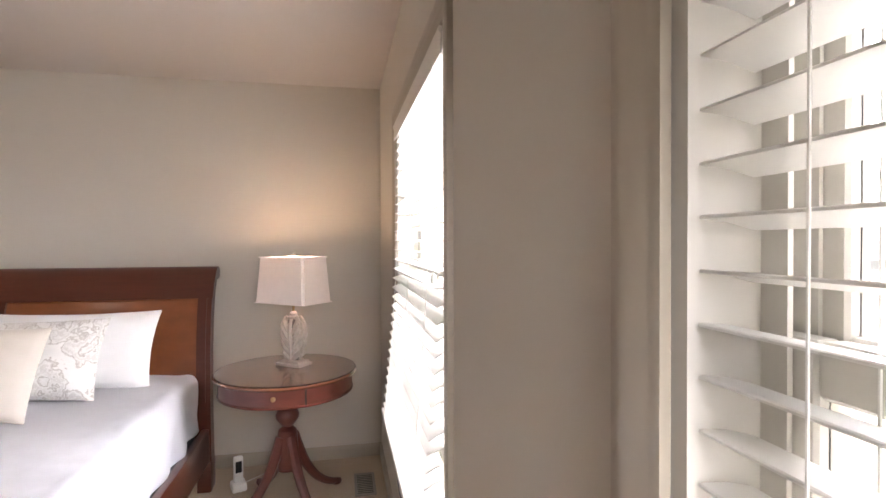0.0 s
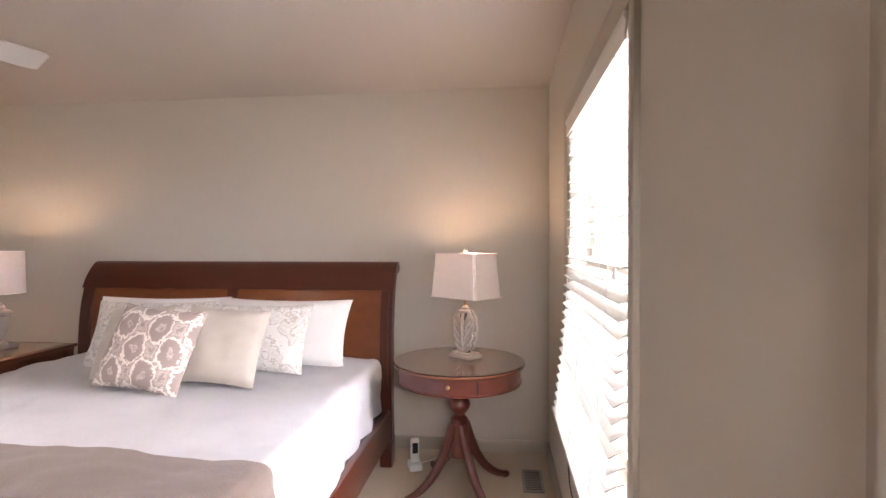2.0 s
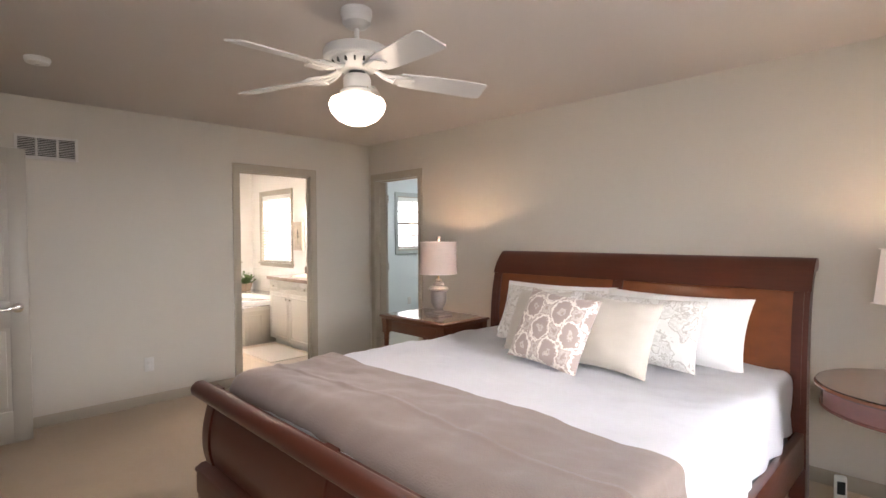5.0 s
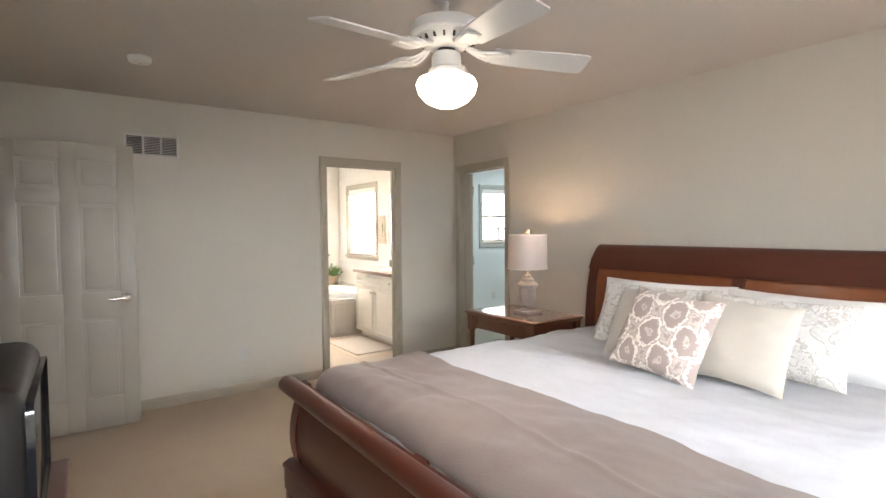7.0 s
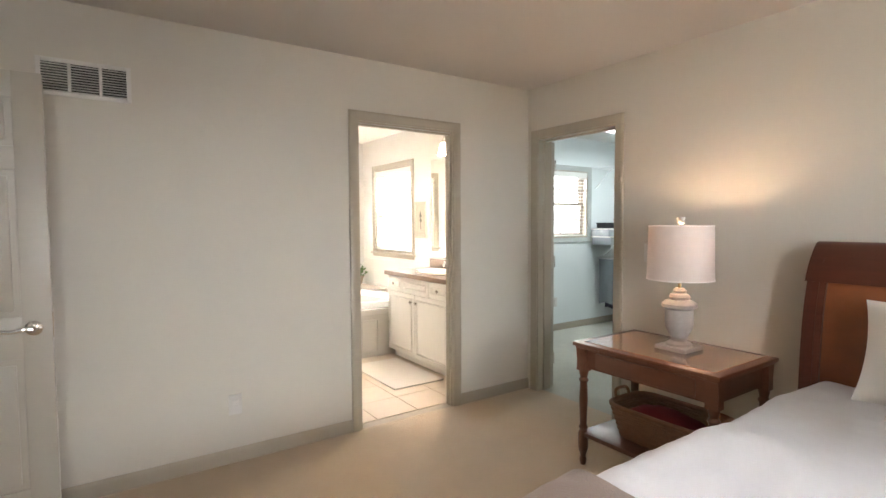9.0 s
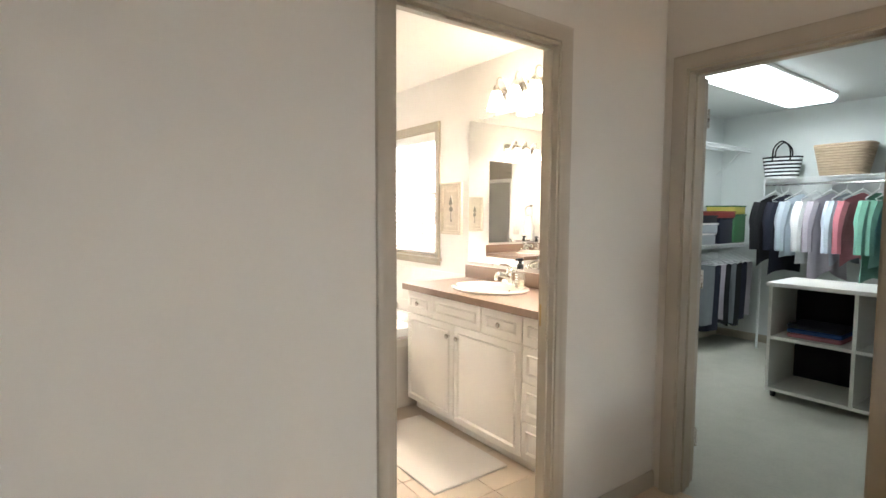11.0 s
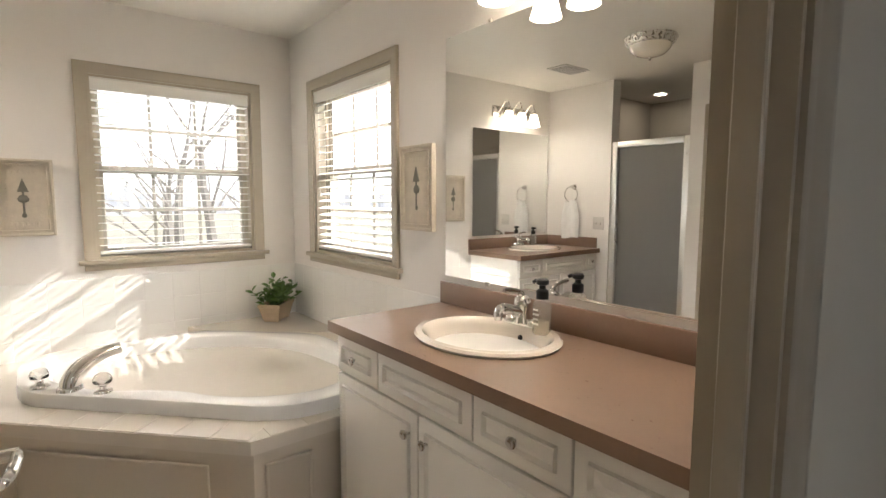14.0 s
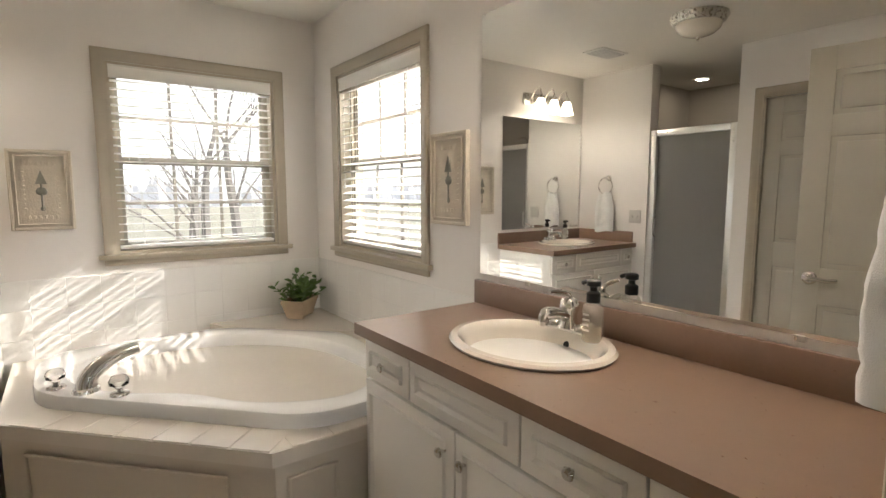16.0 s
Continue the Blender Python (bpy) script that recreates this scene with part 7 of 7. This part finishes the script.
# pale hazy distance, closing the view beyond the lawn
_haze = fresh()
lathe(_haze, [(110.0, -1.0), (110.0, 42.0)], seg=64)
tagged(part("backdrop", _haze, glowing("hazy_sky", (0.93, 0.97, 1.0), 1.2)), "pale hazy sky at the horizon", "sky", kind="structure")

# ---- tiles, one by one ----


def tile_mesh(w, h, t, mat, bevel=0.002):
    return mesh_of("tile", box(fresh(), (-w / 2, -h / 2, 0), (w / 2, h / 2, t), bevel, 1), mat)


_ft = tile_mesh(0.327, 0.327, 0.006, M_tile)
for i in range(10):
    for j in range(9):
        x, y = -4.80 - 0.165 - 0.33 * i + 0.03, 1.0 + 0.165 + 0.33 * j + 0.02
        if y < 3.70:
            piece("tile", _ft, floor_bath, pose(x, y, -0.004))
_wt = tile_mesh(0.1508, 0.1508, 0.0055, M_wall_tile, 0.0012)
tile_w = structure("wall_tile_west", box(fresh(), (BXW + 0.0005, 2.13, 0.49), (BXW + 0.004, 3.764, 0.898)), M_wall_grout, "white ceramic wall tile above the tub", "wall tile")
tile_n = structure("wall_tile_north", box(fresh(), (BXW + 0.004, BYN - 0.004, 0.49), (-6.275, BYN - 0.0005, 0.898)), M_wall_grout, "white ceramic wall tile above the tub", "wall tile")
for r in range(3):
    z = 0.822 - 0.1525 * r
    for k in range(11):
        y = 2.138 + 0.1525 * k
        if y < 3.69:
            piece("tile", _wt, tile_w, pose(BXW - 0.0003, y, z, 0, 90, 0))
    for k in range(11):
        piece("tile", _wt, tile_n, pose(-6.352 - 0.1525 * k, BYN + 0.0003, z, 90, 0, 0))
_dt = tile_mesh(0.147, 0.147, 0.004, M_deck_tile, 0.0015)
_u = Vector((-0.82, -0.76)).normalized()
_nrm = Vector((-_u.y * -1, _u.x * -1))
_ang = math.degrees(math.atan2(_u.y, _u.x))
for k in range(7):
    for j in range(1):
        p = Vector((-6.275, 2.885)) + _u * (0.085 + 0.15 * k) + Vector((_u.y, -_u.x)) * (0.078 + 0.15 * j)
        piece("tile", _dt, surround, pose(p.x, p.y, 0.4872, 0, 0, _ang))
for k in range(5):
    piece("tile", _dt, surround, pose(-6.351, 3.03 + 0.15 * k, 0.4868, 0, 0, 0))
